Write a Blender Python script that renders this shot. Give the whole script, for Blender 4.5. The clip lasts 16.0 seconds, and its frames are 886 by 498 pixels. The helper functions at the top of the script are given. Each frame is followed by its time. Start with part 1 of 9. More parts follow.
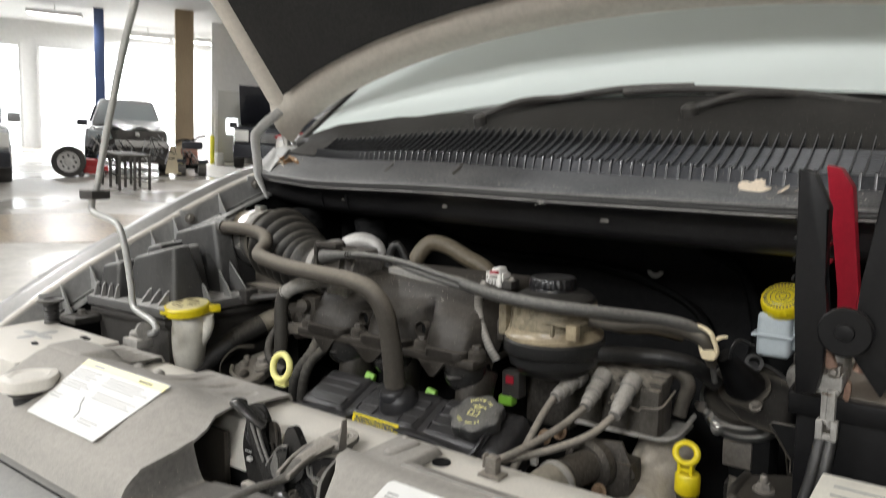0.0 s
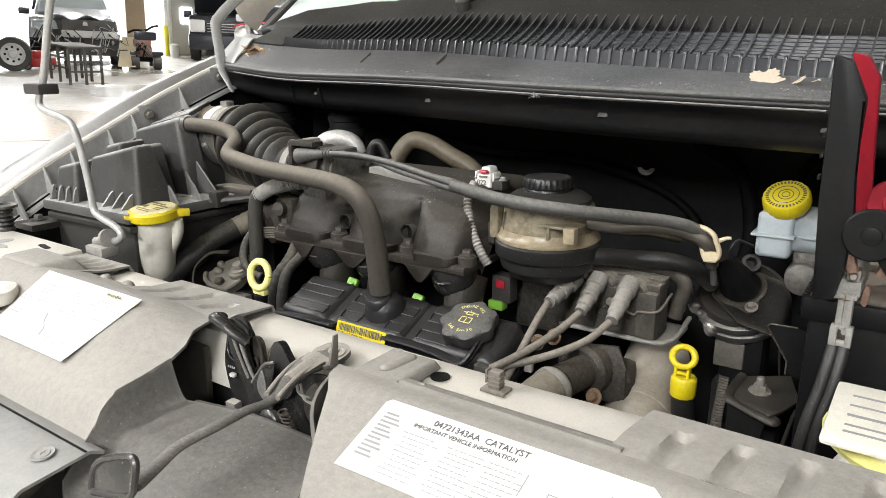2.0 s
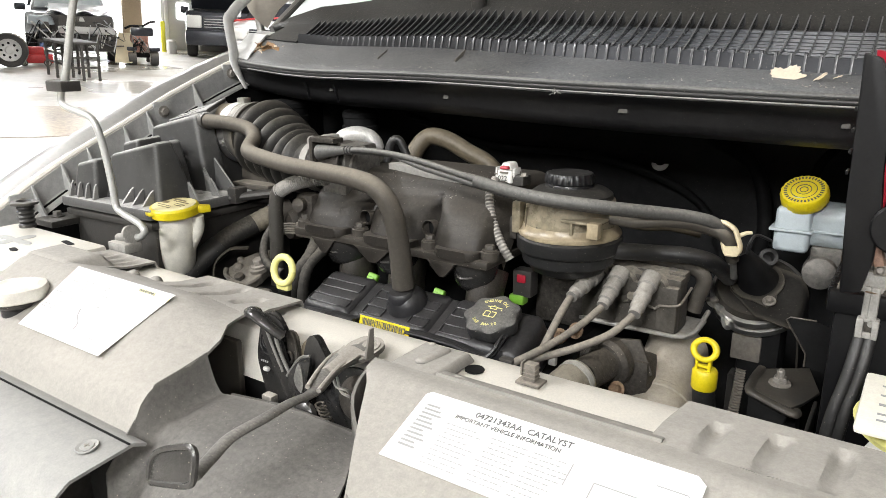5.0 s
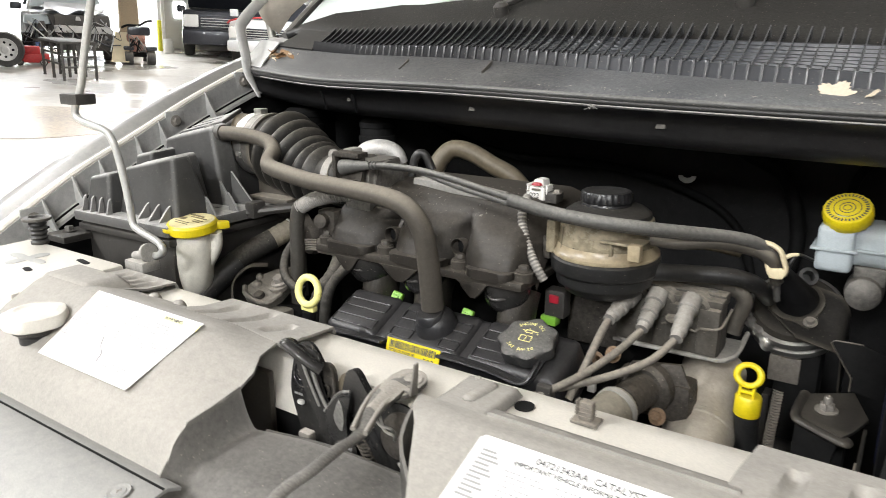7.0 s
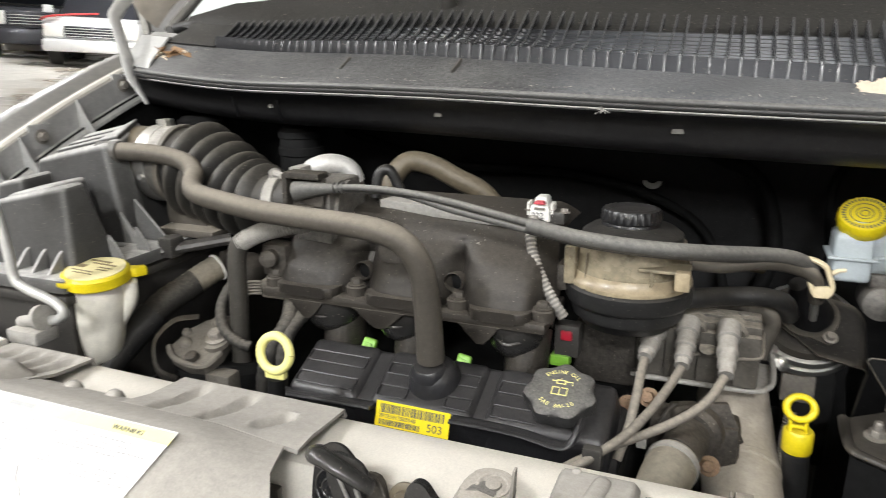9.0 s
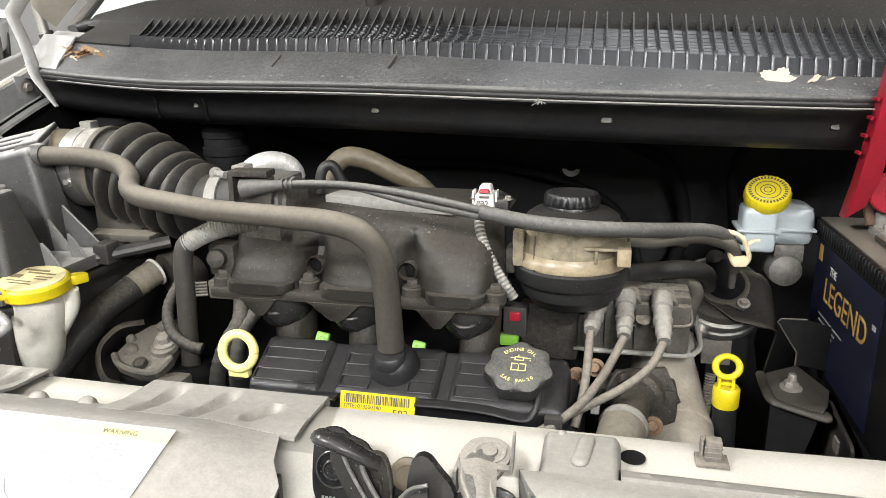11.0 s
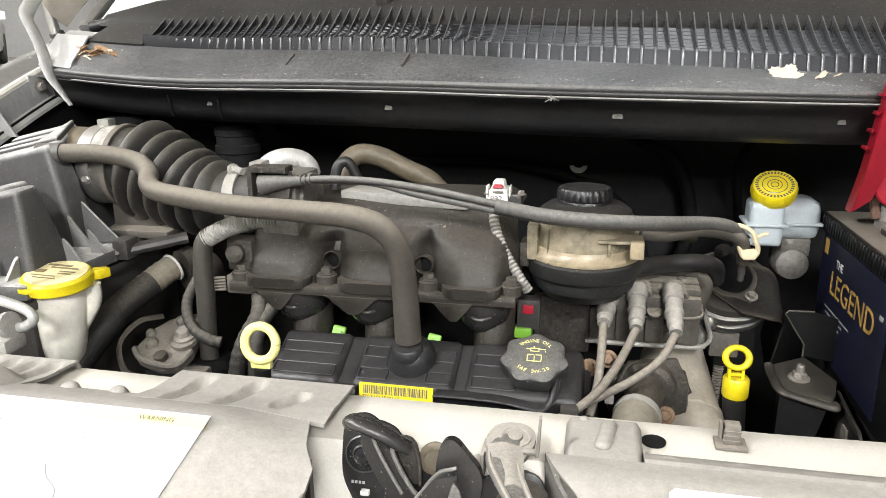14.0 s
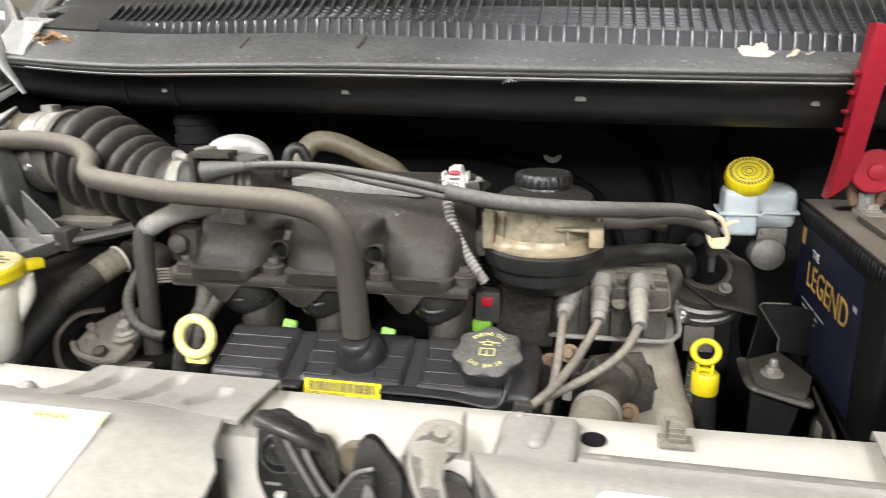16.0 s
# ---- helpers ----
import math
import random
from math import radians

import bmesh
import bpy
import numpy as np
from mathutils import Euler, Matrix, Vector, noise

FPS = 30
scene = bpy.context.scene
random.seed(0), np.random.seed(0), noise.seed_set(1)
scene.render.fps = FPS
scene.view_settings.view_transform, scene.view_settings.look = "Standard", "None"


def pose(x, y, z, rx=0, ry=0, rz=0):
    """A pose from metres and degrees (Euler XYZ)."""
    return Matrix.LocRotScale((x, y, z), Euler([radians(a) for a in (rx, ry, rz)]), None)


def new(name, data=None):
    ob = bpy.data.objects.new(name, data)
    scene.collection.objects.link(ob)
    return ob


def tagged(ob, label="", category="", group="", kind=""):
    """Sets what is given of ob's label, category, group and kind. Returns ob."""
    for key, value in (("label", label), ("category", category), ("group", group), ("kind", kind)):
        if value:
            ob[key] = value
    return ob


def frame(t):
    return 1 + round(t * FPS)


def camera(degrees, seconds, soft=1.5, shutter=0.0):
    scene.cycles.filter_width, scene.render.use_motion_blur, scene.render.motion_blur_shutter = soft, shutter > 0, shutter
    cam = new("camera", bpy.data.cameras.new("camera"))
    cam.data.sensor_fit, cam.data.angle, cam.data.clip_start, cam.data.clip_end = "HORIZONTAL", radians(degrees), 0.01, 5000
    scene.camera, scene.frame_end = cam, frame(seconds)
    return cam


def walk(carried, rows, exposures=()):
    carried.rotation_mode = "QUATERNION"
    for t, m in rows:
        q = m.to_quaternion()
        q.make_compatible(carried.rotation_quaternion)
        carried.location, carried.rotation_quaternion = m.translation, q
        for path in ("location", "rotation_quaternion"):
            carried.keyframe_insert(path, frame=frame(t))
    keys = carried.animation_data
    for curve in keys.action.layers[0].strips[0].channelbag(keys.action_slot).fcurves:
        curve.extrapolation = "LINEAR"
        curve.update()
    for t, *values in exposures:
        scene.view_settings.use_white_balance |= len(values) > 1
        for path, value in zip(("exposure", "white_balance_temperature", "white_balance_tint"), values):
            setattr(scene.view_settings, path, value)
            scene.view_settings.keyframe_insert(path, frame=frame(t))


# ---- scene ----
cam = camera(63.5, 16.0, soft=0.4, shutter=0.6)
METRES, EYE, TILT, LEAN, TURN = 0.68, 1.384, -9.557, -3.339, 37.416
X0, Y0 = 0.453, -0.543
ROWS = [
    (0.0, 0.0, 0.0, 0.0, 0.0, 0.0, -0.0),
    (0.5, -0.0388, 0.0413, -0.0095, -1.18, -4.86, 0.23),
    (1.0, -0.0518, 0.0928, 0.004, -1.77, -7.26, 0.35),
    (1.5, -0.035, 0.1005, 0.0061, -2.27, -7.97, 0.41),
    (2.0, -0.0398, 0.0963, 0.0056, -2.61, -8.33, 0.41),
    (2.5, -0.0551, 0.0951, 0.0027, -2.73, -8.49, 0.46),
    (3.0, -0.0617, 0.0914, 0.0016, -2.8, -8.61, 0.5),
    (3.5, -0.0718, 0.0869, 0.0051, -2.84, -8.66, 0.49),
    (4.0, -0.0829, 0.0865, 0.0067, -2.88, -8.66, 0.48),
    (6.5, -0.1018, 0.0819, 0.0182, -2.91, -8.71, 0.54),
    (7.0, -0.1597, 0.1431, 0.0426, -3.21, -8.78, 0.51),
    (7.5, -0.2252, 0.212, 0.0461, -4.85, -9.05, 0.7),
    (8.0, -0.3261, 0.3861, 0.0434, -7.39, -9.07, 0.95),
    (8.5, -0.3716, 0.4156, 0.073, -9.81, -9.05, 1.27),
    (9.0, -0.3799, 0.4468, 0.0724, -15.58, -9.12, 2.07),
    (9.5, -0.4218, 0.4673, 0.065, -20.54, -9.38, 2.78),
    (12.0, -0.5128, 0.4266, 0.0702, -24.84, -9.69, 3.61),
    (12.5, -0.5181, 0.4302, 0.0715, -24.84, -9.67, 3.63),
    (13.0, -0.5203, 0.4307, 0.0683, -24.85, -9.66, 3.66),
    (13.5, -0.5265, 0.4296, 0.0658, -24.86, -9.67, 3.7),
    (14.0, -0.5341, 0.4322, 0.0636, -24.85, -9.67, 3.71),
    (14.5, -0.5398, 0.441, 0.0608, -24.84, -9.68, 3.75),
    (15.0, -0.5425, 0.4469, 0.0602, -24.84, -9.69, 3.78),
    (15.5, -0.5334, 0.4478, 0.0596, -24.8, -9.68, 3.83),
    (16.0, -0.4311, 0.4499, 0.0288, -24.61, -9.67, 3.9),
]
walk(cam, [(t, pose(X0, Y0, EYE, TILT, LEAN, TURN) @ pose(METRES * x, METRES * y, METRES * z, 90 + pitch, roll, yaw)) for t, x, y, z, yaw, pitch, roll in ROWS],
     exposures=[(0.0, -0.6), (1.0, -0.27), (2.0, -0.05), (3.5, 0.09), (7.0, 0.08), (9.0, 0.12), (12.0, 0.41), (14.0, 0.41), (16.0, 0.45)])

# the van leans a little to its passenger side; its parts are built in its own axes:
# x across, y towards the windscreen, z up from the radiator support
CAR = pose(0, 0, 1.05, 0, -4.2, 0)
# the shop's own axes: x along its far wall, y towards it
SHOP = pose(0.453, -0.543, 0, 0, 0, 61.3)

# ---- light ----
world = bpy.data.worlds.new("shop_air")
scene.world = world
world.use_nodes = True
world.node_tree.nodes["Background"].inputs[0].default_value = (0.9, 0.95, 1.0, 1)
world.node_tree.nodes["Background"].inputs[1].default_value = 0.3


def lamp(x, y, z, w, d, watts):
    data = bpy.data.lights.new("shop_light", "AREA")
    data.shape, data.size, data.size_y, data.energy = "RECTANGLE", w, d, watts
    data.color = (0.985, 0.99, 1.0)
    ob = new("shop_light", data)
    ob.matrix_world = SHOP @ pose(x, y, z)
    return ob


LIGHTS = [(-3.4, 2.0, 260), (-1.9, 5.2, 200), (-2.7, -1.8, 215), (-1.6, -4.6, 120), (-5.6, -3.6, 130), (-4.9, -2.3, 170), (0.6, 9.5, 150), (-1.53, 21.9, 340), (2.25, 25.6, 330), (0.84, 25.8, 330), (5.0, 15.5, 330)]
for lx, ly, lw in LIGHTS:
    lamp(lx, ly, 3.66, 1.15, 0.35, lw)


# ---- materials ----
def material(name, base, rough=0.6, metal=0.0, dust=0.0, dust_colour=(0.33, 0.29, 0.23), scale=40.0, vary=0.25, bump=0.15, emit=0.0, transmission=0.0, coat=0.0, spots=0.0, worn=0.0, lo=-0.08, even=0.40, grain=None):
    m = bpy.data.materials.new(name)
    m.use_nodes = True
    nt = m.node_tree
    n, l = nt.nodes, nt.links
    b = n["Principled BSDF"]
    b.inputs["Roughness"].default_value, b.inputs["Metallic"].default_value = rough, metal
    b.inputs["Transmission Weight"].default_value, b.inputs["Coat Weight"].default_value = transmission, coat
    tc = n.new("ShaderNodeTexCoord")
    big = n.new("ShaderNodeTexNoise")
    big.inputs["Scale"].default_value, big.inputs["Detail"].default_value = scale * 0.22, 5
    small = n.new("ShaderNodeTexNoise")
    small.inputs["Scale"].default_value, small.inputs["Detail"].default_value, small.inputs["Roughness"].default_value = scale * 6, 8, 0.68
    for t in (big, small):
        l.new(tc.outputs["Object"], t.inputs["Vector"])
    mix = n.new("ShaderNodeMix")
    mix.data_type = "RGBA"
    mix.inputs["A"].default_value = (*[c * (1 - vary) for c in base], 1)
    mix.inputs["B"].default_value = (*[min(1, c * (1 + vary)) for c in base], 1)
    half = n.new("ShaderNodeMath")
    wide = n.new("ShaderNodeMath")
    wide.operation, wide.inputs[1].default_value = "MULTIPLY", 0.38
    half.operation, half.inputs[1].default_value = "MULTIPLY_ADD", 0.62
    l.new(big.outputs["Fac"], wide.inputs[0])
    l.new(wide.outputs[0], half.inputs[2])
    l.new(small.outputs["Fac"], half.inputs[0])
    stretch = n.new("ShaderNodeMapRange")
    stretch.inputs["From Min"].default_value, stretch.inputs["From Max"].default_value = 0.36, 0.64
    l.new(half.outputs[0], stretch.inputs["Value"])
    l.new(stretch.outputs[0], mix.inputs["Factor"])
    colour = mix.outputs["Result"]
    if dust > 0:
        geo = n.new("ShaderNodeNewGeometry")
        sep = n.new("ShaderNodeSeparateXYZ")
        l.new(geo.outputs["Normal"], sep.inputs[0])
        up = n.new("ShaderNodeMapRange")
        up.inputs["From Min"].default_value, up.inputs["From Max"].default_value = lo, 0.95
        up.inputs["To Min"].default_value, up.inputs["To Max"].default_value = 0.03, 1.0
        up.interpolation_type = "SMOOTHSTEP"
        l.new(sep.outputs["Z"], up.inputs["Value"])
        patch = n.new("ShaderNodeMapRange")
        patch.inputs["From Min"].default_value, patch.inputs["From Max"].default_value = 0.40, 0.62
        patch.inputs["To Min"].default_value = even
        l.new(half.outputs[0], patch.inputs["Value"])
        f = n.new("ShaderNodeMath")
        f.operation = "MULTIPLY"
        l.new(up.outputs[0], f.inputs[0])
        l.new(patch.outputs[0], f.inputs[1])
        f2 = n.new("ShaderNodeMath")
        f2.operation, f2.inputs[1].default_value = "MULTIPLY", dust
        l.new(f.outputs[0], f2.inputs[0])
        d = n.new("ShaderNodeMix")
        d.data_type = "RGBA"
        l.new(f2.outputs[0], d.inputs["Factor"])
        l.new(colour, d.inputs["A"])
        d.inputs["B"].default_value = (*dust_colour, 1)
        colour = d.outputs["Result"]
        r = n.new("ShaderNodeMapRange")
        r.inputs["To Min"].default_value, r.inputs["To Max"].default_value = rough, min(1, rough + 0.45)
        l.new(f2.outputs[0], r.inputs["Value"])
        l.new(r.outputs[0], b.inputs["Roughness"])
    if worn > 0:
        g2 = n.new("ShaderNodeNewGeometry")
        edge = n.new("ShaderNodeMapRange")
        edge.inputs["From Min"].default_value, edge.inputs["From Max"].default_value = 0.52, 0.62
        edge.inputs["To Max"].default_value = worn
        l.new(g2.outputs["Pointiness"], edge.inputs["Value"])
        w = n.new("ShaderNodeMix")
        w.data_type = "RGBA"
        l.new(edge.outputs[0], w.inputs["Factor"])
        l.new(colour, w.inputs["A"])
        w.inputs["B"].default_value = (*dust_colour, 1)
        colour = w.outputs["Result"]
    if spots > 0:
        v = n.new("ShaderNodeTexVoronoi")
        v.inputs["Scale"].default_value = 240
        l.new(tc.outputs["Object"], v.inputs["Vector"])
        sm = n.new("ShaderNodeMapRange")
        sm.inputs["From Min"].default_value, sm.inputs["From Max"].default_value = 0.17, 0.09
        sm.inputs["To Max"].default_value = 1.0
        l.new(v.outputs["Distance"], sm.inputs["Value"])
        pick = n.new("ShaderNodeSeparateColor")
        l.new(v.outputs["Color"], pick.inputs[0])
        some = n.new("ShaderNodeMapRange")
        some.inputs["From Min"].default_value, some.inputs["From Max"].default_value = 0.55, 1.0
        some.inputs["To Max"].default_value = spots * 1.6
        l.new(pick.outputs[0], some.inputs["Value"])
        both = n.new("ShaderNodeMath")
        both.operation, both.use_clamp = "MULTIPLY", True
        l.new(sm.outputs[0], both.inputs[0])
        l.new(some.outputs[0], both.inputs[1])
        s = n.new("ShaderNodeMix")
        s.data_type = "RGBA"
        l.new(both.outputs[0], s.inputs["Factor"])
        l.new(colour, s.inputs["A"])
        s.inputs["B"].default_value = (0.5, 0.45, 0.36, 1)
        colour = s.outputs["Result"]
    if grain is None:
        grain = 0.15 if max(base) < 0.05 else 0.06
    if dust > 0 or spots > 0:
        fine = n.new("ShaderNodeTexNoise")
        fine.inputs["Scale"].default_value, fine.inputs["Detail"].default_value, fine.inputs["Roughness"].default_value = 520, 3, 0.7
        l.new(tc.outputs["Object"], fine.inputs["Vector"])
        speck = n.new("ShaderNodeMapRange")
        speck.inputs["From Min"].default_value, speck.inputs["From Max"].default_value = 0.34, 0.66
        speck.inputs["To Min"].default_value, speck.inputs["To Max"].default_value = 1 - grain, 1 + grain
        l.new(fine.outputs["Fac"], speck.inputs["Value"])
        gm = n.new("ShaderNodeVectorMath")
        gm.operation = "SCALE"
        l.new(colour, gm.inputs[0])
        l.new(speck.outputs[0], gm.inputs["Scale"])
        colour = gm.outputs[0]
    l.new(colour, b.inputs["Base Color"])
    if bump > 0:
        bp = n.new("ShaderNodeBump")
        bp.inputs["Strength"].default_value, bp.inputs["Distance"].default_value = bump, 0.002
        l.new(small.outputs["Fac"], bp.inputs["Height"])
        l.new(bp.outputs[0], b.inputs["Normal"])
    if emit > 0:
        l.new(colour, b.inputs["Emission Color"])
        b.inputs["Emission Strength"].default_value = emit
    return m


M_PAINT = material("silver_paint", (0.15, 0.15, 0.148), 0.38, 0.6, dust=0.25, dust_colour=(0.5, 0.46, 0.4), scale=12, vary=0.06, bump=0.03, coat=0.3)
M_RAIL = material("grey_rail_paint", (0.42, 0.42, 0.41), 0.45, 0.2, dust=0.4, dust_colour=(0.34, 0.32, 0.28), scale=14, vary=0.2, bump=0.1, spots=0.2)
M_STEEL = material("painted_support", (0.66, 0.63, 0.57), 0.42, 0.1, dust=0.3, dust_colour=(0.5, 0.45, 0.37), scale=14, vary=0.08, bump=0.05, spots=0.15)
M_FASCIA = material("dusty_silver_fascia", (0.27, 0.27, 0.262), 0.48, 0.2, dust=0.5, dust_colour=(0.38, 0.365, 0.335), scale=14, vary=0.14, bump=0.06, spots=0.25)
M_SHIELD = material("grey_plastic", (0.155, 0.148, 0.137), 0.5, dust=0.80, dust_colour=(0.43, 0.405, 0.365), scale=24, vary=0.16, bump=0.22, spots=0.22, worn=0.3, even=0.72)
M_BLACK = material("black_plastic", (0.014, 0.014, 0.015), 0.40, dust=0.20, dust_colour=(0.24, 0.22, 0.19), scale=22, vary=0.3, bump=0.25, spots=0.35, worn=0.3)
M_INTAKE = material("dusty_intake_plastic", (0.019, 0.0165, 0.0138), 0.46, dust=0.34, dust_colour=(0.17, 0.15, 0.125), scale=24, vary=0.35, bump=0.35, spots=0.3, worn=0.25, even=0.55)
M_GREASE = material("greasy_black_steel", (0.008, 0.0082, 0.009), 0.22, dust=0.05, dust_colour=(0.30, 0.28, 0.25), scale=34, vary=0.3, bump=0.2, spots=0.25, worn=0.25)
M_PLATE = material("black_painted_plate", (0.009, 0.009, 0.0095), 0.36, dust=0.06, scale=22, vary=0.3, bump=0.15, spots=0.2, worn=0.3)
M_BATTERY = material("black_battery_case", (0.006, 0.006, 0.0065), 0.42, dust=0.05, scale=22, vary=0.3, bump=0.12)
# dust on upward faces, made paler to carry the lamps' glancing sheen
M_LID = material("dust_and_sheen_lid", (0.013, 0.013, 0.014), 0.36, dust=0.95, dust_colour=(0.56, 0.55, 0.525), scale=12, vary=0.3, bump=0.2, spots=0.35, lo=0.22, worn=0.35)
M_COVER = material("black_satin_cover", (0.020, 0.020, 0.022), 0.36, dust=0.10, dust_colour=(0.20, 0.18, 0.15), scale=30, vary=0.3, bump=0.25)
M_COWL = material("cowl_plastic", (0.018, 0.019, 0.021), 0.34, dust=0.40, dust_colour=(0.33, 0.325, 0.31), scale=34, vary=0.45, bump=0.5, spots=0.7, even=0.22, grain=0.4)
M_COWLLIP = material("dusty_cowl_lip", (0.040, 0.040, 0.040), 0.38, dust=0.7, dust_colour=(0.33, 0.32, 0.30), scale=40, vary=0.3, bump=0.2, spots=0.4)
M_PLENUM = material("grimy_plenum_plastic", (0.010, 0.010, 0.011), 0.42, dust=0.42, dust_colour=(0.11, 0.105, 0.10), scale=12, vary=0.4, bump=0.3, spots=0.12, lo=-1.4)
M_FIREWALL = material("near_black_firewall", (0.012, 0.012, 0.0125), 0.6, dust=0.15, dust_colour=(0.08, 0.075, 0.07), scale=10, vary=0.4, bump=0.3, spots=0.1)
# the pale worn edges also hold the fins' glints as colour
M_FIN = material("louvre_plastic", (0.011, 0.0115, 0.0135), 0.26, dust=0.05, dust_colour=(0.34, 0.34, 0.34), scale=60, vary=0.3, bump=0.1, worn=0.3)
M_GRILLE = material("grille_plastic", (0.016, 0.0175, 0.021), 0.34, dust=0.05, scale=60, vary=0.3, bump=0.08)
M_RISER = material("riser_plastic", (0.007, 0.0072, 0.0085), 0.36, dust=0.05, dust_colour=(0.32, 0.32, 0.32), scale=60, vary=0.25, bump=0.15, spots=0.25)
M_COWLREAR = material("rear_cowl_plastic", (0.020, 0.020, 0.020), 0.55, dust=0.16, dust_colour=(0.17, 0.155, 0.13), scale=34, vary=0.4, bump=0.4, spots=0.5, even=0.5)
# near-black with hardly any dust, for the bay's hollows and many small parts
M_DARK = material("near_black", (0.008, 0.008, 0.008), 0.7, dust=0.02, dust_colour=(0.12, 0.1, 0.08), scale=14, vary=0.4, bump=0.2)
M_RUBBER = material("dusty_rubber", (0.062, 0.055, 0.046), 0.55, dust=0.85, dust_colour=(0.27, 0.24, 0.195), scale=26, vary=0.18, bump=0.12, spots=0.15, even=0.75)
# the shield's plastic again, less dusty and darkened with the hollow's shade
M_SHIELD_DARK = material("darkened_shield_plastic", (0.080, 0.077, 0.072), 0.55, dust=0.34, dust_colour=(0.32, 0.30, 0.27), scale=30, vary=0.25, bump=0.3, spots=0.5, worn=0.3, even=0.5)
M_CAPBLACK = material("black_knurled_plastic", (0.009, 0.009, 0.010), 0.34, dust=0.10, dust_colour=(0.3, 0.28, 0.25), scale=50, vary=0.3, bump=0.1, spots=0.6, lo=0.6)
M_ROD = material("dull_zinc_rod", (0.50, 0.50, 0.48), 0.35, 0.35, dust=0.1, scale=30, vary=0.12, bump=0.06)
M_BOOT = material("dusty_boot_rubber", (0.19, 0.18, 0.165), 0.6, dust=0.85, dust_colour=(0.46, 0.43, 0.38), scale=40, vary=0.25, bump=0.2, spots=0.2, even=0.6)
M_CASING = material("pale_dusty_casting", (0.33, 0.30, 0.25), 0.55, 0.05, dust=0.7, dust_colour=(0.47, 0.42, 0.345), scale=26, vary=0.2, bump=0.4, spots=0.35, even=0.5)
M_GRIMYCAST = material("oily_cast_aluminium", (0.13, 0.12, 0.105), 0.5, 0.3, dust=0.6, dust_colour=(0.24, 0.215, 0.175), scale=40, vary=0.5, bump=0.7, spots=0.4, worn=0.3)
M_CAPFACE = material("yellowed_cap_plastic", (0.74, 0.66, 0.36), 0.45, dust=0.3, dust_colour=(0.6, 0.54, 0.36), scale=20, vary=0.12, bump=0.1)
M_LOOM = material("taped_loom", (0.022, 0.021, 0.019), 0.6, dust=0.55, dust_colour=(0.20, 0.18, 0.15), scale=40, vary=0.3, bump=0.3, spots=0.2)
M_LEVER = material("dusty_lever_steel", (0.085, 0.079, 0.070), 0.5, dust=0.9, dust_colour=(0.43, 0.395, 0.345), scale=60, vary=0.3, bump=0.25, spots=0.3, worn=0.4, even=0.6, lo=0.1)
M_LATCHEDGE = material("worn_bare_steel", (0.22, 0.215, 0.20), 0.42, 0.5, dust=0.4, dust_colour=(0.33, 0.31, 0.28), scale=70, vary=0.4, bump=0.3)
M_BAR = material("dusty_black_bar", (0.020, 0.019, 0.018), 0.4, dust=0.62, dust_colour=(0.36, 0.34, 0.305), scale=60, vary=0.35, bump=0.25, spots=0.3, worn=0.3)
M_BELLOW = material("ribbed_rubber", (0.022, 0.021, 0.019), 0.48, dust=0.32, dust_colour=(0.18, 0.16, 0.13), scale=16, vary=0.35, bump=0.25, spots=0.25, worn=0.8)
M_HOSE = material("black_rubber", (0.017, 0.017, 0.017), 0.42, dust=0.18, dust_colour=(0.16, 0.14, 0.11), scale=30, vary=0.3, bump=0.25, spots=0.25)
M_CAST = material("cast_aluminium", (0.20, 0.19, 0.175), 0.5, 0.5, dust=0.6, dust_colour=(0.22, 0.195, 0.16), scale=25, vary=0.45, bump=0.5, spots=0.3)
M_GRIMY = material("grimy_metal", (0.06, 0.054, 0.047), 0.55, 0.3, dust=0.35, dust_colour=(0.18, 0.15, 0.11), scale=30, vary=0.5, bump=0.7, spots=0.4)
M_RUNNER = material("sooty_runner_casting", (0.030, 0.026, 0.021), 0.5, 0.1, dust=0.25, dust_colour=(0.13, 0.105, 0.075), scale=40, vary=0.5, bump=0.6, spots=0.35)
M_WORN = material("worn_seal_edge", (0.34, 0.33, 0.31), 0.7, scale=80, vary=0.4, bump=0.2)
M_RUSTY = material("rusty_steel", (0.24, 0.15, 0.09), 0.6, 0.3, dust=0.5, dust_colour=(0.3, 0.24, 0.17), scale=60, vary=0.4, bump=0.3)
M_BRIGHT = material("bright_metal", (0.62, 0.61, 0.58), 0.28, 0.9, dust=0.2, scale=30, vary=0.12, bump=0.06)
M_FOIL = material("foil_wrap", (0.60, 0.59, 0.57), 0.45, 0.3, dust=0.2, scale=40, vary=0.15, bump=0.25)
M_BOLT = material("bolt_steel", (0.26, 0.24, 0.215), 0.42, 0.35, dust=0.3, scale=60, vary=0.3, bump=0.15)
M_DUSTY = material("dusty_coil_plastic", (0.070, 0.064, 0.055), 0.55, dust=0.9, lo=0.05, dust_colour=(0.40, 0.36, 0.30), scale=26, vary=0.3, bump=0.2, spots=0.3)
M_CABLE = material("grey_cable_sheath", (0.085, 0.083, 0.078), 0.5, dust=0.6, dust_colour=(0.33, 0.315, 0.28), scale=30, vary=0.3, bump=0.2, spots=0.2)
M_LEAD = material("grey_silicone", (0.15, 0.135, 0.115), 0.6, dust=0.8, dust_colour=(0.34, 0.30, 0.245), scale=30, vary=0.3, bump=0.25, spots=0.2)
M_YELLOW = material("yellow_plastic", (0.70, 0.56, 0.01), 0.38, dust=0.12, dust_colour=(0.5, 0.42, 0.2), scale=30, vary=0.08, bump=0.05)
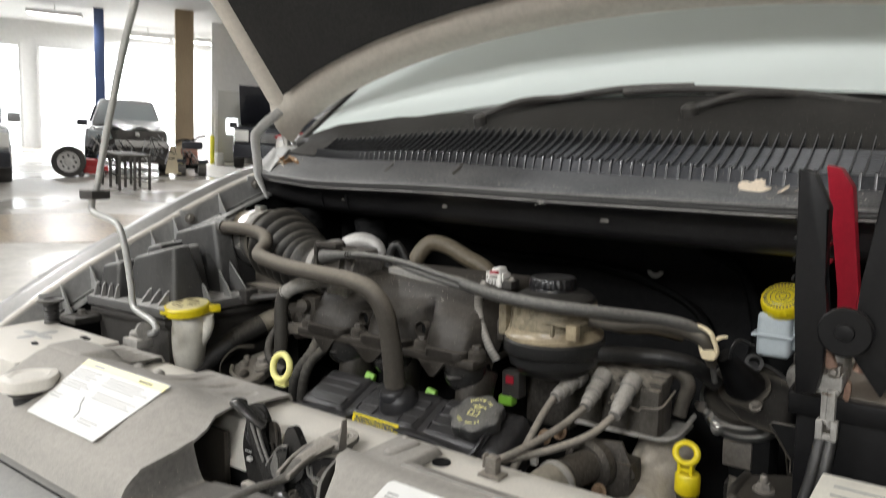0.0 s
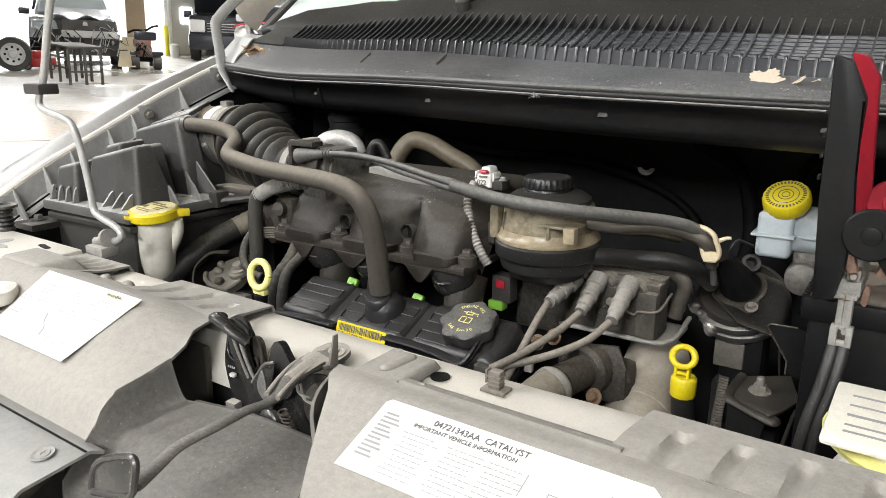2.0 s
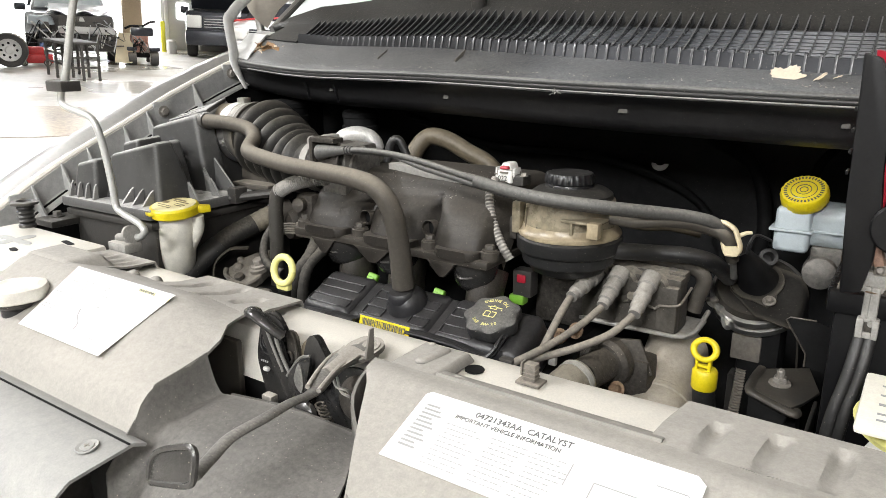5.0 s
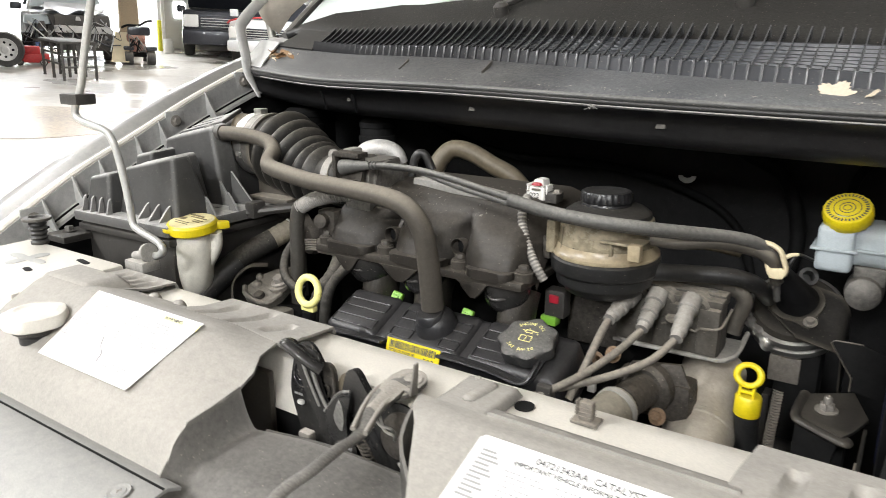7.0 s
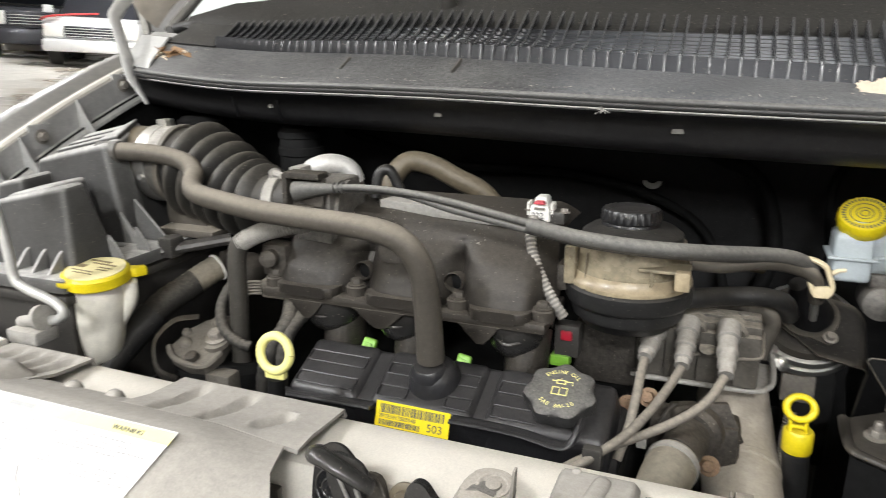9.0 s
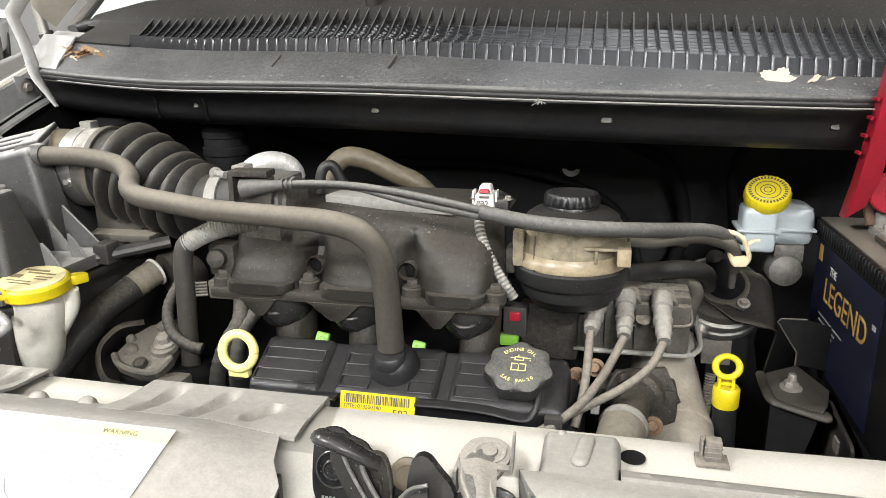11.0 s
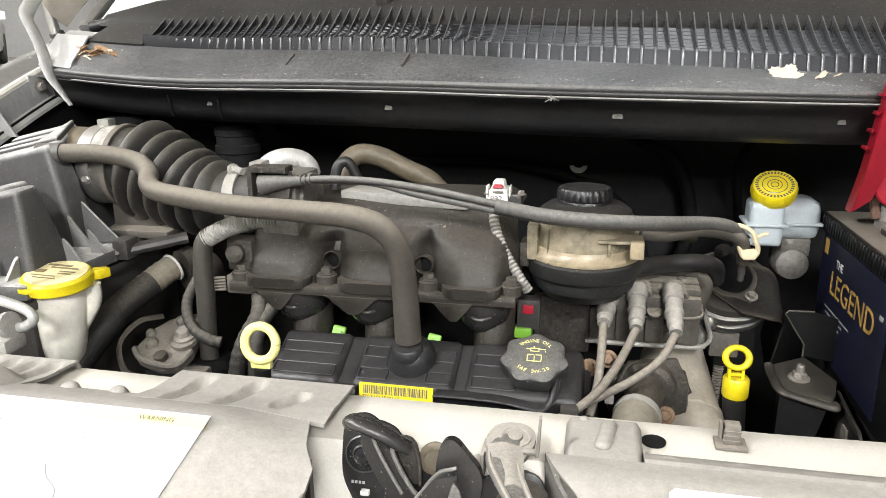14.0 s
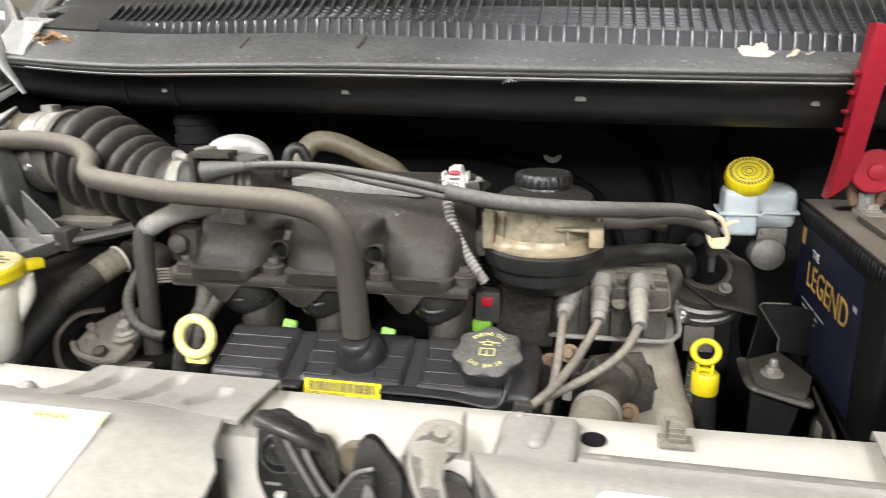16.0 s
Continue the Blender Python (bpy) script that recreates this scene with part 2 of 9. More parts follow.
M_PALEYEL = material("pale_yellow_plastic", (0.85, 0.80, 0.30), 0.4, dust=0.1, scale=30, vary=0.06, bump=0.04)
M_LABEL = material("white_label", (0.74, 0.735, 0.71), 0.65, scale=10, vary=0.03, bump=0.0)
M_YLABEL = material("yellow_label", (0.82, 0.66, 0.02), 0.35, scale=20, vary=0.05, bump=0.0)
M_BAND = material("pale_yellow_band", (0.79, 0.73, 0.33), 0.4, scale=20, vary=0.05, bump=0.0)
M_PRINT = material("label_print", (0.10, 0.10, 0.10), 0.5, scale=20, vary=0.1, bump=0.0)
M_PRINTG = material("faded_print", (0.33, 0.33, 0.32), 0.5, scale=20, vary=0.1, bump=0.0)
M_CREAM = material("cream_plastic", (0.80, 0.77, 0.68), 0.42, dust=0.06, dust_colour=(0.42, 0.34, 0.2), scale=15, vary=0.1, bump=0.05)
M_MILK = material("milky_plastic", (0.42, 0.47, 0.49), 0.35, dust=0.15, scale=15, vary=0.06, bump=0.03)
M_TANHOSE = material("brown_dusty_hose", (0.20, 0.175, 0.13), 0.6, dust=0.7, dust_colour=(0.27, 0.245, 0.20), scale=25, vary=0.3, bump=0.3, spots=0.3)
M_PRINTT = material("brown_print", (0.22, 0.17, 0.09), 0.5, scale=20, vary=0.2, bump=0.0)
M_CAPTOP = material("dusty_cap_plastic", (0.020, 0.020, 0.020), 0.45, dust=0.65, dust_colour=(0.24, 0.23, 0.21), scale=50, vary=0.4, bump=0.3, spots=0.5)
M_TAN = material("tan_plastic", (0.11, 0.09, 0.06), 0.45, dust=0.6, dust_colour=(0.21, 0.175, 0.12), scale=18, vary=0.3, bump=0.2)
M_BOWL = material("stained_plastic", (0.34, 0.28, 0.185), 0.28, dust=0.4, dust_colour=(0.14, 0.10, 0.06), scale=12, vary=0.38, bump=0.05)
M_STAIN = material("brown_stained_plastic", (0.25, 0.215, 0.15), 0.26, dust=0.5, dust_colour=(0.055, 0.042, 0.028), scale=14, vary=0.4, bump=0.06, spots=0.2)
M_SLEEVE = material("pale_dusty_sleeve", (0.10, 0.095, 0.085), 0.5, dust=0.95, dust_colour=(0.55, 0.52, 0.47), scale=18, vary=0.3, bump=0.15)
M_PALE = material("pale_dusty_metal", (0.30, 0.29, 0.27), 0.55, 0.15, dust=0.8, dust_colour=(0.40, 0.375, 0.33), scale=22, vary=0.25, bump=0.3, spots=0.3)
M_CLIPGREY = material("grimy_grey_clip", (0.11, 0.105, 0.095), 0.5, dust=0.4, dust_colour=(0.25, 0.23, 0.2), scale=50, vary=0.3, bump=0.2)
M_CLIP = material("tan_clip", (0.70, 0.60, 0.40), 0.45, scale=30, vary=0.1, bump=0.05)
M_RED = material("red_plastic", (0.38, 0.012, 0.03), 0.4, dust=0.15, scale=20, vary=0.15, bump=0.08)
M_GREEN = material("green_plastic", (0.20, 0.46, 0.045), 0.4, dust=0.2, scale=30, vary=0.1, bump=0.03)
M_BLUE = material("navy_label", (0.006, 0.008, 0.024), 0.5, scale=20, vary=0.2, bump=0.0)
M_GOLD = material("gold_print", (0.50, 0.31, 0.08), 0.4, scale=30, vary=0.1, bump=0.0)
M_WHITE = material("white_plastic", (0.75, 0.74, 0.70), 0.4, dust=0.2, scale=20, vary=0.06, bump=0.03)
M_COPPER = material("copper", (0.25, 0.155, 0.115), 0.5, 0.5, dust=0.5, scale=40, vary=0.3, bump=0.15)
M_GRIT = material("pale_grit", (0.42, 0.39, 0.34), 0.8, scale=60, vary=0.4, bump=0.0)
M_LEAF = material("dry_leaf", (0.30, 0.18, 0.09), 0.7, scale=40, vary=0.4, bump=0.3)
M_LEAF2 = material("pale_dry_leaf", (0.70, 0.60, 0.47), 0.7, scale=40, vary=0.15, bump=0.2)
M_FELT = material("hood_insulation", (0.018, 0.017, 0.016), 0.95, dust=0.2, scale=25, vary=0.4, bump=0.6)
M_INNER = material("hood_inner_paint", (0.52, 0.48, 0.42), 0.5, 0.1, scale=12, vary=0.12, bump=0.05)
M_LAMP = material("lamp_diffuser", (1.0, 0.98, 0.94), 0.5, emit=14.0, vary=0.0, bump=0)
M_DAY = material("daylight", (0.95, 0.98, 1.0), 0.5, emit=4.0, vary=0.0, bump=0)

for grimy, sheen in ((M_DARK, 0.15), (M_FIREWALL, 0.3), (M_RISER, 0.12), (M_GRILLE, 0.3), (M_PLATE, 0.30), (M_BATTERY, 0.22), (M_PLENUM, 0.3), (M_LID, 0.3), (M_COWLREAR, 0.25), (M_DUSTY, 0.25), (M_INTAKE, 0.35), (M_GRIMY, 0.3), (M_COWL, 0.35), (M_RUBBER, 0.35), (M_LOOM, 0.25), (M_SHIELD, 0.35), (M_SHIELD_DARK, 0.3)):
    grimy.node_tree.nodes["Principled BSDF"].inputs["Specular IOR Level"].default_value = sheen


def sheen_band(mat, x0, x1, amount, colour):
    """A pale bluish sheen painted as colour, with a ragged outline between two places across the van."""
    nt = mat.node_tree
    n, l = nt.nodes, nt.links
    b = n["Principled BSDF"]
    geo = n.new("ShaderNodeNewGeometry")
    sep = n.new("ShaderNodeSeparateXYZ")
    l.new(geo.outputs["Position"], sep.inputs[0])
    edge_noise = n.new("ShaderNodeTexNoise")
    edge_noise.inputs["Scale"].default_value, edge_noise.inputs["Detail"].default_value, edge_noise.inputs["Roughness"].default_value = 22, 7, 0.7
    l.new(geo.outputs["Position"], edge_noise.inputs["Vector"])
    shift = n.new("ShaderNodeMath")
    shift.operation, shift.inputs[1].default_value = "MULTIPLY_ADD", 0.22
    l.new(edge_noise.outputs["Fac"], shift.inputs[0])
    l.new(sep.outputs["X"], shift.inputs[2])
    mid, half = (x0 + x1) / 2 + 0.11, (x1 - x0) / 2
    off = n.new("ShaderNodeMath")
    off.operation, off.inputs[1].default_value = "SUBTRACT", mid
    l.new(shift.outputs[0], off.inputs[0])
    away = n.new("ShaderNodeMath")
    away.operation = "ABSOLUTE"
    l.new(off.outputs[0], away.inputs[0])
    cover = n.new("ShaderNodeMapRange")
    cover.interpolation_type = "SMOOTHSTEP"
    cover.inputs["From Min"].default_value, cover.inputs["From Max"].default_value = half + 0.10, half - 0.10
    cover.inputs["To Max"].default_value = amount
    l.new(away.outputs[0], cover.inputs["Value"])
    mix = n.new("ShaderNodeMix")
    mix.data_type = "RGBA"
    l.new(cover.outputs[0], mix.inputs["Factor"])
    l.new(b.inputs["Base Color"].links[0].from_socket, mix.inputs["A"])
    mix.inputs["B"].default_value = (*colour, 1)
    l.new(mix.outputs["Result"], b.inputs["Base Color"])


# lamp sheen on the louvre strip, painted into its middle
for mat, amount in ((M_RISER, 0.09), (M_GRILLE, 0.19), (M_FIN, 0.05), (M_COWL, 0.13)):
    sheen_band(mat, -0.16, 0.30, amount, (0.40, 0.42, 0.46))


def floor_material():
    m = material("concrete_floor", (0.46, 0.44, 0.40), 0.42, dust=0.0, scale=1.4, vary=0.22, bump=0.04)
    nt = m.node_tree
    n, l = nt.nodes, nt.links
    b = n["Principled BSDF"]
    tc = n.new("ShaderNodeTexCoord")
    w = n.new("ShaderNodeTexNoise")
    w.inputs["Scale"].default_value, w.inputs["Detail"].default_value = 0.35, 3
    l.new(tc.outputs["Object"], w.inputs["Vector"])
    r = n.new("ShaderNodeMapRange")
    r.inputs["From Min"].default_value, r.inputs["From Max"].default_value = 0.45, 0.56
    r.inputs["To Min"].default_value, r.inputs["To Max"].default_value = 0.5, 0.16
    l.new(w.outputs["Fac"], r.inputs["Value"])
    l.new(r.outputs[0], b.inputs["Roughness"])
    stain = n.new("ShaderNodeTexNoise")
    stain.inputs["Scale"].default_value, stain.inputs["Detail"].default_value = 0.9, 6
    l.new(tc.outputs["Object"], stain.inputs["Vector"])
    sr = n.new("ShaderNodeMapRange")
    sr.inputs["From Min"].default_value, sr.inputs["From Max"].default_value, sr.inputs["To Max"].default_value = 0.54, 0.62, 0.6
    l.new(stain.outputs["Fac"], sr.inputs["Value"])
    mixed = n.new("ShaderNodeMix")
    mixed.data_type = "RGBA"
    l.new(sr.outputs[0], mixed.inputs["Factor"])
    l.new(b.inputs["Base Color"].links[0].from_socket, mixed.inputs["A"])
    mixed.inputs["B"].default_value = (0.24, 0.19, 0.13, 1)
    l.new(mixed.outputs["Result"], b.inputs["Base Color"])
    return m


M_FLOOR = floor_material()
M_PUDDLE = material("puddle_water", (0.27, 0.215, 0.15), 0.3, scale=3, vary=0.6, bump=0.0)
M_PUDDLE.node_tree.nodes["Principled BSDF"].inputs["Specular IOR Level"].default_value = 0.12
M_WALL = material("white_wall", (0.78, 0.78, 0.77), 0.7, scale=1.5, vary=0.06, bump=0.03)
M_CEIL = material("grey_ceiling", (0.74, 0.74, 0.73), 0.8, scale=1.5, vary=0.1, bump=0.05)
M_DOORP = material("door_paint", (0.55, 0.55, 0.52), 0.5, scale=4, vary=0.06, bump=0.03)
M_WOODB = material("brown_column", (0.36, 0.27, 0.17), 0.6, scale=5, vary=0.2, bump=0.1)
M_CARDARK = material("dark_car_paint", (0.03, 0.032, 0.04), 0.3, 0.3, scale=4, vary=0.3, bump=0.03, coat=0.4)
M_CARGREY = material("grey_car_paint", (0.42, 0.425, 0.43), 0.3, 0.3, scale=4, vary=0.2, bump=0.03, coat=0.4)
M_CARWHITE = material("white_car_paint", (0.72, 0.72, 0.72), 0.3, scale=4, vary=0.05, bump=0.02, coat=0.4)
M_TYRE = material("tyre_rubber", (0.06, 0.057, 0.054), 0.8, dust=0.5, scale=10, vary=0.3, bump=0.2)
M_RUSTRED = material("red_painted_steel", (0.45, 0.03, 0.03), 0.5, scale=8, vary=0.3, bump=0.1)
M_PINK = material("rusty_engine_block", (0.42, 0.22, 0.17), 0.6, 0.2, scale=8, vary=0.4, bump=0.3)
M_TABLE = material("dark_table_steel", (0.10, 0.093, 0.085), 0.6, 0.3, scale=10, vary=0.3, bump=0.1)
M_BLUEP = material("blue_column_paint", (0.05, 0.08, 0.18), 0.5, scale=5, vary=0.2, bump=0.05)
M_HIVIS = material("yellow_post", (0.75, 0.7, 0.05), 0.5, scale=8, vary=0.1, bump=0.05)


def glass_material():
    """Clear greenish glass under a pale layer: dust haze with the shop's reflection painted in."""
    m = bpy.data.materials.new("windscreen_glass")
    m.use_nodes = True
    n, l = m.node_tree.nodes, m.node_tree.links
    b = n["Principled BSDF"]
    b.inputs["Base Color"].default_value = (0.86, 0.93, 0.90, 1)
    b.inputs["Roughness"].default_value = 0.03
    b.inputs["Transmission Weight"].default_value = 1.0
    b.inputs["IOR"].default_value = 1.5
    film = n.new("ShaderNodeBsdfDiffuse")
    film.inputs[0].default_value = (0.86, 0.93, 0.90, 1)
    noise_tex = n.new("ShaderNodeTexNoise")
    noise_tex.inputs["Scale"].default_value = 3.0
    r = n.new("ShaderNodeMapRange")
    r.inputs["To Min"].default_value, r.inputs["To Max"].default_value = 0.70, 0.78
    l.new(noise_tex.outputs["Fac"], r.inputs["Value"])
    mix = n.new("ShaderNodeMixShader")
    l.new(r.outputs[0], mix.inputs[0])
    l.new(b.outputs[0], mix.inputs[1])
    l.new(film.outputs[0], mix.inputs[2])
    l.new(mix.outputs[0], n["Material Output"].inputs[0])
    return m


M_GLASS = glass_material()

# ---- mesh helpers ----
BASE = {}


def thing(name, origin, label, category, group="", kind="", car=True):
    """An Empty at the thing's base; its parts are built in the van's (or the shop's) axes."""
    ob = new(name)
    ob.empty_display_size = 0.02
    BASE[ob] = Vector(origin)
    ob.matrix_world = (CAR if car else SHOP) @ Matrix.Translation(origin)
    return tagged(ob, label, category, group, kind)


def part(name, bm, mat, parent, label="", sharp=38):
    bmesh.ops.recalc_face_normals(bm, faces=bm.faces)
    bmesh.ops.translate(bm, verts=bm.verts, vec=-BASE[parent])
    me = bpy.data.meshes.new(name)
    for f in bm.faces:
        f.smooth = True
    bm.to_mesh(me)
    bm.free()
    me.set_sharp_from_angle(angle=radians(sharp))
    me.materials.append(mat)
    ob = new(name, me)
    ob.parent = parent
    BASE[ob] = BASE[parent]
    return tagged(ob, label)


def again(name, ob, parent, shift=(0, 0, 0), m=None):
    """One more part on the same mesh."""
    o = new(name, ob.data)
    o.parent = parent
    o.matrix_basis = m if m is not None else Matrix.Translation(shift)
    BASE[o] = BASE[parent]
    return o


def solo(name, bm, mat, label, category, group="", kind="", car=True, sharp=38):
    """A thing of a single mesh, with its origin at the middle of its base."""
    bmesh.ops.recalc_face_normals(bm, faces=bm.faces)
    lo = Vector([min(v.co[i] for v in bm.verts) for i in range(3)])
    hi = Vector([max(v.co[i] for v in bm.verts) for i in range(3)])
    o = Vector(((lo.x + hi.x) / 2, (lo.y + hi.y) / 2, lo.z))
    bmesh.ops.translate(bm, verts=bm.verts, vec=-o)
    me = bpy.data.meshes.new(name)
    for f in bm.faces:
        f.smooth = True
    bm.to_mesh(me)
    bm.free()
    me.set_sharp_from_angle(angle=radians(sharp))
    me.materials.append(mat)
    ob = new(name, me)
    BASE[ob] = o
    ob.matrix_world = (CAR if car else SHOP) @ Matrix.Translation(o)
    return tagged(ob, label, category, group, kind)


def block(bm, lo, hi, bev=0.003, seg=2, top=None, m=None):
    """A box from lo to hi with rounded edges; top=(x0, x1, y0, y1) narrows or shifts its upper face."""
    x0, y0, z0 = lo
    x1, y1, z1 = hi
    a = (x0, x1, y0, y1)
    b = top or a
    co = [(a[0], a[2], z0), (a[1], a[2], z0), (a[1], a[3], z0), (a[0], a[3], z0), (b[0], b[2], z1), (b[1], b[2], z1), (b[1], b[3], z1), (b[0], b[3], z1)]
    if m is not None:
        co = [m @ Vector(c) for c in co]
    v = [bm.verts.new(c) for c in co]
    f = [bm.faces.new([v[i] for i in q]) for q in ((3, 2, 1, 0), (4, 5, 6, 7), (0, 1, 5, 4), (1, 2, 6, 5), (2, 3, 7, 6), (3, 0, 4, 7))]
    if bev > 0:
        e = {e for q in f for e in q.edges}
        bmesh.ops.bevel(bm, geom=list(e), offset=bev, segments=seg, profile=0.6, affect="EDGES")
    return bm


def frame_of(axis):
    w = Vector(axis).normalized()
    u = w.cross(Vector((0, 0, 1)) if abs(w.z) < 0.9 else Vector((1, 0, 0))).normalized()
    return u, w.cross(u), w


def lathe(bm, profile, origin, axis=(0, 0, 1), seg=28, wave=None, squash=1.0):
    """Turns (radius, height) pairs round an axis; wave(a, i) scales the radius."""
    u, v, w = frame_of(axis)
    o = Vector(origin)
    rings = []
    for i, (r, h) in enumerate(profile):
        ring = []
        for k in range(seg):
            a = 2 * math.pi * k / seg
            q = r * (wave(a, i) if wave else 1)
            ring.append(bm.verts.new(o + u * (q * math.cos(a)) + v * (q * squash * math.sin(a)) + w * h))
        rings.append(ring)
    for p, q in zip(rings, rings[1:]):
        for k in range(seg):
            bm.faces.new((p[k], p[(k + 1) % seg], q[(k + 1) % seg], q[k]))
    for ring in (rings[0], rings[-1]):
        bm.faces.new(ring)
    return bm


def smooth_path(points, n=8):
    p = [Vector(q) for q in points]
    if len(p) < 3:
        return p
    p = [p[0] * 2 - p[1], *p, p[-1] * 2 - p[-2]]
    out = []
    for i in range(1, len(p) - 2):
        a, b, c, d = p[i - 1:i + 3]
        for k in range(n):
            t = k / n
            out.append(0.5 * (2 * b + (c - a) * t + (2 * a - 5 * b + 4 * c - d) * t * t + (3 * b - a - 3 * c + d) * t ** 3))
    return [*out, p[-2]]


def tube(bm, points, radius, seg=12, n=8, smooth=True, flat=1.0, wall=False):
    """A round bar or hose along a path; radius is a number or a function of 0..1 along it."""
    path = smooth_path(points, n) if smooth else [Vector(q) for q in points]
    length = [0.0]
    for a, b in zip(path, path[1:]):
        length.append(length[-1] + (b - a).length)
    rings, u = [], None
    for i, q in enumerate(path):
        d = (path[min(i + 1, len(path) - 1)] - path[max(i - 1, 0)]).normalized()
        u = frame_of(d)[0] if u is None else (u - d * u.dot(d)).normalized()
        v = d.cross(u)
        r = radius(length[i] / length[-1]) if callable(radius) else radius
        rings.append([bm.verts.new(q + (u * math.cos(a) + v * (flat * math.sin(a))) * r) for a in (2 * math.pi * k / seg for k in range(seg))])
    for p, q in zip(rings, rings[1:]):
        for k in range(seg):
            bm.faces.new((p[k], p[(k + 1) % seg], q[(k + 1) % seg], q[k]))
    bm.faces.new(rings[0])
    bm.faces.new(rings[-1])
    return bm


def corrugated(bm, points, r, amp, pitch, seg=10):
    path = smooth_path(points, 10)
    total = sum((b - a).length for a, b in zip(path, path[1:]))
    n = max(8, int(total / pitch * 4))
    length = [0.0]
    for a, b in zip(path, path[1:]):
        length.append(length[-1] + (b - a).length)
    fine = []
    for k in range(n + 1):
        s = total * k / n
        i = max(j for j in range(len(path)) if length[j] <= s + 1e-9)
        i = min(i, len(path) - 2)
        f = (s - length[i]) / max(1e-9, length[i + 1] - length[i])
        fine.append(path[i].lerp(path[i + 1], f))
    return tube(bm, fine, lambda u: r + amp * math.cos(2 * math.pi * u * total / pitch), seg=seg, smooth=False)


def prism(bm, outline, depth, place, bev=0.0):
    """Extrudes a flat outline of (u, v) by depth along the third axis of the matrix place."""
    lower = [bm.verts.new(place @ Vector((u, v, 0))) for u, v in outline]
    upper = [bm.verts.new(place @ Vector((u, v, depth))) for u, v in outline]
    f = [bm.faces.new(lower[::-1]), bm.faces.new(upper)]
    n = len(outline)
    for i in range(n):
        f.append(bm.faces.new((lower[i], lower[(i + 1) % n], upper[(i + 1) % n], upper[i])))
    if bev > 0:
        bmesh.ops.bevel(bm, geom=list({e for q in f for e in q.edges}), offset=bev, segments=2, profile=0.6, affect="EDGES")
    return bm


def sheet(bm, fn, nu, nv, thick=0.003):
    """A curved sheet fn(u, v) for u, v in 0..1, with a thickness."""
    g = [[bm.verts.new(fn(i / nu, j / nv)) for j in range(nv + 1)] for i in range(nu + 1)]
    faces = [bm.faces.new((g[i][j], g[i + 1][j], g[i + 1][j + 1], g[i][j + 1])) for i in range(nu) for j in range(nv)]
    bmesh.ops.recalc_face_normals(bm, faces=faces)
    if thick:
        bmesh.ops.solidify(bm, geom=faces, thickness=thick)
    return bm


def hexbolt(bm, at, axis=(0, 0, 1), r=0.007):
    lathe(bm, [(r * 1.5, 0), (r * 1.5, r * 0.25), (r * 1.05, r * 0.35)], at, axis, 18)
    lathe(bm, [(r, 0), (r, r * 1.0), (r * 0.85, r * 1.2)], at, axis, 6)
    return bm


def axes(origin, u, v):
    """The matrix whose first two axes are u and v."""
    u, v = Vector(u).normalized(), Vector(v)
    w = u.cross(v).normalized()
    v = w.cross(u)
    m = Matrix((u, v, w)).transposed().to_4x4()
    m.translation = origin
    return m


def words(name, body, size, place, mat, parent, label="", thick=0.0003, align="LEFT"):
    """Lettering laid on a surface: place's first axis is the reading direction, its third the normal."""
    c = bpy.data.curves.new(name, "FONT")
    c.body, c.size, c.extrude, c.align_x, c.resolution_u = body, size, thick, align, 3
    tmp = new(name, c)
    me = bpy.data.meshes.new_from_object(tmp.evaluated_get(bpy.context.evaluated_depsgraph_get()))
    bpy.data.objects.remove(tmp)
    me.transform(Matrix.Translation(-BASE[parent]) @ place)
    me.materials.append(mat)
    ob = new(name, me)
    ob.parent = parent
    BASE[ob] = BASE[parent]
    return tagged(ob, label)


def bars(bm, place, items, thick=0.0004):
    """Flat bars (u, v, width, height) on the plane of place."""
    for u, v, w, h in items:
        prism(bm, [(u, v), (u + w, v), (u + w, v + h), (u, v + h)], thick, place)
    return bm


def pill(bm, a, b, r, seg=12, flat=1.0):
    """A bar with round ends from a to b."""
    a, b = Vector(a), Vector(b)
    e = min(0.45, r / max(1e-6, (b - a).length))
    us = [0, 0.15 * e, 0.4 * e, e, 1 - e, 1 - 0.4 * e, 1 - 0.15 * e, 1]
    rs = [0.15, 0.5, 0.82, 1, 1, 0.82, 0.5, 0.15]
    it = iter(rs)
    return tube(bm, [a.lerp(b, u) for u in us], lambda u: r * next(it), seg, smooth=False, flat=flat)

# ---- the shop ----
def slab(name, lo, hi, mat, label, category):
    bm = block(bmesh.new(), lo, hi, 0)
    return solo(name, bm, mat, label, category, kind="structure", car=False)


slab("floor", (-13, -11, -0.2), (14, 28, 0), M_FLOOR, "pale polished concrete shop floor with wet patches", "floor")
slab("ceiling", (-13, -11, 4.0), (14, 28, 4.2), M_CEIL, "grey painted shop ceiling", "ceiling")
slab("wall_east", (14, -11, 0), (14.3, 28, 4.0), M_WALL, "plain white shop wall", "wall")
slab("wall_south", (-13, -11.3, 0), (14.3, -11, 4.0), M_WALL, "plain white shop wall", "wall")
slab("wall_west", (-13.3, -11.3, 0), (-13, 28, 4.0), M_WALL, "plain white shop wall", "wall")
slab("wall_inner", (2.45, 22.4, 0), (14, 22.6, 4.0), M_WALL, "white partition wall beside the man door", "wall")
WY = 27.0
OPEN = [(-9.4, -6.4, 3.2), (-6.0, -2.9, 3.2), (-2.4, 0.3, 3.2), (0.7, 2.2, 3.2)]
wall = thing("wall_north", (0, WY, 0), "white shop wall with large bright door openings", "wall", kind="structure", car=False)
x = -13.0
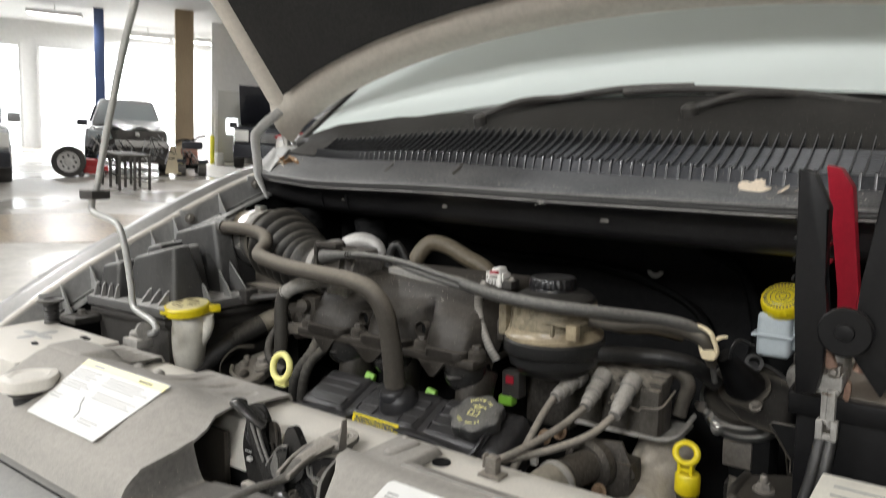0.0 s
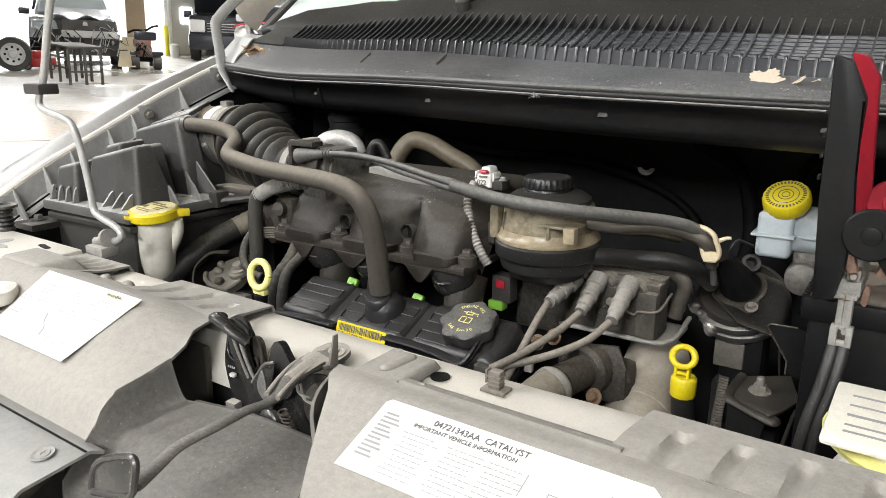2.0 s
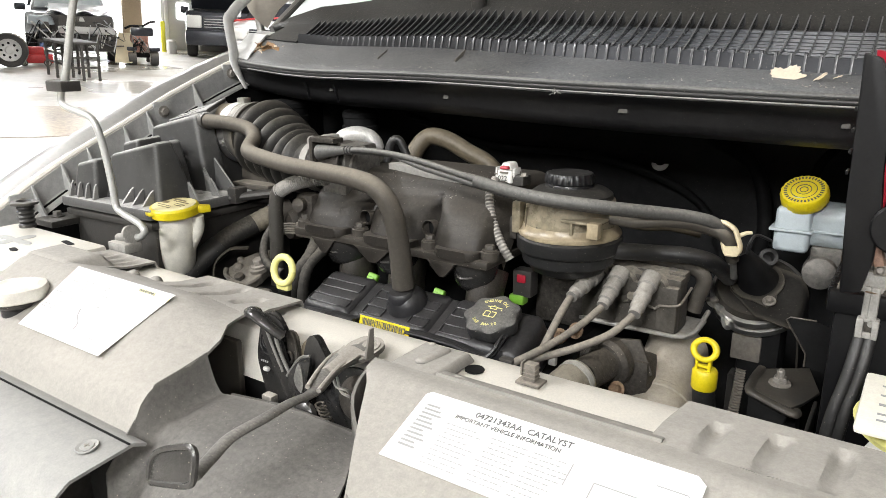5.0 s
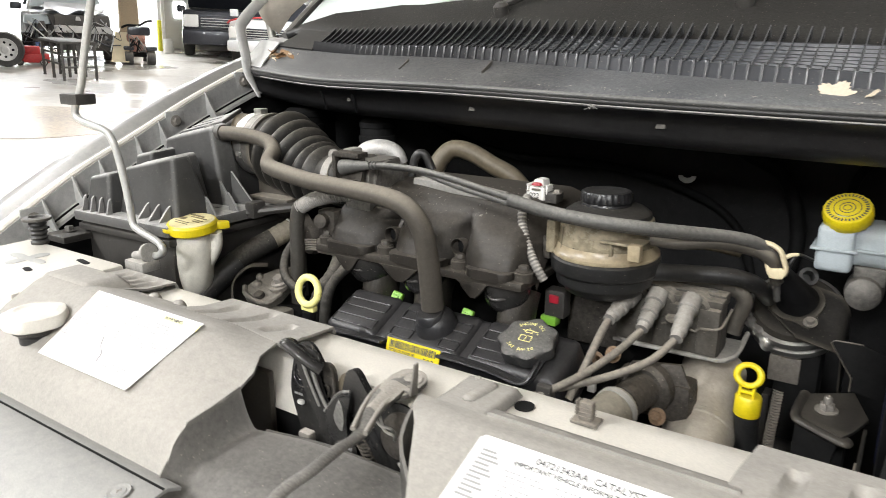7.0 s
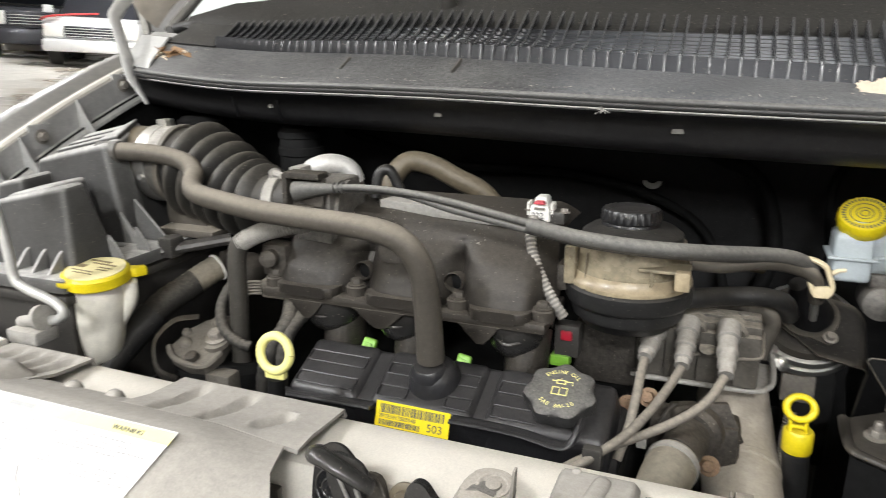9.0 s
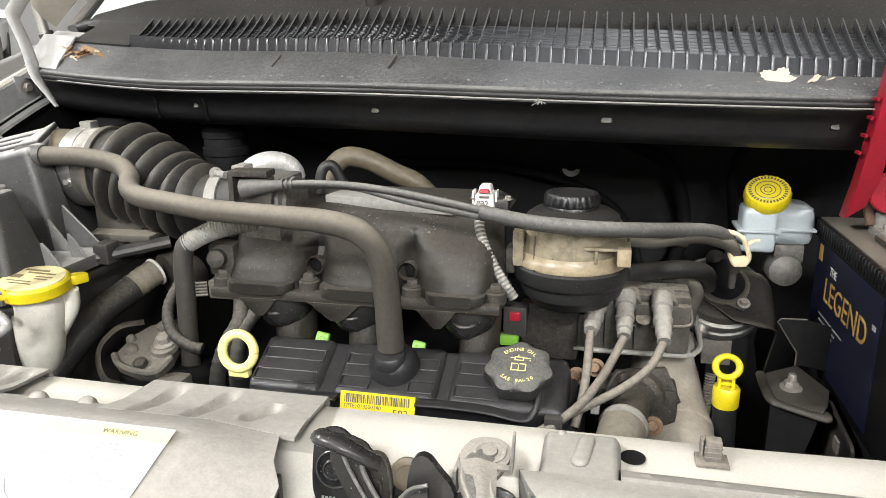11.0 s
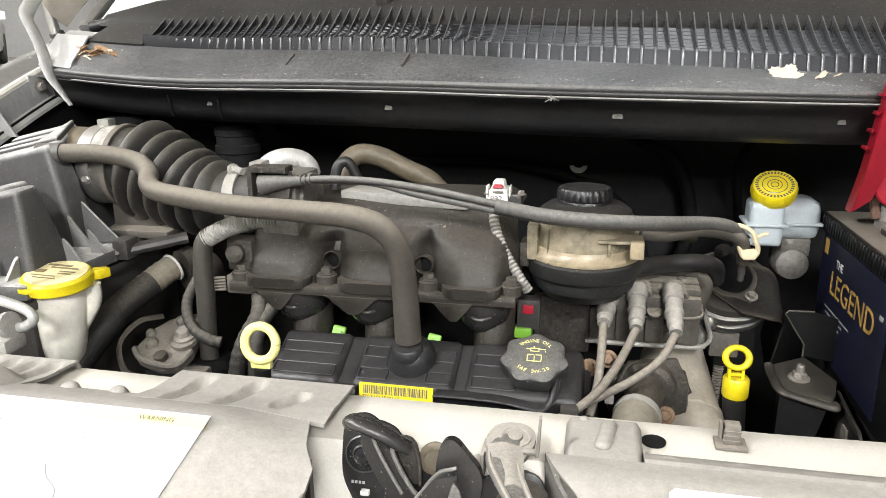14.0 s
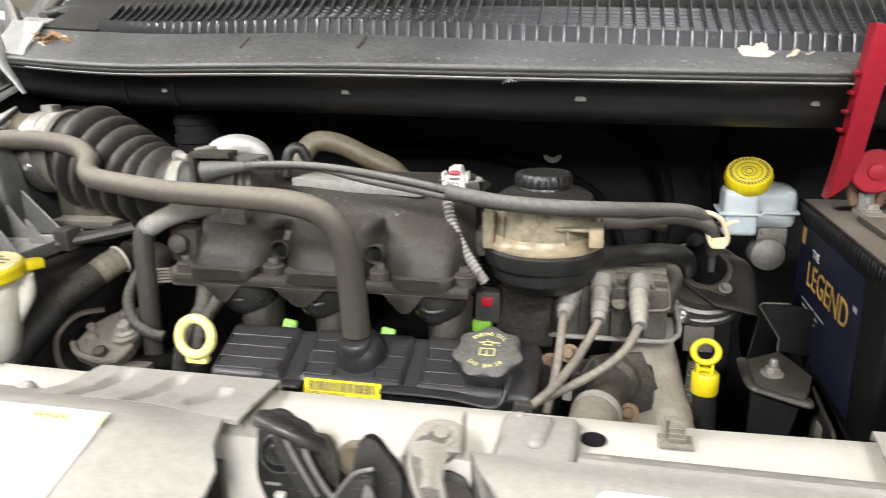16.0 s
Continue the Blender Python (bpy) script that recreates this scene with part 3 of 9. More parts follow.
for a, b, h in OPEN:
    part("wall_panel", block(bmesh.new(), (x, WY, 0), (a, WY + 0.25, 4.0), 0), M_WALL, wall)
    part("wall_panel", block(bmesh.new(), (a, WY, h), (b, WY + 0.25, 4.0), 0), M_WALL, wall)
    x = b
part("wall_panel", block(bmesh.new(), (x, WY, 0), (14, WY + 0.25, 4.0), 0), M_WALL, wall)
solo("backdrop", block(bmesh.new(), (-12, WY + 0.6, -0.2), (12, WY + 0.7, 4.0), 0), M_DAY, "bright daylight outside the shop doors", "backdrop", kind="structure", car=False)
for i, (a, b, h) in enumerate(OPEN):
    bm = bmesh.new()
    for xx in (a - 0.05, b - 0.05):
        block(bm, (xx, WY - 0.06, 0), (xx + 0.1, WY + 0.02, h + 0.1), 0.01)
    block(bm, (a + 0.05, WY - 0.06, h), (b - 0.05, WY + 0.02, h + 0.1), 0.01)
    for k in range(1, 4):
        block(bm, (a + 0.05, WY + 0.03, h * k / 4 - 0.02), (b - 0.05, WY + 0.06, h * k / 4 + 0.02), 0.004)
    solo("window_%d" % (i + 1), bm, M_WALL, "white framed overhead shop door full of daylight", "window", kind="structure", car=False)
pr = random.Random(5)
for px, py, rx, ry in ((-0.62, 9.33, 0.98, 1.14), (-2.6, 8.6, 0.6, 1.2)):
    rim = [(px + rx * (1 + 0.05 * math.sin(3 * a + px) + 0.03 * math.sin(7 * a)) * math.copysign(abs(math.cos(a)) ** 0.6, math.cos(a)), py + ry * (1 + 0.02 * math.cos(9 * a)) * math.copysign(abs(math.sin(a)) ** 0.45, math.sin(a))) for a in np.linspace(0, 2 * math.pi, 60)[:-1]]
    solo("water", prism(bmesh.new(), rim, 0.003, Matrix.Translation((0, 0, 0.002))), M_PUDDLE, "shallow brownish puddle on the concrete floor", "puddle", kind="structure", car=False)

# ---- the van ----
def interp(x, xs, ys):
    return float(np.interp(x, xs, ys))


LX = (-1.0, -0.885, -0.66, -0.5, -0.29, -0.05, 0.13, 0.33, 0.6, 0.85)
LY = (0.585, 0.55, 0.505, 0.465, 0.43, 0.402, 0.402, 0.425, 0.49, 0.57)
LZ = (0.280, 0.270, 0.256, 0.258, 0.258, 0.252, 0.248, 0.242, 0.236, 0.23)


def lip(x):
    s = [0.0, 0.0]
    for k in range(-3, 4):
        s[0] += interp(x + 0.03 * k, LX, LY) / 7
        s[1] += interp(x + 0.03 * k, LX, LZ) / 7
    return s


van = thing("minivan", (-0.1, 0.9, -1.05), "silver minivan with its hood propped open", "van")


def narrow(x, dy, dz):
    """The louvre strip is shallower towards the passenger side."""
    s = interp(x, (-0.75, -0.3, 0.3), (0.60, 0.90, 0.95))
    if dy <= 0.07:
        return dy, dz
    if dy < 0.178:
        return 0.07 + (dy - 0.07) * s, 0.036 + (dz - 0.036) * s
    return dy + 0.108 * (s - 1), dz + 0.058 * (s - 1)


def tilt(x):
    """The louvre strip stands higher towards the passenger side."""
    return interp(x, (-0.75, -0.25, 0.25, 0.6), (0.015, 0.0, -0.008, -0.010))


def crest(x):
    """How far the riser's foot stands above the straight run of the panel."""
    return interp(x, (-0.75, -0.3, 0.3, 0.6), (0.007, 0.012, 0.004, 0.002))


def across(x0, x1, profile, bm=None, n=48, thick=0.003):
    """A sheet across the van whose section is profile: pairs of (behind the lip, above the lip)."""
    k = len(profile) - 1

    def at(u, v):
        x = x0 + (x1 - x0) * u
        py, pz = lip(x)
        j = min(int(v * k + 1e-6), k)
        dy, dz = profile[j]
        if dz > 0:
            dy, dz = narrow(x, dy, dz)
            dz -= 0.006 * (dy > 0.065 and profile[0][0] > 0.0)
            dz += tilt(x) * max(0.0, min(1.0, (dy - 0.012) / 0.045)) + crest(x) * max(0.0, min(1.0, (dy - 0.012) / 0.045)) * max(0.0, min(1.0, (0.125 - dy) / 0.05))
        return (x, py + dy, pz + dz)
    return sheet(bm or bmesh.new(), at, n, k, thick)


cowl = part("cowl_panel", across(-0.9, 0.86, [(-0.004, -0.002), (0.002, 0.005), (0.016, 0.012), (0.042, 0.020), (0.062, 0.026), (0.070, 0.030)]), M_COWL, van, "dusty black plastic cowl panel")
part("cowl_riser", across(-0.75, 0.80, [(0.0625, 0.0255), (0.0650, 0.034), (0.0692, 0.051), (0.0715, 0.0525), (0.0760, 0.051)], n=40, thick=0.002), M_RISER, van)
part("cowl_tray", across(-0.75, 0.80, [(0.070, 0.030), (0.078, 0.045), (0.12, 0.064), (0.172, 0.088)], n=40, thick=0.002), M_DARK, van)
for k in range(8):
    dy, dz = 0.0815 + 0.0115 * k, 0.0525 + 0.0053 * k
    part("grille_bar", across(-0.745, 0.79, [(dy, dz - 0.0045), (dy + 0.0012, dz - 0.0002), (dy + 0.0045, dz + 0.0012), (dy + 0.0058, dz - 0.001)], n=40, thick=0.001), M_GRILLE, cowl)


def rear_panel(u, v):
    """From the louvres back to the foot of the windscreen, shallow at the passenger end."""
    x = -0.90 + 1.76 * u
    py, pz = lip(x)
    s = interp(x, (-0.75, -0.3, 0.3), (0.60, 0.90, 0.95))
    y0, z0 = 0.066 + 0.104 * s, 0.030 + 0.050 * s + tilt(x)
    y1 = interp(x, (-0.92, -0.79, -0.60, -0.35, 0.86), (0.150, 0.175, 0.265, 0.36, 0.36))
    z1 = interp(x, (-0.92, -0.79, -0.60, -0.35, 0.86), (0.090, 0.124, 0.150, 0.168, 0.166))
    return (x, py + y0 + (y1 - y0) * v, pz + z0 + (z1 - z0) * (v + 0.35 * v * (1 - v)))


part("cowl_rear", sheet(bmesh.new(), rear_panel, 48, 7, 0.003), M_COWLREAR, van)
for a, b in ((-0.872, -0.748), (0.78, 0.88)):
    part("cowl_end", across(a, b, [(0.060, 0.026), (0.075, 0.040), (0.10, 0.052), (0.15, 0.078), (0.178, 0.097)], None, 8), M_COWLREAR, van)
part("cowl_corner", across(-0.945, -0.868, [(0.002, 0.006), (0.010, 0.017), (0.035, 0.026), (0.060, 0.036), (0.085, 0.046), (0.105, 0.060)], None, 10), M_RAIL, van, "pale painted corner plate beside the cowl")
# the louvre fins, one mesh for all
bm = bmesh.new()


def fin(u, v):
    y = 0.108 * u
    base = 0.015 + 0.048 * u
    base -= 0.007 * u
    h = 0.0072 + 0.003 * u + 0.0145 * max(0, (u - 0.25) / 0.75) ** 1.3
    if u > 0.97:
        h = 0.004
    return (0.0035 * v, y, base - 0.004 + h * v)


sheet(bm, fin, 16, 2, 0.0018)
prism(bm, [(-0.0108, -0.0035), (-0.0042, 0.0205), (-0.0010, 0.0226), (0.0045, 0.0216), (-0.0040, -0.0035)], 0.0036, axes((-0.0006, 0, 0), (0, 1, 0), (0, 0, 1)), 0.0005)
louvre = part("louvre", bm, M_FIN, cowl)
louvre.data.transform(Matrix.Translation(BASE[van]))
count = 90
for i in range(count):
    x = -0.748 + i * 1.518 / (count - 1)
    py, pz = lip(x)
    m = pose(x - BASE[van].x, py + 0.070 - BASE[van].y, pz + 0.030 + tilt(x) + 0.8 * crest(x) - BASE[van].z, 0, 0, random.uniform(-1.5, 1.5)) @ Matrix.Diagonal((1, *[interp(x, (-0.75, -0.3, 0.3), (0.60, 0.90, 0.95))] * 2, 1))
    if i == 0:
        louvre.matrix_basis = m
    else:
        again("louvre", louvre, cowl, m=m)
for x in (-0.45, -0.265):
    py, pz = lip(x)
    bm = prism(bmesh.new(), [(0, 0), (0.024, 0.014), (0.026, 0.018), (0.0, 0.010)], 0.003, axes((x, py + 0.03, pz + 0.014), (0.25, 0.9, 0.3), (0, 0, 1)))
    part("cowl_tab", bm, M_BLACK, cowl)
pts = [(x, lip(x)[0] - 0.001, lip(x)[1] - 0.0012) for x in np.linspace(-0.9, 0.86, 40)]
part("cowl_lip", tube(bmesh.new(), pts, 0.0046, 10, 3), M_COWLLIP, van, "dusty rolled front lip of the cowl")
pts = [(x, lip(x)[0] - 0.0005, lip(x)[1] - 0.0072) for x in np.linspace(-0.9, 0.86, 40)]
part("cowl_seal", tube(bmesh.new(), pts, 0.0042, 10, 3), M_HOSE, van, "black rubber hood seal with a worn edge")
pts = [(x, lip(x)[0] - 0.0055, lip(x)[1] - 0.0115) for x in np.linspace(-0.86, 0.84, 50)]
part("seal_edge", tube(bmesh.new(), pts, 0.0010, 6, 3), M_WORN, van, "pale worn edge of the seal")
fr = random.Random(8)
for k in range(9):
    o = Vector((-0.053, 0.394, 0.240))
    d = Vector((fr.uniform(-1, 1), -0.4, fr.uniform(-0.7, 0.4))).normalized() * fr.uniform(0.004, 0.012)
    part("fray", tube(bmesh.new(), [o, o + d], 0.0005, 5, smooth=False), M_WORN, van)
part("plenum", across(-0.95, 0.9, [(0.002, -0.012), (0.022, -0.020), (0.036, -0.032), (0.040, -0.046), (0.052, -0.058), (0.066, -0.066), (0.10, -0.070), (0.40, -0.074)]), M_PLENUM, van, "black plastic plenum wall under the cowl")
for x, w in ((-0.60, 0.007), (-0.288, 0.009), (0.028, 0.011), (0.30, 0.008)):
    py, pz = lip(x)
    part("plenum_clip", block(bmesh.new(), (x - 0.7 * w, py + 0.030, pz - 0.040), (x + 0.7 * w, py + 0.050, pz - 0.033), 0.002, 2, top=(x - 0.55 * w, x + 0.55 * w, py + 0.034, py + 0.048)), M_CLIPGREY, van)
# moulded webs and straps at the passenger end of the plenum
for x, w, d in ((-0.690, 0.010, 0.024), (-0.585, 0.006, 0.034)):
    py, pz = lip(x)
    part("plenum_strap", tube(bmesh.new(), [(x + w, py + 0.022, pz - 0.026), (x + 1.2 * w, py + 0.026, pz - 0.040), (x + 0.8 * w, py + 0.036, pz - 0.060)], 0.0022, 8), M_CAPBLACK, van)
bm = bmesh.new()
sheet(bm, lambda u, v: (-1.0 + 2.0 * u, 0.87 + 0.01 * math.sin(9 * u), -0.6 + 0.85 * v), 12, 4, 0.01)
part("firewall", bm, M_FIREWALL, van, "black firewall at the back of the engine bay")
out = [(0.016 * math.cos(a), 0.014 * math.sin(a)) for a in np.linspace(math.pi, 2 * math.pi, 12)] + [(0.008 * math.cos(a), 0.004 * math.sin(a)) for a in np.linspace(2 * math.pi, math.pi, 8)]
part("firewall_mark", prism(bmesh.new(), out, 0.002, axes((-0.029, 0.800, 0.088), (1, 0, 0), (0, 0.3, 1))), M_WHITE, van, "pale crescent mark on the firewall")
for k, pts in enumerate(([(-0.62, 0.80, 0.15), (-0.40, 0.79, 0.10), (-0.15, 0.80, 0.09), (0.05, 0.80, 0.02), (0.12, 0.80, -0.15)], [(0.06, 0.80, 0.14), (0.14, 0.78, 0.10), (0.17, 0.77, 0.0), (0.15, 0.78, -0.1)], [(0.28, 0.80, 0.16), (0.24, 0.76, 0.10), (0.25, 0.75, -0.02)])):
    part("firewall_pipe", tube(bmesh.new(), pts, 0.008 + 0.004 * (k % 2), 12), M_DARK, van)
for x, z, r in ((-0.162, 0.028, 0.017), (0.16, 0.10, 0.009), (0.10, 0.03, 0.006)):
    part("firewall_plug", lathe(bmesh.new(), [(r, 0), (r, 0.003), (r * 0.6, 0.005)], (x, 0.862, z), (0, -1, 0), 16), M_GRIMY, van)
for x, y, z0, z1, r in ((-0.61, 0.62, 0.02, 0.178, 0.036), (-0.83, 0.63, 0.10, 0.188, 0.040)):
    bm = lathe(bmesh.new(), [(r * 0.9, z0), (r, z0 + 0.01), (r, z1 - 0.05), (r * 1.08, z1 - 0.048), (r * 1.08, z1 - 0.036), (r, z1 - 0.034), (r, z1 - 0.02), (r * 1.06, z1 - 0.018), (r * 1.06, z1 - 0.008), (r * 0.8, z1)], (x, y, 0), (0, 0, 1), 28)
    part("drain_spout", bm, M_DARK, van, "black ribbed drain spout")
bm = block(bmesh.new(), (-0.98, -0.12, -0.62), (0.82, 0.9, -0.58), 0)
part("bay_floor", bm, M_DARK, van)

# radiator support: pressed top strip, with the flange and the slope in front of it
bm = bmesh.new()
S_PROFILE = [(0.036, -0.03), (0.035, -0.002), (0.030, 0.001), (0.012, 0.001), (-0.012, -0.001), (-0.034, -0.006), (-0.052, -0.03), (-0.060, -0.052)]


def support(u, v):
    k = len(S_PROFILE) - 1
    y, z = S_PROFILE[min(int(v * k + 1e-6), k)]
    x = -0.66 + 1.28 * u
    bend = 0.035 * max(0, (x - 0.15)) ** 1.0 + 0.02 * max(0, -0.3 - x)
    return (x, y + bend, z)


sheet(bm, support, 30, len(S_PROFILE) - 1, 0.002)
part("radiator_support", bm, M_STEEL, van, "silver painted radiator support strip")
# no opening is cut: a dark disc stands for the hole's shade
bm = bmesh.new()
lathe(bm, [(0.0095, 0), (0.0095, 0.0014)], (0.06, 0.0, 0.0005), (0, 0, 1), 24, squash=1.0)
part("hole_shade_disc", bm, M_DARK, van)
bm = block(bmesh.new(), (-0.60, -0.05, -0.5), (0.55, 0.015, -0.06), 0.005)
part("radiator", bm, M_DARK, van)
# clip with a flange on the support
bm = block(bmesh.new(), (0.106, -0.004, 0.001), (0.130, 0.014, 0.004), 0.001)
block(bm, (0.112, 0.0, 0.004), (0.124, 0.010, 0.021), 0.0015)
block(bm, (0.1085, 0.001, 0.008), (0.1105, 0.009, 0.021), 0.0007)
for k in range(3):
    block(bm, (0.1115, -0.0005, 0.007 + 0.004 * k), (0.1245, 0.0105, 0.0085 + 0.004 * k), 0.0004, 1)
part("support_clip", bm, M_LEAD, van, "grey plastic wiring clip")

# passenger fender
FY = (-0.30, -0.10, 0.05, 0.167, 0.286, 0.423, 0.576, 0.9)
FZ = (-0.14, -0.045, 0.044, 0.105, 0.153, 0.213, 0.268, 0.36)


def fender(profile):
    def at(u, v):
        y = -0.30 + 1.2 * u
        k = len(profile) - 1
        dx, dz = profile[min(int(v * k + 1e-6), k)]
        return (-0.945 - 0.045 * max(0, y) + dx + 0.12 * max(0, 0.0 - y), y, sum(interp(y + 0.02 * j, FY, FZ) for j in range(-2, 3)) / 5 + dz)
    return at


# lip in paler paint than the fender: its highlight is in the colour
part("fender_lip", sheet(bmesh.new(), fender([(0.012, -0.012), (0.012, -0.002), (0.008, 0.002), (0.001, 0.002), (-0.002, -0.003)]), 40, 4, 0.002), M_STEEL, van, "folded fender lip with its highlight in the paint")
part("fender", sheet(bmesh.new(), fender([(-0.002, -0.006), (-0.014, -0.007), (-0.030, -0.006), (-0.05, 0.004), (-0.09, 0.0), (-0.13, -0.03), (-0.16, -0.10), (-0.17, -0.3), (-0.15, -0.6)]), 40, 8, 0.002), M_PAINT, van, "silver front fender")
part("fender_flange", sheet(bmesh.new(), fender([(0.012, -0.006), (0.014, -0.05), (0.03, -0.058), (0.031, -0.062)]), 30, 3, 0.002), M_RAIL, van, "grey painted fender rail")
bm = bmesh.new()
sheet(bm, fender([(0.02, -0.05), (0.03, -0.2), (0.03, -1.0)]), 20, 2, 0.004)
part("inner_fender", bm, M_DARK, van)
for y in (0.072, 0.385, 0.575):
    z = interp(y, FY, FZ) - 0.024
    part("bolt_pad", block(bmesh.new(), (-0.936 - 0.045 * y, y - 0.022, z - 0.022), (-0.929 - 0.045 * y, y + 0.022, z + 0.020), 0.004), M_RAIL, van)
    bm = hexbolt(bmesh.new(), (-0.929 - 0.045 * y, y, z), (1, -0.1, 0.05), 0.008)
    part("fender_bolt", bm, M_BOLT, van)
for y in (0.095, 0.155, 0.210, 0.292, 0.348, 0.47):
    z = interp(y, FY, FZ)
    bm = prism(bmesh.new(), [(0, -0.004), (0.004, -0.006), (0.016, -0.034), (0.034, -0.060), (0, -0.062)], 0.004, axes((-0.933 - 0.045 * y, y, z), (1, 0.12, 0), (0, 0, 1)), 0.001)
    part("fender_web", bm, M_RAIL, van)
part("driver_fender", sheet(bmesh.new(), lambda u, v: (0.76 + 0.2 * v, -0.3 + 1.2 * u, interp(-0.3 + 1.2 * u, FY, FZ) - 0.03 - 0.5 * v * v), 20, 6, 0.004), M_PAINT, van)
bm = sheet(bmesh.new(), lambda u, v: (0.75, -0.3 + 1.2 * u, -0.6 + v * (interp(-0.3 + 1.2 * u, FY, FZ) + 0.57)), 12, 3, 0.004)
part("driver_inner_fender", bm, M_DARK, van)

# windscreen, pillars, dashboard
def screen(u, v):
    x = -0.1 + 0.825 * (2 * u - 1)
    arch = 1 - (2 * u - 1) ** 2
    return (x, 0.70 + 0.06 * arch + 0.85 * v, 0.338 + 0.087 * arch + 0.62 * v)


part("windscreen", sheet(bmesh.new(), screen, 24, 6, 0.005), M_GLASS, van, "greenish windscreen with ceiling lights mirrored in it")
bm = bmesh.new()
sheet(bm, lambda u, v: (-0.1 + 0.9 * (2 * u - 1), 0.80 + 0.7 * v, 0.33 + 0.08 * (1 - (2 * u - 1) ** 2) - 0.02 * v), 12, 3, 0.02)
part("dashboard", bm, M_DARK, van)
for s in (-1, 1):
    x = -0.1 + 0.93 * s
    part("body_side", block(bmesh.new(), (x - 0.04, 0.92, -0.72), (x + 0.04, 4.1, 0.30), 0.03), M_PAINT, van)
    part("window_band", block(bmesh.new(), (x - 0.02, 1.75, 0.30), (x + 0.02, 4.0, 0.78), 0.01, top=(x - 0.02 - 0.1 * s, x + 0.02 - 0.1 * s, 1.95, 3.9)), M_GLASS, van)
    for y in (0.15, 3.15):
        bm = lathe(bmesh.new(), [(0.20, -0.1), (0.31, -0.11), (0.33, -0.06), (0.33, 0.06), (0.31, 0.11), (0.20, 0.1)], (-0.1 + 0.82 * s, y, -0.72 + 0.073 * 0), (1, 0, 0), 30)
        wh = part("wheel", bm, M_TYRE, van)
        part("rim", lathe(bmesh.new(), [(0.20, -0.10), (0.19, -0.02), (0.06, 0.02), (0.02, 0.03)], (-0.1 + 0.82 * s, y, -0.72), (s, 0, 0), 24), M_BRIGHT, wh)
part("roof", sheet(bmesh.new(), lambda u, v: (-0.1 + 0.78 * (2 * u - 1), 1.58 + 2.4 * v, 0.98 + 0.05 * (1 - (2 * u - 1) ** 2) + 0.04 * math.sin(math.pi * v)), 12, 8, 0.01), M_PAINT, van)
part("tailgate", block(bmesh.new(), (-1.0, 4.05, -0.6), (0.8, 4.12, 0.30), 0.03), M_PAINT, van)
part("underbody", block(bmesh.new(), (-0.9, 0.9, -0.74), (0.7, 4.05, -0.62), 0.02), M_DARK, van)
for u in (0.0, 1.0):
    s = 2 * u - 1
    bm = tube(bmesh.new(), [Vector(screen(u, v)) + Vector((0.016 * s, 0, 0.004)) for v in (0.0, 0.3, 0.6, 1.0)], 0.015, 10, flat=0.6)
    part("roof_pillar", bm, M_PAINT, van)
    bm = tube(bmesh.new(), [Vector(screen(u, v)) + Vector((0.002 * s, -0.004, 0.006)) for v in (0.0, 0.3, 0.6, 1.0)], 0.006, 8)
    part("screen_seal", bm, M_HOSE, van)
    bm = tube(bmesh.new(), [Vector(screen(abs(u - q), 0.0)) + Vector((0, -0.006, 0.006)) for q in (0.0, 0.03, 0.06, 0.09)], lambda f: 0.011 - 0.006 * f, 10)
    part("screen_corner", bm, M_HOSE, van, "black rubber corner of the windscreen seal")
mirror = part("side_mirror", block(bmesh.new(), (-1.235, 1.10, 0.43), (-1.10, 1.21, 0.57), 0.03, 3), M_BLACK, van, "black side mirror housing")
part("mirror_arm", block(bmesh.new(), (-1.11, 1.13, 0.42), (-1.00, 1.18, 0.47), 0.01), M_BLACK, mirror)
for x0 in (-0.35, 0.07):
    bm = lathe(bmesh.new(), [(0.012, -0.02), (0.014, 0.0), (0.014, 0.014), (0.008, 0.020)], (x0, 0.665, 0.375), (0, -0.3, 1), 16)
    part("wiper_pivot", bm, M_BLACK, van)
for blade, foot in (([(-0.46, 0.742, 0.398), (-0.35, 0.746, 0.410), (-0.214, 0.752, 0.424), (-0.089, 0.756, 0.434), (0.044, 0.756, 0.431)], (-0.36, 0.675, 0.388)),
                    ([(-0.084, 0.752, 0.428), (0.044, 0.752, 0.426), (0.217, 0.748, 0.408), (0.339, 0.738, 0.382)], (0.07, 0.675, 0.386))):
    bm = tube(bmesh.new(), blade, 0.007, 8)
    mid = Vector(blade[2])
    tube(bm, [foot, Vector(foot).lerp(mid, 0.5) + Vector((0, 0, 0.012)), mid], 0.007, 8)
    part("wiper", bm, M_BLACK, van)

# hood, seen from below
def hood_at(u, v, lift=0.0):
    x = -0.1 + (0.94 + 0.03 * v) * (2 * u - 1)
    arch = max(0.0, 1 - (2 * u - 1) ** 2)
    return (x, 0.775 - 0.57 * v - lift * 0.80, 0.355 + 0.225 * arch ** 0.7 * (1 - v) + 0.07 * arch * v + 0.82 * v - lift * 0.57)


part("hood", sheet(bmesh.new(), lambda u, v: hood_at(u, v), 24, 8, 0.004), M_PAINT, van, "silver hood raised on its prop rod")
part("hood_insulation", sheet(bmesh.new(), lambda u, v: hood_at(0.035 + 0.93 * u, 0.10 + 0.84 * v, 0.03), 16, 8, 0.008), M_FELT, van, "dark felt hood insulation")
part("hood_frame", sheet(bmesh.new(), lambda u, v: hood_at(u, 0.115 * v, 0.006 + 0.020 * math.sin(math.pi * v)), 40, 6, 0.006), M_INNER, van, "beige painted inner hood frame")
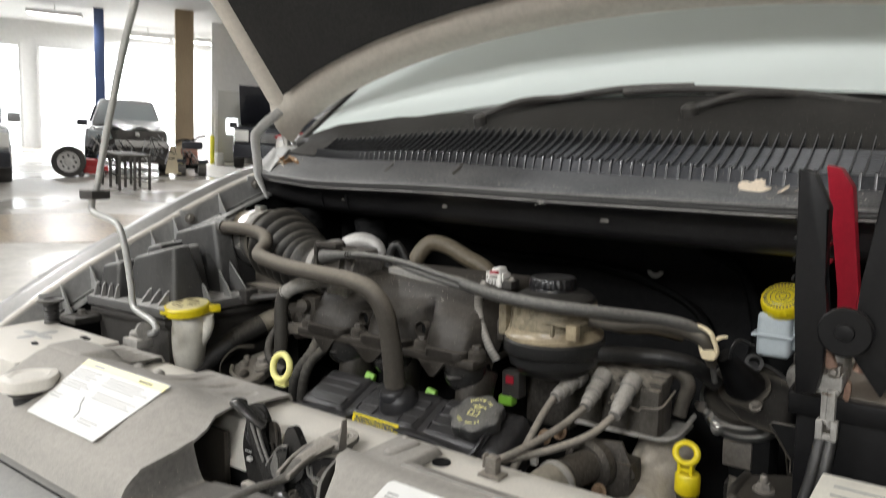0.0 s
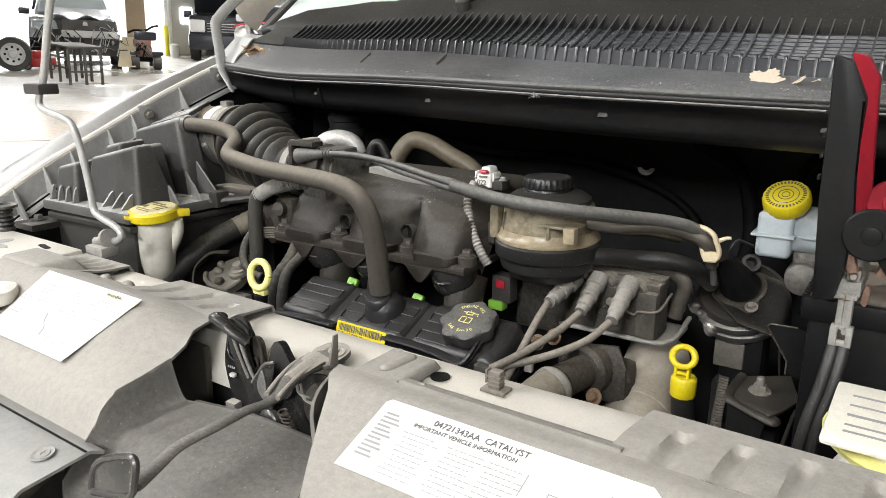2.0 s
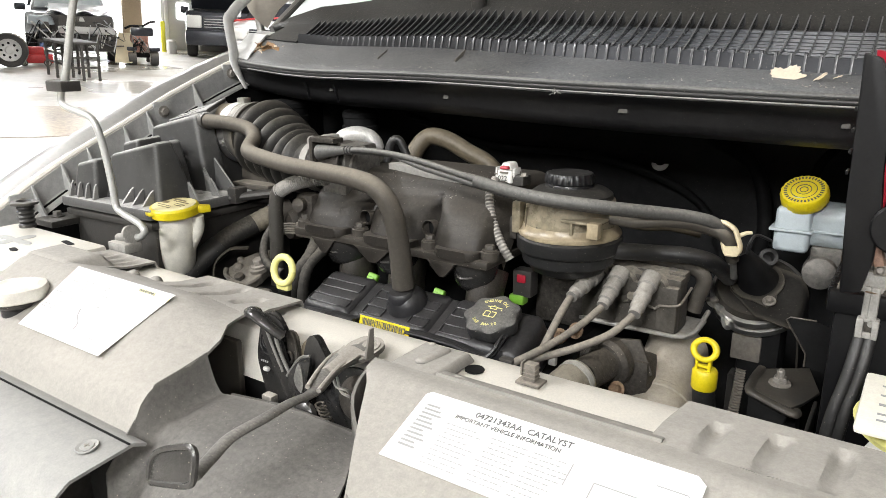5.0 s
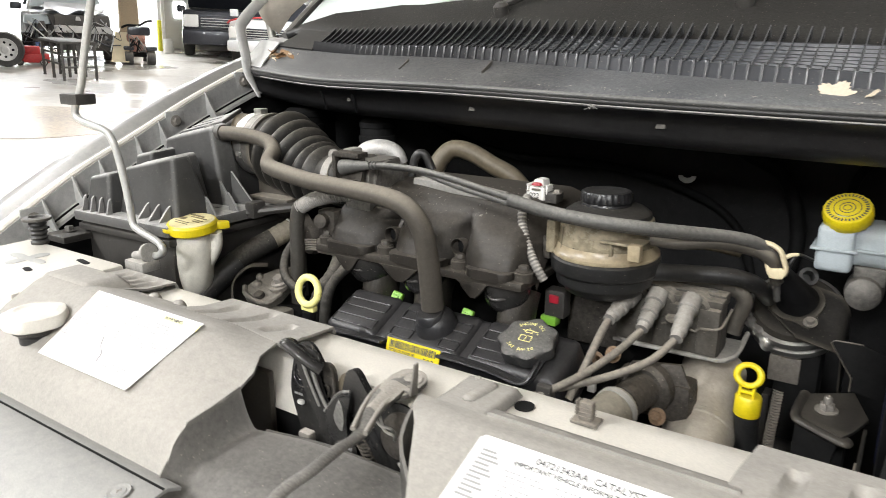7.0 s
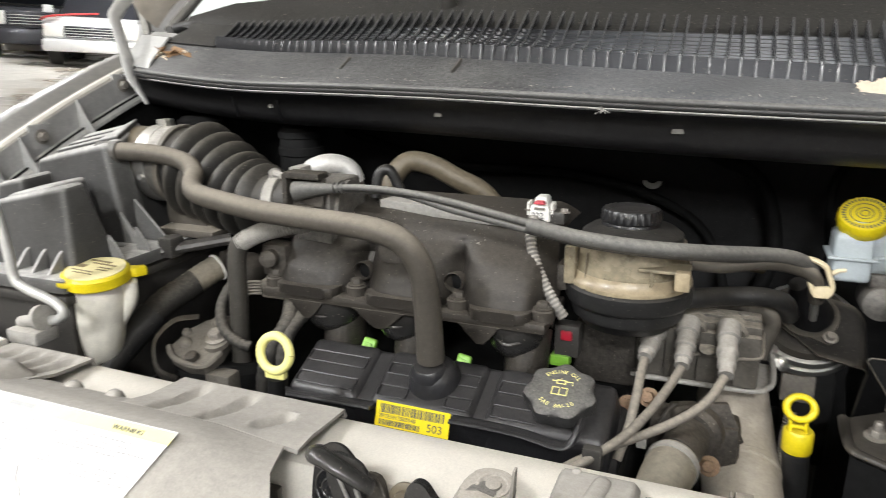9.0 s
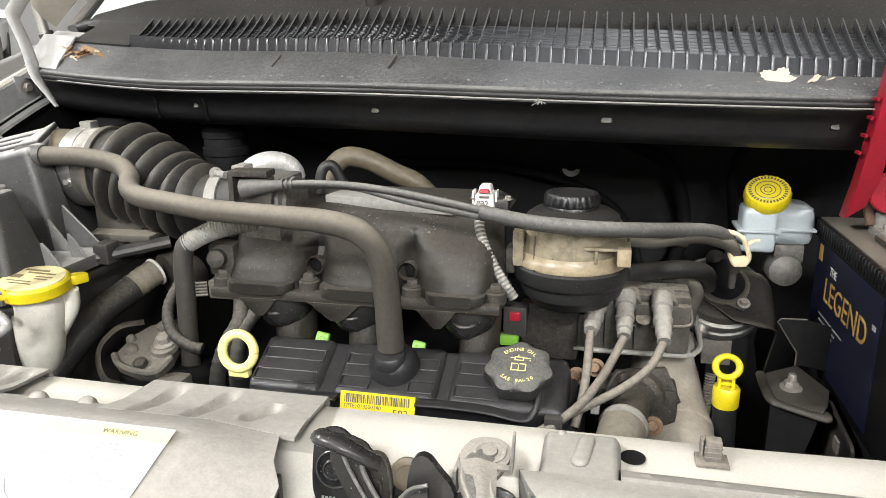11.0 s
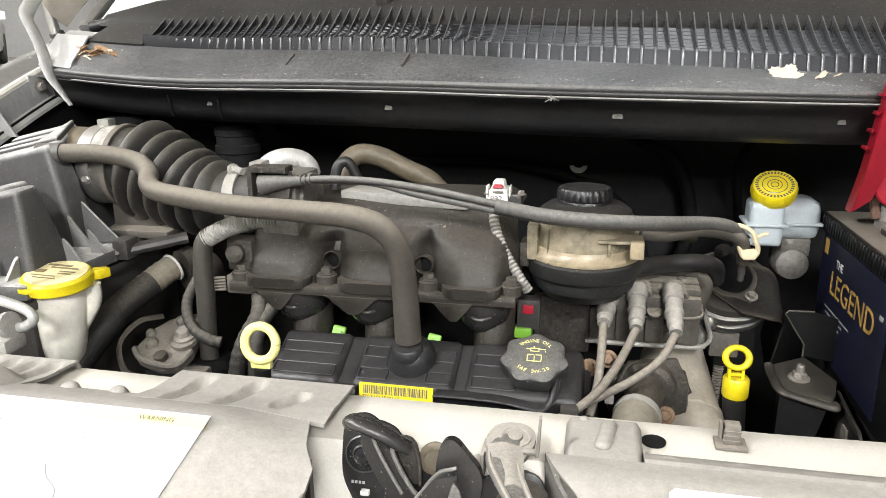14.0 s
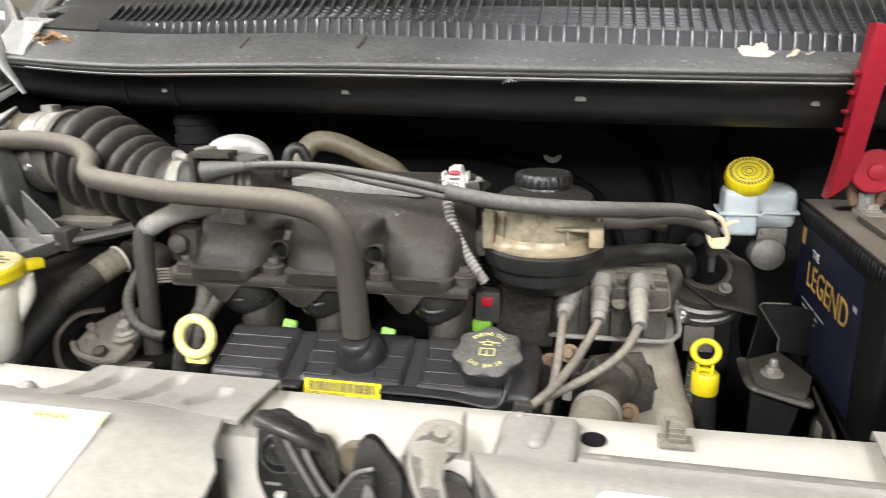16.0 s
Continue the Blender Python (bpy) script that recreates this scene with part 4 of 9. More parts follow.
for a, b in ((0.0, 0.035), (0.965, 1.0)):
    part("hood_frame", sheet(bmesh.new(), lambda u, v: hood_at(a + (b - a) * u, 0.02 + 0.96 * v, 0.004 + 0.018 * math.sin(math.pi * u)), 6, 14, 0.005), M_INNER, van)
part("hood_frame", tube(bmesh.new(), [hood_at(u, 0.96, 0.02) for u in np.linspace(0.01, 0.99, 12)], 0.045, 10, 2, flat=0.6), M_INNER, van)
HINGE = [(-0.872, 0.545, 0.214), (-0.888, 0.546, 0.236), (-0.908, 0.550, 0.262), (-0.924, 0.560, 0.300), (-0.948, 0.575, 0.334), (-0.980, 0.600, 0.361), (-0.993, 0.625, 0.378), (-1.002, 0.655, 0.398), (-1.016, 0.715, 0.432), (-1.018, 0.745, 0.445)]
part("hood_hinge", tube(bmesh.new(), HINGE, lambda u: 0.0125 - 0.008 * max(0.0, 1 - 5 * u), 10, flat=0.45), M_RAIL, van, "grey steel hood hinge arm")
part("corner_rod", tube(bmesh.new(), [(-1.082, 0.79, 0.335), (-1.09, 0.785, 0.40), (-1.10, 0.78, 0.50)], 0.010, 10), M_BRIGHT, van)
part("corner_bumper", lathe(bmesh.new(), [(0.018, 0.24), (0.018, 0.322), (0.014, 0.326), (0.016, 0.334), (0.011, 0.344)], (-1.083, 0.795, 0), (0, 0, 1), 18), M_BLACK, van, "black rubber corner bumper")

# lint and grit lying on the cowl
bm = bmesh.new()
gr = random.Random(21)
for k in range(420):
    x = gr.uniform(-0.72, 0.55)
    py, pz = lip(x)
    f = gr.random() ** 1.6
    y, z = py + 0.006 + 0.054 * f, pz + 0.0085 + 0.0155 * f
    a, r = gr.uniform(0, 6.28), gr.uniform(0.0006, 0.0018) * (3 if gr.random() < 0.06 else 1)
    c, d = math.cos(a) * r, math.sin(a) * r
    w = 0.35
    q = [bm.verts.new((x + c, y + d, z)), bm.verts.new((x - d * w, y + c * w, z)), bm.verts.new((x - c, y - d, z)), bm.verts.new((x + d * w, y - c * w, z)), bm.verts.new((x, y, z + 0.0012))]
    for i in range(4):
        bm.faces.new((q[i], q[(i + 1) % 4], q[4]))
solo("cowl_grit", bm, M_GRIT, "pale lint and grit scattered along the cowl", "grit", kind="stuff")

# ---- sight shields on the radiator support ----
def profile_sheet(bm, xs, prof, thick=0.003, n=20):
    """A sheet between x edges given as functions of 0..1 along prof (y, z)."""
    ys = [p[0] for p in prof]
    k = len(prof) - 1

    def at(u, v):
        j = v * k
        i = min(int(j + 1e-6), k - 1)
        f = j - i
        y = prof[i][0] * (1 - f) + prof[i + 1][0] * f
        z = prof[i][1] * (1 - f) + prof[i + 1][1] * f
        x0, x1 = xs(v)
        return (x0 + (x1 - x0) * u, y, z)
    return sheet(bm, at, n, k * 2, thick)


L_PROF = [(0.034, 0.004), (0.03, 0.010), (-0.015, 0.014), (-0.045, 0.022), (-0.080, 0.034), (-0.10, 0.031), (-0.14, 0.012), (-0.176, -0.010), (-0.195, -0.024), (-0.215, -0.050)]
shield = thing("sight_shield", (-0.37, -0.08, -0.05), "dusty grey plastic sight shield with ribs and a white warning label", "shield", "sight shields")
bm = bmesh.new()
def l_edge(v):
    return float(np.interp(v * 9, (0, 1, 3, 4, 5, 6, 7, 8, 9), (-0.214, -0.213, -0.211, -0.200, -0.187, -0.187, -0.191, -0.188, -0.182)))


def flank(x, y):
    """How far the shield's end falls off beside the latch."""
    return 0.26 * max(0, x + 0.272) * max(0, min(1, (-0.02 - y) / 0.06)) * max(0.0, min(1, (y + 0.185) / 0.06))


def groove(bm, a, b, r=0.0085, depth=0.0055):
    """Presses a round-ended groove into a sheet."""
    ax, ay = a
    dx, dy = b[0] - ax, b[1] - ay
    for v in bm.verts:
        t = max(0.0, min(1.0, ((v.co.x - ax) * dx + (v.co.y - ay) * dy) / (dx * dx + dy * dy)))
        d = math.hypot(v.co.x - ax - t * dx, v.co.y - ay - t * dy) / r
        if d < 1:
            v.co.z -= depth * (1 - d * d) ** 0.8 * (0.55 + 0.45 * t)


L_MAIN = [(-0.026, 0.004), (-0.030, 0.016), *L_PROF[3:]]
profile_sheet(bm, lambda v: (-0.60 + 0.02 * v, l_edge((v * 8 + 1) / 9)), L_MAIN, n=40)
for a, b in ((-0.372, -0.2005), (-0.60, -0.487)):
    profile_sheet(bm, lambda v: (a, b + 0.002 * v), [(0.034, 0.002), (0.030, 0.0105), (0.018, 0.0115), (0.006, 0.0125), (-0.005, 0.0135), (-0.015, 0.0145), (-0.030, 0.0185), (-0.046, 0.0225)], n=70)
for q in bm.verts:
    q.co.z -= flank(q.co.x, q.co.y)
for a, b in (((-0.341, -0.036), (-0.337, 0.012)), ((-0.292, -0.038), (-0.285, 0.012)), ((-0.246, -0.026), (-0.236, -0.004)), ((-0.505, -0.022), (-0.499, 0.012)), ((-0.528, -0.022), (-0.522, 0.012)), ((-0.552, -0.022), (-0.546, 0.012)), ((-0.576, -0.022), (-0.570, 0.012))):
    groove(bm, a, b, 0.0082, 0.0075)


EDGE = [(-0.187, -0.118, 0.001), (-0.188, -0.150, -0.006), (-0.191, -0.176, -0.0115), (-0.186, -0.205, -0.036), (-0.170, -0.245, -0.064)]
FLOOR_L = [(-0.168, -0.117, -0.040), (-0.172, -0.150, -0.043), (-0.168, -0.182, -0.047), (-0.150, -0.222, -0.066), (-0.130, -0.275, -0.105)]
FLOOR_R = [(-0.006, -0.092, -0.048), (0.012, -0.124, -0.046), (0.034, -0.158, -0.046), (0.056, -0.205, -0.050), (0.075, -0.275, -0.066)]


def along(points, v):
    k = v * (len(points) - 1)
    i = min(int(k), len(points) - 2)
    return Vector(points[i]).lerp(Vector(points[i + 1]), k - i)


def well(u, v):
    """The hollow round the release lever, from the shield's end to its neighbour."""
    a, b, c = along(EDGE, v), along(FLOOR_L, v), along(FLOOR_R, v)
    if u < 0.3:
        f = u / 0.3
        q = a.lerp(b, f)
        q.z = a.z + (b.z - a.z) * (1 - (1 - f) ** 2)
        return q
    f = (u - 0.3) / 0.7
    q = b.lerp(c, f)
    q.z += 0.006 * math.sin(math.pi * f) + 0.004 * max(0.0, math.sin(7 * f)) * v
    return q


part("latch_well", sheet(bmesh.new(), well, 40, 24, 0.003), M_SHIELD_DARK, shield, "grey moulded hollow round the release lever")
part("well_lip", tube(bmesh.new(), [well(0.34, 0.0) - Vector((0, -0.002, 0.002)), well(0.65, 0.0) - Vector((0, -0.002, 0.002)), well(1.0, 0.0) - Vector((0, -0.002, 0.002))], 0.003, 8), M_BLACK, shield)
part("well_tab", block(bmesh.new(), (-0.126, -0.104, -0.045), (-0.112, -0.094, -0.034), 0.002), M_LEVER, shield)
part("cover", bm, M_SHIELD, shield)
for x in (-0.445, -0.396):
    part("rib", lathe(bmesh.new(), [(0.009, 0), (0.0085, 0.005), (0.0065, 0.0085), (0.003, 0.010), (0.0005, 0.0102)], (x, -0.031, 0.011), (0, -0.3, 1), 16), M_SHIELD, shield)
part("end_hump", block(bmesh.new(), (-0.615, -0.10, 0.006), (-0.478, -0.02, 0.036), 0.008, 3, top=(-0.60, -0.505, -0.085, -0.036)), M_SHIELD, shield)
O = Vector((-0.446, -0.178, -0.0055))
lab = axes(O, (1, 0, 0), (0, 0.089, 0.0435))
bm = prism(bmesh.new(), [(0, 0), (0.162, 0.0), (0.175, 0.098), (-0.018, 0.098)], 0.0006, lab)
part("warning_label", bm, M_LABEL, shield, "white printed warning label with a yellow band")
bm = bars(bmesh.new(), lab, [(-0.016, 0.086, 0.19, 0.011)], 0.0008)
part("label_band", bm, M_BAND, shield)
rng = random.Random(4)
words("label_heading", "WARNING", 0.0062, lab @ Matrix.Translation((0.118, 0.0888, 0.0009)), M_PRINT, shield)
part("label_heading", bars(bmesh.new(), lab, [(0.010, 0.0890, 0.026, 0.0042)], 0.0009), M_PRINTG, shield)


def print_lines(m, x0, x1, y, rows, pitch, height, lift, gap=0.0012):
    """Rows of short dashes: print too small to read."""
    bm = bmesh.new()
    for r in range(rows):
        a, b = x0 + rng.uniform(0, 0.002), x1 - rng.uniform(0, 0.3) * (x1 - x0)
        while a < b:
            w = rng.uniform(0.0012, 0.0045)
            bars(bm, m, [(a, y - r * pitch, w, height)], lift)
            a += w + gap
    return bm


for x0, x1, y, rows in ((-0.010, 0.050, 0.080, 4), (0.066, 0.165, 0.080, 4), (-0.008, 0.055, 0.060, 3), (0.075, 0.160, 0.056, 3), (0.0, 0.030, 0.036, 2), (0.10, 0.145, 0.018, 2)):
    tagged(part("label_text", print_lines(lab, x0, x1, y, rows, 0.0042, 0.0013, 0.0009), M_PRINTG, shield), kind="stuff")
bm = tube(bmesh.new(), [lab @ Vector(c) for c in ((0.066, 0.044, 0.0008), (0.074, 0.034, 0.0008), (0.086, 0.026, 0.0008), (0.090, 0.016, 0.0008))], 0.0006, 6)
part("label_diagram", bm, M_PRINTG, shield)

R_PROF = [(0.018, 0.006), (0.012, 0.010), (-0.02, 0.006), (-0.05, 0.012), (-0.074, 0.014), (-0.09, 0.008), (-0.148, -0.013), (-0.18, -0.028), (-0.21, -0.05), (-0.24, -0.09)]


def r_edge(v):
    return float(np.interp(v, (0, 0.17, 0.34, 0.5, 0.67, 0.84, 1), (-0.022, -0.012, 0.002, 0.036, 0.056, 0.072, 0.085)))


shield_r = thing("sight_shield", (0.25, -0.1, -0.09), "dusty grey plastic sight shield with a white vehicle information label", "shield", "sight shields")
bm = bmesh.new()
profile_sheet(bm, lambda v: (r_edge(v), 0.64), R_PROF[3:], n=40)
profile_sheet(bm, lambda v: (0.255 - 0.01 * v, 0.64), [(0.036, 0.004), (0.030, 0.012), (0.018, 0.0125), (0.006, 0.013), (-0.006, 0.0135), (-0.020, 0.014), (-0.035, 0.013), (-0.05, 0.012)], n=110)
for a, b in (((0.285, -0.046), (0.286, -0.002)), ((0.326, -0.043), (0.329, 0.003)), ((0.369, -0.040), (0.3715, 0.008)), ((0.415, -0.040), (0.418, 0.010))):
    groove(bm, a, b, 0.0082, 0.0075)
profile_sheet(bm, lambda v: (0.05, 0.256), [(-0.03, 0.003), (-0.036, 0.008), (-0.05, 0.012)], n=10)
part("cover", bm, M_SHIELD, shield_r)
bm = block(bmesh.new(), (-0.010, -0.056, 0.0005), (0.052, 0.018, 0.0115), 0.004, 3, top=(-0.005, 0.047, -0.056, 0.011))
part("tab", bm, M_SHIELD, shield_r)
part("rib", pill(bmesh.new(), (0.026, 0.006, 0.0112), (0.019, -0.038, 0.0118), 0.0065, 12, 0.6), M_SHIELD, shield_r)
part("rib", pill(bmesh.new(), (0.002, 0.010, 0.011), (0.008, 0.006, 0.0112), 0.004, 10, 0.5), M_SHIELD, shield_r)
for x in (0.068, 0.118, 0.168, 0.218):
    bm = lathe(bmesh.new(), [(0.009, 0), (0.0085, 0.005), (0.0065, 0.0085), (0.003, 0.010), (0.0005, 0.0102)], (x, -0.042, 0.003), (0, -0.3, 1), 16)
    part("rib", bm, M_SHIELD, shield_r)
rlab = axes((0.064, -0.150, -0.0125), (1, 0, 0), (0, 0.07, 0.0262))
bm = prism(bmesh.new(), [(0, 0), (0.235, 0.0), (0.235, 0.068), (0.228, 0.074), (0.004, 0.074), (0, 0.07)], 0.0006, rlab)
part("information_label", bm, M_LABEL, shield_r, "white vehicle information label with printed lines")
words("label_heading", "04721343AA  CATALYST", 0.0080, rlab @ Matrix.Translation((0.053, 0.0625, 0.0008)), M_PRINT, shield_r)
words("label_heading", "IMPORTANT VEHICLE INFORMATION", 0.0056, rlab @ Matrix.Translation((0.038, 0.0555, 0.0008)), M_PRINT, shield_r)
bm = bmesh.new()
for r in range(11):
    bars(bm, rlab, [(0.008, 0.0590 - r * 0.0044, 0.013 + 0.003 * (r % 3), 0.0020)], 0.0008)
tagged(part("bar_code", bm, M_PRINTG, shield_r), kind="stuff")
bm = bmesh.new()
for r in range(10):
    for x in (0.034, 0.075, 0.11):
        a, b = x + rng.uniform(0, 0.004), x + rng.uniform(0.024, 0.034)
        while a < b:
            w = rng.uniform(0.0015, 0.005)
            bars(bm, rlab, [(a, 0.048 - r * 0.0046, w, 0.0007)], 0.0009)
            a += w + 0.0012
bars(bm, rlab, [(0.165, 0.04, 0.05, 0.0008), (0.165, 0.012, 0.05, 0.0008), (0.165, 0.012, 0.0008, 0.028), (0.205, 0.055, 0.022, 0.0008), (0.227, 0.02, 0.0008, 0.035), (0.145, 0.03, 0.0008, 0.02)], 0.0009)
tagged(part("label_text", bm, M_PRINTG, shield_r), kind="stuff")

# bumper fascia in front, and the latch well between the shields
fascia = thing("bumper_fascia", (-0.3, -0.27, -0.4), "dusty silver front fascia with a folded upper edge", "bumper")
bm = bmesh.new()
profile_sheet(bm, lambda v: (-0.95, -0.157), [(-0.212, -0.046), (-0.225, -0.040), (-0.285, -0.046), (-0.31, -0.062), (-0.33, -0.10), (-0.345, -0.18), (-0.35, -0.38)], n=24)
part("fascia_skin", bm, M_FASCIA, fascia)
part("fascia_screw", lathe(bmesh.new(), [(0.0105, 0), (0.0098, 0.0012), (0.0066, 0.0004), (0.0060, 0.0012), (0.002, 0.0014)], (-0.188, -0.250, -0.0412), (0, -0.1, 1), 20), M_FASCIA, fascia)
for a in (0.3, 0.3 + math.pi / 2):
    c, d = math.cos(a) * 0.0030, math.sin(a) * 0.0030
    part("screw_slot", tube(bmesh.new(), [(-0.188 - c, -0.250 - d, -0.0397), (-0.188 + c, -0.250 + d, -0.0397)], 0.0005, 6, smooth=False), M_BOLT, fascia)
bm = tube(bmesh.new(), [(-0.5, -0.228, -0.0400), (-0.158, -0.228, -0.0400)], 0.0012, 6, smooth=False)
part("fascia_seam", bm, M_DARK, fascia)
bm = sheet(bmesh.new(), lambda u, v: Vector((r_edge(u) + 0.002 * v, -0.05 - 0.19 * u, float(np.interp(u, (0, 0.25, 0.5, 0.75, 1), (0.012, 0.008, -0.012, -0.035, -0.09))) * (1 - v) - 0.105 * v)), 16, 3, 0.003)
part("well_side", bm, M_SHIELD_DARK, fascia)
part("well_apron", sheet(bmesh.new(), lambda u, v: (-0.20 + 0.30 * u, -0.262 - 0.06 * v, -0.105 + 0.04 * u - 0.25 * v), 8, 4, 0.003), M_SHIELD_DARK, fascia)
part("well_base", block(bmesh.new(), (-0.30, -0.30, -0.22), (0.10, -0.06, -0.19), 0.004), M_DARK, fascia)
# black plate that also carries the shield's shadow in its colour
bm = block(bmesh.new(), (-0.31, -0.066, -0.13), (-0.205, -0.058, -0.010), 0.003)
part("well_back", bm, M_PLATE, fascia, "black plate beside the latch, darkened for the shield's shadow")
part("grille_back", block(bmesh.new(), (-0.95, -0.34, -0.4), (0.7, -0.30, -0.2), 0.01), M_DARK, fascia)

# headlamp mounting panel, radiator cap
panel = thing("headlamp_panel", (-0.73, -0.05, -0.06), "pale silver headlamp mounting panel with a rubber stop", "panel")
part("panel", block(bmesh.new(), (-0.86, -0.13, -0.06), (-0.60, 0.028, 0.018), 0.008), M_STEEL, panel)
star = [(0.046 * (0.62 + 0.38 * math.cos(4 * a)) * math.cos(a), 0.032 * (0.62 + 0.38 * math.cos(4 * a)) * math.sin(a)) for a in np.linspace(0, 2 * math.pi, 49)[:-1]]
part("pressed_star", prism(bmesh.new(), star, 0.0015, Matrix.Translation((-0.745, -0.035, 0.0172)), 0.0004), M_RAIL, panel, "grey pressed star in the panel")
for x, y, w in ((-0.66, 0.004, 0.018), (-0.69, -0.060, 0.012)):
    part("panel_slot", pill(bmesh.new(), (x - w, y, 0.0182), (x + w, y - 0.006, 0.0182), 0.005, 10, 0.15), M_DARK, panel)
bm = bmesh.new()
lathe(bm, [(0.013, 0), (0.0135, 0.004), (0.0105, 0.007), (0.0135, 0.011), (0.0105, 0.014), (0.0135, 0.018), (0.0105, 0.021), (0.0135, 0.025), (0.0105, 0.028), (0.0135, 0.032), (0.012, 0.036), (0.021, 0.038), (0.0215, 0.042), (0.012, 0.0435), (0.010, 0.040)], (-0.815, 0.02, 0.018), (0, 0, 1), 20)
part("rubber_stop", bm, M_BLACK, panel, "black rubber hood stop")
rc = thing("coolant_filler", (-0.49, -0.155, -0.03), "worn metal pressure cap on a black filler neck", "filler")
part("neck", lathe(bmesh.new(), [(0.02, 0), (0.02, 0.03), (0.026, 0.035), (0.026, 0.045)], (-0.49, -0.155, -0.03), (0, 0, 1), 20), M_BLACK, rc)
part("cap", lathe(bmesh.new(), [(0.030, -0.006), (0.034, -0.004), (0.035, 0.004), (0.033, 0.010), (0.024, 0.012), (0.020, 0.010), (0.016, 0.0105), (0.004, 0.011)], (-0.49, -0.155, 0.016), (0, 0, 1), 60, wave=lambda a, i: 1 + 0.05 * max(0, math.cos(5 * a)) * (i < 4)), M_STEEL, rc)

# hood latch with its release lever
latch = thing("hood_latch", (-0.09, -0.07, -0.09), "black greasy hood latch with a coil spring and release lever", "latch")
LP = axes((0, -0.052, 0.0), (1, 0, 0), (0, 0.25, 1))


def rounded(points):
    """The outline with its corners rounded off twice."""
    for _ in range(2):
        points = [(a[0] * (1 - f) + b[0] * f, a[1] * (1 - f) + b[1] * f) for a, b in zip(points, points[1:] + points[:1]) for f in (0.22, 0.78)]
    return points


part("latch_plate", prism(bmesh.new(), rounded([(-0.130, -0.085), (-0.02, -0.085), (-0.018, -0.012), (-0.026, 0.004), (-0.05, 0.006), (-0.066, -0.006), (-0.118, -0.008), (-0.140, 0.020), (-0.154, 0.034), (-0.162, 0.0375), (-0.172, 0.036), (-0.178, 0.031), (-0.1810, 0.022), (-0.1810, -0.010), (-0.177, -0.022), (-0.160, -0.050)]), 0.004, LP, 0.0012), M_GREASE, latch)
part("pivot", lathe(bmesh.new(), [(0.0150, 0), (0.0150, 0.0006), (0.0140, 0.0011), (0.0134, 0.0006), (0.0088, 0.0006), (0.0084, 0.003), (0.0070, 0.0042), (0.0064, 0.0038), (0.0058, 0.0048), (0.002, 0.005)], (-0.163, -0.0555, 0.006), (0, -1, 0.25), 24), M_GREASE, latch)
part("print", bars(bmesh.new(), axes((-0.172, -0.0618, -0.0165), (1, 0, 0), (0, 0.25, 1)), [(0.0030 * k, 0, 0.0019, 0.0022) for k in range(4)]), M_PRINTG, latch)
part("rivet", block(bmesh.new(), (-0.1635, -0.068, -0.0235), (-0.1560, -0.063, -0.0190), 0.0018), M_WHITE, latch, "small white plastic nub")
# the safety hook: a broad pressed channel with a rolled thumb lip, its side flange and inner web
HK = axes((0, -0.066, 0.0), (1, 0, 0), (0, 0.1, 1))
bm = prism(bmesh.new(), rounded([(-0.1595, 0.044), (-0.134, 0.040), (-0.126, 0.028), (-0.134, 0.0245), (-0.1335, 0.019), (-0.126, 0.002), (-0.119, -0.010), (-0.104, -0.040), (-0.096, -0.060), (-0.112, -0.066), (-0.126, -0.038), (-0.146, -0.008), (-0.160, 0.018), (-0.161, 0.030)]), 0.004, HK, 0.0012)
part("safety_hook", bm, M_GREASE, latch, "worn black safety hook")
bm = tube(bmesh.new(), [(-0.1640, -0.072, 0.044), (-0.1590, -0.080, 0.0475), (-0.150, -0.083, 0.0475), (-0.138, -0.083, 0.0425), (-0.128, -0.080, 0.0355), (-0.1205, -0.075, 0.0285)], lambda u: 0.0086 - 0.0016 * u, 14, flat=0.7)
part("thumb_lip", bm, M_GREASE, latch, "rolled black thumb lip")
bm = tube(bmesh.new(), [(-0.1235, -0.0715, 0.0270), (-0.1320, -0.0725, 0.0255), (-0.1338, -0.0725, 0.0210), (-0.128, -0.0725, 0.0065), (-0.120, -0.0725, -0.0080), (-0.1165, -0.0725, -0.0120)], 0.0019, 8)
tube(bm, [(-0.150, -0.0715, 0.034), (-0.146, -0.0715, 0.022), (-0.137, -0.0715, 0.003), (-0.128, -0.0715, -0.014)], 0.0015, 8)
part("hook_flange", bm, M_LATCHEDGE, latch, "worn bright edges of the hook")
part("dimple", block(bmesh.new(), (-0.147, -0.0735, 0.029), (-0.138, -0.0705, 0.036), 0.0016), M_GREASE, latch)
bm = prism(bmesh.new(), rounded([(-0.136, 0.026), (-0.124, 0.026), (-0.1195, 0.021), (-0.1160, 0.006), (-0.1155, -0.012), (-0.122, -0.014), (-0.134, 0.004)]), 0.003, axes((0, -0.056, 0.0), (1, 0, 0), (0, 0.1, 1)), 0.001)
tube(bm, [(-0.1240, -0.060, 0.026), (-0.1195, -0.061, 0.020), (-0.1162, -0.062, 0.006), (-0.1158, -0.063, -0.011)], 0.0014, 6)
tube(bm, [(-0.130, -0.060, 0.003), (-0.125, -0.062, 0.004), (-0.1235, -0.062, -0.002), (-0.126, -0.062, -0.008)], 0.0013, 6)
part("hook_web", bm, M_GRIMY, latch)
part("catch_bolt", lathe(bmesh.new(), [(0.013, 0), (0.013, 0.003), (0.0115, 0.004), (0.008, 0.004), (0.007, 0.007)], (-0.106, -0.050, 0.006), (0, -1, 0.3), 20), M_TAN, latch)
